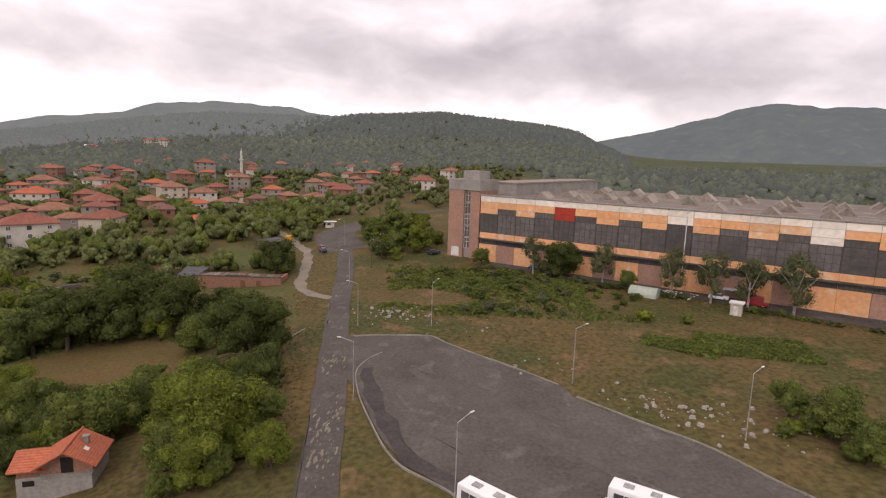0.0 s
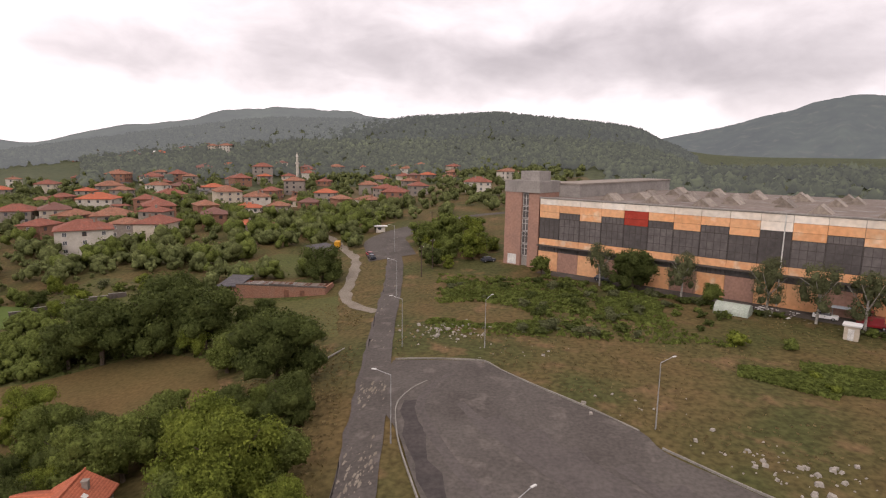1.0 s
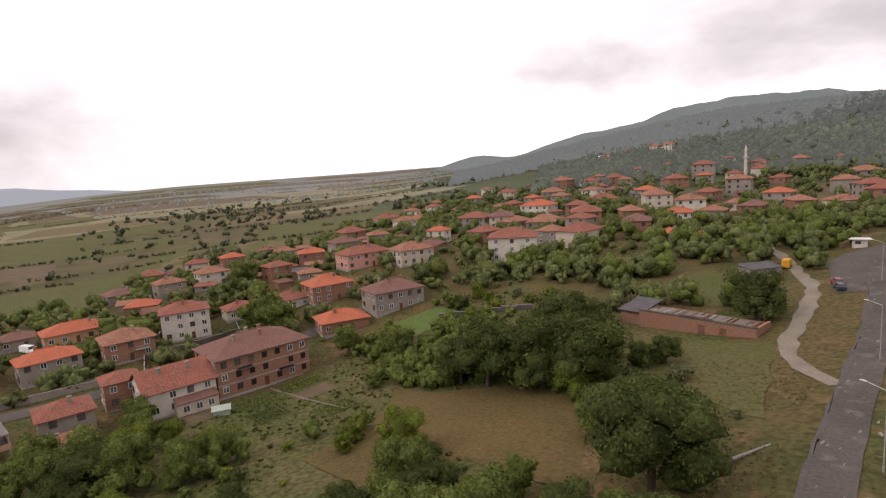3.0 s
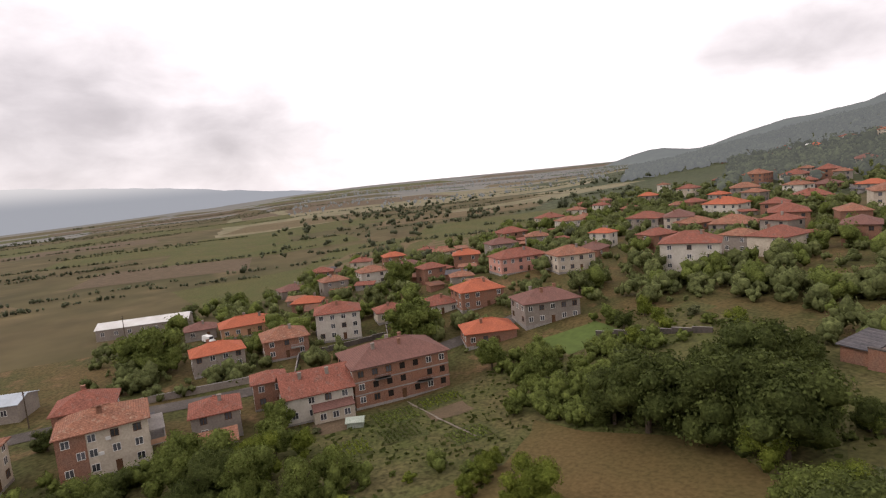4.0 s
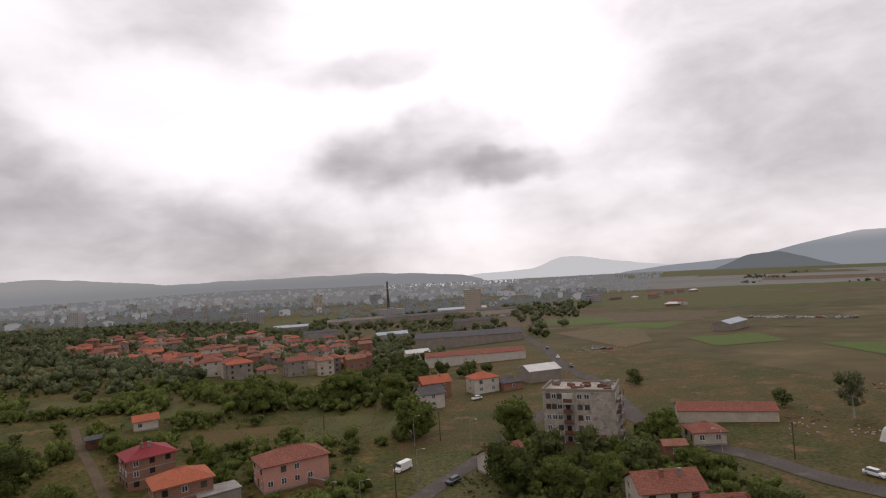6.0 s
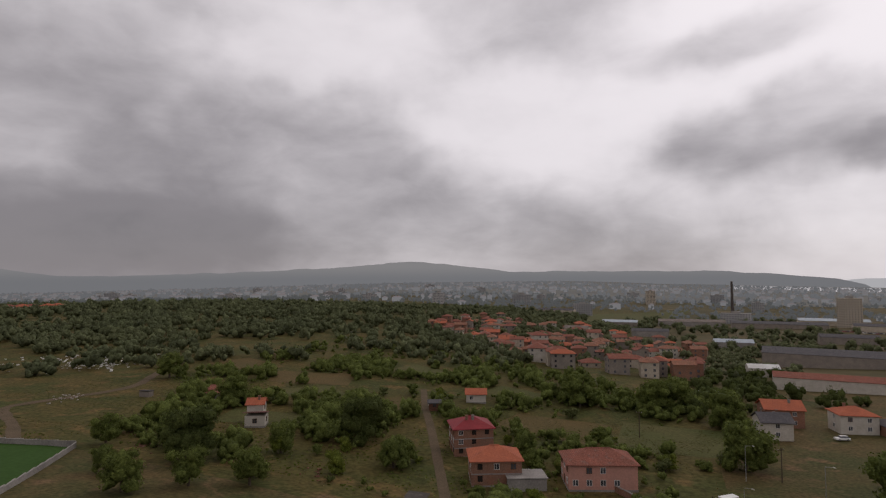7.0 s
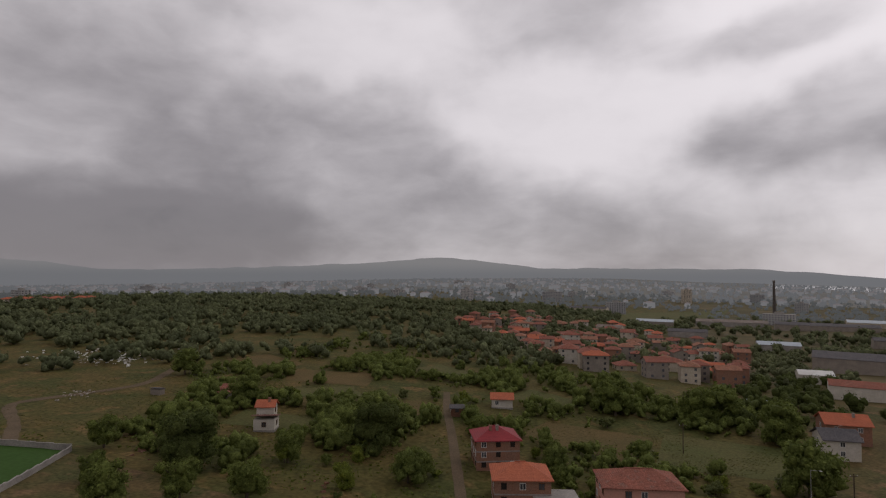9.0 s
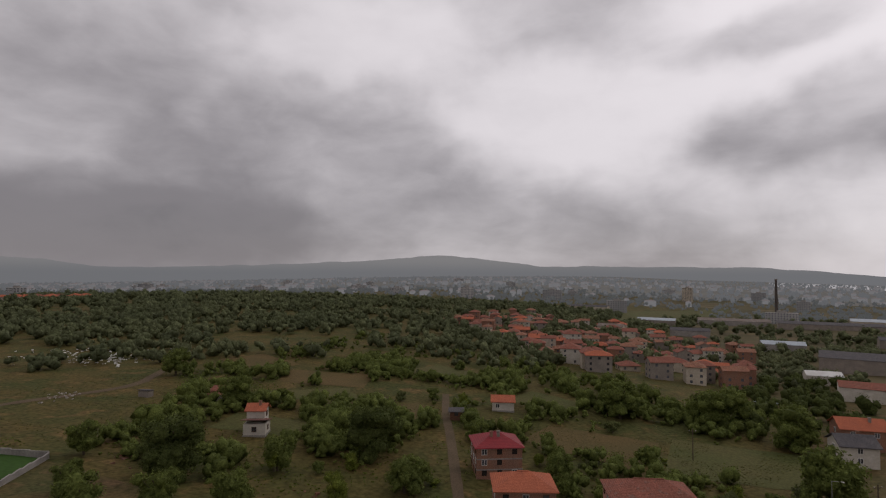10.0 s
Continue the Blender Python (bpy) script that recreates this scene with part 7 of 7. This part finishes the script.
woods("orchard_clumps", strewn([[(8, -64), (125, -62), (130, -140), (0, -140)], [(-35, -140), (130, -140), (150, -230), (-40, -220)]], 150, -0.2), M["leaf_mid"], "big dark shrubs and walnut clumps in the orchards", (2.0, 4.2), 9, 240, 0.06)
woods("orchard_scrub", strewn([[(-55, -215), (170, -300), (160, -58), (-40, -60)]], 1400, -0.3), M["leaf_mid"], "mid-green scrub among the orchards", (0.6, 1.7), 3, 24, 0.14)
woods("lane_trees", strewn([[(-100, -330), (-45, -320), (-45, -165), (-105, -215)], [(-240, -330), (-190, -400), (-120, -300), (-110, -215)]], 110), M["leaf_dark"], "dark trees beside the valley road", (2.2, 4.4), 6, 100, 0.085)
woods("village_woods", polar(1150, -8, 50, 250, 560), M["leaf_hazed"], "green trees between the upper village houses", (2.4, 4.4), 4, 34, 0.13)
hedge = []
for k in range(40):
    a, r = radians(trng.uniform(50, 104)), 330 * 1.05 ** k
    t, n = a + trng.uniform(-0.3, 0.3), int(r * trng.uniform(0.1, 0.3))
    for q in range(n):
        if noise.noise((q * 0.2, k * 3.0, 0.0)) > -0.15:
            o = (q - n / 2) * 1.5
            hedge.append((-r * math.sin(a) + math.cos(t) * o + trng.gauss(0, 0.7), r * math.cos(a) + math.sin(t) * o + trng.gauss(0, 0.7)))
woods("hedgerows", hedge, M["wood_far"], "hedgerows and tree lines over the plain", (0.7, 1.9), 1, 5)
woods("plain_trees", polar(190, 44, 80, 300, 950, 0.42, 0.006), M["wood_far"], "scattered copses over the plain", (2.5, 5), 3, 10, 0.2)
# copses beyond 950 m glow slightly, as painted haze
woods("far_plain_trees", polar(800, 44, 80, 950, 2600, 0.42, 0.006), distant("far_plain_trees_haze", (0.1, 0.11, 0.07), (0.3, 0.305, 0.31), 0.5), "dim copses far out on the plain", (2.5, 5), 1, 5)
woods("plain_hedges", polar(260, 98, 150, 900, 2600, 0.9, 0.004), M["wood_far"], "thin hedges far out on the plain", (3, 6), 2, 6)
woods("orchard_woods", polar(2900, 180, 250, 240, 800, 0.42, 0.014), M["far_wood"], "dense orchard trees on the southern slope", (3.0, 5.8), 3, 26, 0.14)
woods("town_trees", polar(1300, 150, 250, 330, 850, 0.25, 0.006), M["far_wood"], "green trees among the houses of the town", (3.5, 6.5), 4, 26, 0.14)
woods("quarter_trees", strewn([[(175, -430), (-60, -265), (-75, -480), (150, -600)], [(-60, -265), (-130, -310), (-160, -520), (-75, -480)]], 230), M["far_wood"], "green trees between the houses of the quarter", (2.0, 4.2), 4, 30, 0.13)
# the outer trees' haze is emission too
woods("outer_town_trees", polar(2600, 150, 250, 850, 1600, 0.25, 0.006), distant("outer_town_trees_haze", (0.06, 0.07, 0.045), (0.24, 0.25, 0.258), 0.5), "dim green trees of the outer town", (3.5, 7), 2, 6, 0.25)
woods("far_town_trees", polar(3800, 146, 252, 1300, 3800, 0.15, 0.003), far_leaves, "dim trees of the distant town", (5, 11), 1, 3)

def weeds(name, quads, count, mat, label, size, anywhere=False):
    """Low tufts of grass and weeds, upright sprays in one mesh."""
    v, f = [], []
    for quad in quads:
        for _ in range(count):
            x, y = inside(quad, trng.random(), trng.random())
            if noise.noise((x * 0.06, y * 0.06, 7.0)) < -0.12 or not (anywhere or free(x, y, -0.6)):
                continue
            z, a, s = height(x, y), trng.uniform(0, math.pi), trng.uniform(0.5, 1.3) * size
            dx, dy, lx, ly = math.cos(a) * s * 0.5, math.sin(a) * s * 0.5, trng.uniform(-0.3, 0.3) * s, trng.uniform(-0.3, 0.3) * s
            i = len(v)
            v += [(x - dx, y - dy, z - 0.05), (x + dx, y + dy, z - 0.05), (x + dx * 1.3 + lx, y + dy * 1.3 + ly, z + s * 0.6), (x - dx * 1.3 + lx, y - dy * 1.3 + ly, z + s * 0.6)]
            f.append((i, i + 1, i + 2, i + 3))
    tagged(new(name, mesh(name, v, f, mat)), label, "weeds", kind="stuff")


weeds("weeds", [[(-125, 62), (-60, 58), (-50, 150), (-130, 160)], [(-125, -95), (-60, -95), (-70, 50), (-125, 40)]], 2600, M["leaf_dark"], "green weeds and long grass in the gardens", 0.7)
weeds("meadow_grass", [[(13, -126), (-58, -126), (-60, -160), (10, -156)], [(-24, -118), (-60, -118), (-66, -150), (-28, -156)], [(100, -60), (185, -62), (185, -145), (130, -120)]], 2600, M["grass_blades"], "olive and tan grass tufts of rough plots", 0.24, True)
weeds("tall_weeds", [[(-12, 112), (40, 108), (50, 140), (-16, 160)], [(44, 92), (64, 88), (66, 98), (48, 102)]], 2200, M["leaf_mid"], "green nettles and weeds on the slope", 0.8)
weeds("brambles", [[(6, 128), (40, 116), (46, 134), (8, 152)], [(34, 90), (46, 88), (50, 97), (38, 100)], [(-14, 118), (8, 112), (10, 140), (-12, 156)]], 2600, M["leaf_mid"], "mid-green bramble mounds and nettles on the slope", 0.75)
weeds("orchard_weeds", [[(-15, -62), (125, -60), (130, -150), (-20, -150)], [(100, -45), (190, -60), (190, -160), (110, -140)]], 4200, M["leaf_mid"], "rank weeds under the orchard trees", 0.45)
weeds("dry_grass", [[(-18, 100), (70, 50), (100, 110), (-20, 150)], [(-60, -210), (150, -290), (140, -55), (-50, -60)], [(-34, 60), (-17, 60), (-30, 140), (-52, 140)]], 3500, M["straw"], "dry tan grass tufts over the slope", 0.3)

# distant roofs of the town
tv, tf = Form(), Form()
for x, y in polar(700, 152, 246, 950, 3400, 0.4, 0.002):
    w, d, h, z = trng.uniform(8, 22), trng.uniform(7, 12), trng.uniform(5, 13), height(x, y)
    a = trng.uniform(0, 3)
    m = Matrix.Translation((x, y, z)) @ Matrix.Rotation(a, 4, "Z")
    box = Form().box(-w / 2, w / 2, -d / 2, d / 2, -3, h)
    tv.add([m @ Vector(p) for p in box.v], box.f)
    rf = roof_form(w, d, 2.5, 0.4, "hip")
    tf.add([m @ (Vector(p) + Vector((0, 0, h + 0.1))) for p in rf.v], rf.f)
# town walls and roofs glow in their haze colour, though nothing there is lit
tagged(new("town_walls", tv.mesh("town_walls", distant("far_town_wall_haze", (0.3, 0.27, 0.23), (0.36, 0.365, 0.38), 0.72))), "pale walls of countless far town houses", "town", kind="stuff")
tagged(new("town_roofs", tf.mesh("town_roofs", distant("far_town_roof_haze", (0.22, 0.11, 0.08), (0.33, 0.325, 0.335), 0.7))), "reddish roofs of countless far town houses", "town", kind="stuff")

# ---- rubble and stones ----
rb = Form()
for spot, count, spread in (((33, 71), 55, 4), ((27, 74), 18, 4), ((40, 66), 30, 5), ((-9, 114), 110, 4), ((0, 105), 18, 5), ((17, 86), 14, 5), ((-42, -142), 70, 7), ((64, 127), 60, 5), ((150, -85), 40, 7)):
    for _ in range(count):
        x, y = spot[0] + trng.gauss(0, spread), spot[1] + trng.gauss(0, spread * 0.6)
        if not free(x, y, -1.0):
            continue
        s = 0.08 + 0.34 * trng.random() ** 2.5
        z = height(x, y)
        pts = [Vector((trng.uniform(-1, 1), trng.uniform(-1, 1), trng.uniform(-0.4, 0.8))) * s for _ in range(8)]
        bx = Form().box(-s, s, -s * 0.8, s * 0.8, -s * 0.3, s * 0.8, s * 0.25)
        turn = Matrix.Rotation(trng.uniform(0, 6), 3, "Z")
        rb.add([Vector((x, y, z)) + turn @ (Vector(p) + q * 0.25) for p, q in zip(bx.v, pts)], bx.f)
tagged(new("rubble", rb.mesh("rubble", M["stone"])), "pale broken stones strewn over dry grass", "rubble", kind="stuff")

# ---- crops in the garden beds ----
def crop_rows(x, y, turn, long, rows, gap, mat, label, size=0.35):
    """Rows of leafy vegetables, small sprays in one mesh."""
    v, f = [], []
    ca, sa = math.cos(radians(turn)), math.sin(radians(turn))
    for r in range(rows):
        for k in range(int(long / 0.3)):
            if trng.random() < 0.12:
                continue
            u, w = k * 0.3 + trng.uniform(-0.1, 0.1), r * gap + trng.gauss(0, 0.08)
            px, py = x + ca * u - sa * w, y + sa * u + ca * w
            z = height(px, py) + 0.08
            for _ in range(3):
                a, s, e = trng.uniform(0, math.tau), size * trng.uniform(0.6, 1.3), trng.uniform(0.1, 0.7)
                dx, dy = math.cos(a) * s, math.sin(a) * s
                i = len(v)
                v += [(px, py, z), (px + dx * 0.6 - dy * 0.4, py + dy * 0.6 + dx * 0.4, z + s * e * 1.2), (px + dx, py + dy, z + s * e), (px + dx * 0.6 + dy * 0.4, py + dy * 0.6 - dx * 0.4, z + s * e * 1.2)]
                f.append((i, i + 1, i + 2, i + 3))
    tagged(new("vegetable_rows", mesh("vegetable_rows", v, f, mat)), label, "vegetables", kind="stuff")


for x0, x1, y0, y1, crop in BEDS:
    if crop:
        crop_rows(x0 + 0.6, y0 + 0.5, 0, x1 - x0 - 1.0, int((y1 - y0) / 0.9), 0.9, M[crop], "rows of green vegetables in a garden bed", 0.4)

# ---- front of the factory ----
def along(s, out):
    """A place before the factory front: s metres along it, out metres before it."""
    return 10.8 + 0.824 * s - 0.566 * out, 164.5 - 0.566 * s - 0.824 * out


for k in range(92):
    s = 6 + k * 1.7 + trng.uniform(-0.4, 0.4)
    if noise.noise((s * 0.07, 3.0, 1.0)) > -0.25 and not 66 < s < 70:
        bush(*along(s, 7.6 + trng.gauss(0, 0.35)), trng.uniform(0.55, 0.95), trng.choice((0, 0, 1, 3)), "hedge before the factory")
car(*along(73.5, 2.6), FA, M["red_paint"], "dark red", True)
car(*along(20, 2.4), FA, M["dark_paint"], "dark")
car(*along(66, 2.4), FA + 4, M["white_paint"], "white")
cn = thing("lean_to_canopy", *along(70, 1.0), height(*along(70, 1.0)), FA, "small sheet canopy on posts, half red and half grey", "canopy")
for u, w in ((-3, -1.2), (3, -1.2), (-3, 1.2), (3, 1.2)):
    piece("post", Form().tube((u, w, -0.3), (u, w, 2.6), 0.07, 0.07, 6).mesh("post", M["steel"]), cn)
piece("roof_sheet", Form().box(-3.3, 0.5, -1.5, 1.5, 2.6, 2.7).mesh("roof_sheet", M["blue_sheet"]), cn, label="pale grey roof sheet")
piece("roof_sheet", Form().box(0.52, 3.3, -1.5, 1.5, 2.6, 2.7).mesh("roof_sheet", M["red_paint"]), cn, label="red roof sheet")
gl = thing("goal_frame", *along(116, 9.5), height(*along(116, 9.5)), FA, "small white tube football goal on dry grass", "goal")
piece("post", Form().tube((-1.5, 0, -0.2), (-1.5, 0, 2), 0.05, 0.05, 6).mesh("post", M["frame"]), gl)
piece("post", Form().tube((1.5, 0, -0.2), (1.5, 0, 2), 0.05, 0.05, 6).mesh("post", M["frame"]), gl)
piece("crossbar", Form().tube((-1.5, 0, 2), (1.5, 0, 2), 0.05, 0.05, 6).mesh("crossbar", M["frame"]), gl)


def litter(name, spots, mats, label, lo=0.2, hi=0.9):
    """Flat and boxy scraps strewn round given spots, one mesh."""
    fm = Form()
    for cx, cy, count, spread in spots:
        for _ in range(count):
            x, y = cx + trng.gauss(0, spread), cy + trng.gauss(0, spread)
            a, b, c = (trng.uniform(lo, hi) for _ in range(3))
            turn = Matrix.Translation((x, y, height(x, y))) @ Matrix.Rotation(trng.uniform(0, 6), 4, "Z") @ Matrix.Rotation(trng.uniform(-0.3, 0.3), 4, "X")
            bx = Form().box(-a, a, -b, b, -0.15, c * 0.7, a * 0.2)
            fm.add([turn @ Vector(p) for p in bx.v], bx.f)
    tagged(new(name, fm.mesh(name, mats)), label, "scrap", kind="stuff")


litter("scrap_heap", [(*along(58, 3.0), 26, 2.0), (*along(54, 3.2), 14, 1.6)], M["white_sheet"], "white and grey scrap heaped before the factory", 0.12, 0.42)
litter("yard_scrap", [(-176, -60, 26, 4), (-168, -66, 14, 3), (-181, -52, 16, 3), (-160, -76, 14, 5), (-192, -256, 40, 9), (-183, -262, 20, 5), (-218, -98, 22, 4), (-240, -92, 10, 8)], M["stone"], "pale scrap and sacks strewn on the pasture", 0.12, 0.45)
litter("dark_scrap", [(88, -62, 16, 4), (96, -72, 10, 3), (40, -68, 8, 3), (-164, -80, 18, 4), (-172, -64, 14, 4), (-216, -100, 26, 5), (-150, -96, 16, 5), (-166, -92, 18, 6), (-130, -15, 10, 4)], M["rust"], "rusty scrap and planks lying in grass", 0.15, 0.6)
litter("gravestones", [(240, -152, 110, 13), (216, -146, 40, 7)], M["white_sheet"], "pale gravestones crowded among shrubs", 0.2, 0.75)
litter("stone_heap", [(162, -92, 26, 4), (222, -142, 50, 10), (205, -150, 16, 6), (71, -150, 8, 2)], M["stone"], "pale stone heaps on the pasture", 0.15, 0.6)

WRECK = bevelled(Form().box(-2.0, 2.0, -0.8, 0.8, 0.25, 0.9).mesh("body", M["white_paint"]), 0.12)
WRECKS = [WRECK] + [bevelled(Form().box(-2.0, 2.0, -0.8, 0.8, 0.25, 0.9).mesh("body", M[m]), 0.12) for m in ("steel", "dark_paint", "red_paint", "blue_sheet", "white_sheet")]
WRECK_TOP = bevelled(Form().box(-1.5, 0.9, -0.7, 0.7, 0.88, 1.4, 0.22).mesh("cabin", M["pane"]), 0.05)
for x0, y0, x1, y1, rows, cols in ((-376, -352, -409, -280, 4, 15), (-210, -690, -262, -620, 4, 12), (-196, -250, -182, -266, 1, 4)):
    dx, dy = (x1 - x0) / cols, (y1 - y0) / cols
    for r in range(rows):
        for k in range(cols):
            if trng.random() < 0.2:
                continue
            x, y = x0 + dx * k - dy / 5 * r * 1.4 + trng.uniform(-0.8, 0.8), y0 + dy * k + dx / 5 * r * 1.4 + trng.uniform(-0.8, 0.8)
            o = thing("scrap_car", x, y, height(x, y), trng.uniform(-25, 25), "scrapped car standing in a yard on the plain", "car", "cars of the scrapyards")
            piece("body", trng.choice(WRECKS), o), piece("cabin", WRECK_TOP, o)
# houses far out by the plain's edge
for k, (x, y) in enumerate([(-525, -783), (-545, -760), (-500, -800), (-570, -800), (-440, -553), (-452, -560), (-600, -830), (-640, -860), (-730, -918), (-690, -900), (-1150, -848), (-1120, -870), (-647, -343), (-386, -144), (-478, 653), (-455, 668), (-430, 672), (-400, 690), (-367, 699), (-352, 705), (-500, 640), (-385, 720)]):
    w = 10 + 6 * ((k * 7) % 3)
    house(x, y, 30 * math.sin(k), w, 9, 1 + k % 2, WALLS[k % 6], ("white_sheet", "red_tile", "slate", "red_tile")[k % 4], detail=0, chimneys=0, group="far houses beyond the village")
hall("shed", -122.5, 47.6, 90, 8, 4.5, 2.0, "grey_wall", "old_tile", 1.0, "old stone shed with a sagging tile roof", doors=0, shape="mono")
hall("shed", -117, 6.5, 70, 9, 5, 1.8, "brick_wall", "old_tile", 1.2, "collapsing brick shed with broken roof tiles", doors=0)
hall("greenhouse_tent", -118.5, 73.5, 70, 3.2, 2.4, 1.2, "plastic", "plastic", 0.7, "small white plastic garden tunnel", doors=0)
hall("shed", -139, 33, 92, 6, 5, 2.6, "grey_wall", "slate", 0.5, "grey flat-roofed shed in a yard", doors=0, shape="mono")
hall("garage", -8.5, -86, 24, 9, 6.5, 2.8, "concrete", "concrete", 0.25, "flat-roofed bare concrete garage beside a new house", doors=1, shape="mono")
hall("shed", -56.9, -226, 10, 7, 4, 2.2, "grey_wall", "blue_sheet", 0.6, "low shed with a pale sheet roof among trees", doors=0, shape="mono")
hall("shed", 115.4, -117, 20, 8, 6, 2.4, "grey_wall", "old_tile", 1.5, "old garden shed with a weathered tile roof", doors=0)
hall("shed", 139.7, -106.3, 10, 4, 2.5, 2.0, "grey_wall", "slate", 0.4, "small grey hut beside a track", doors=0, shape="mono")
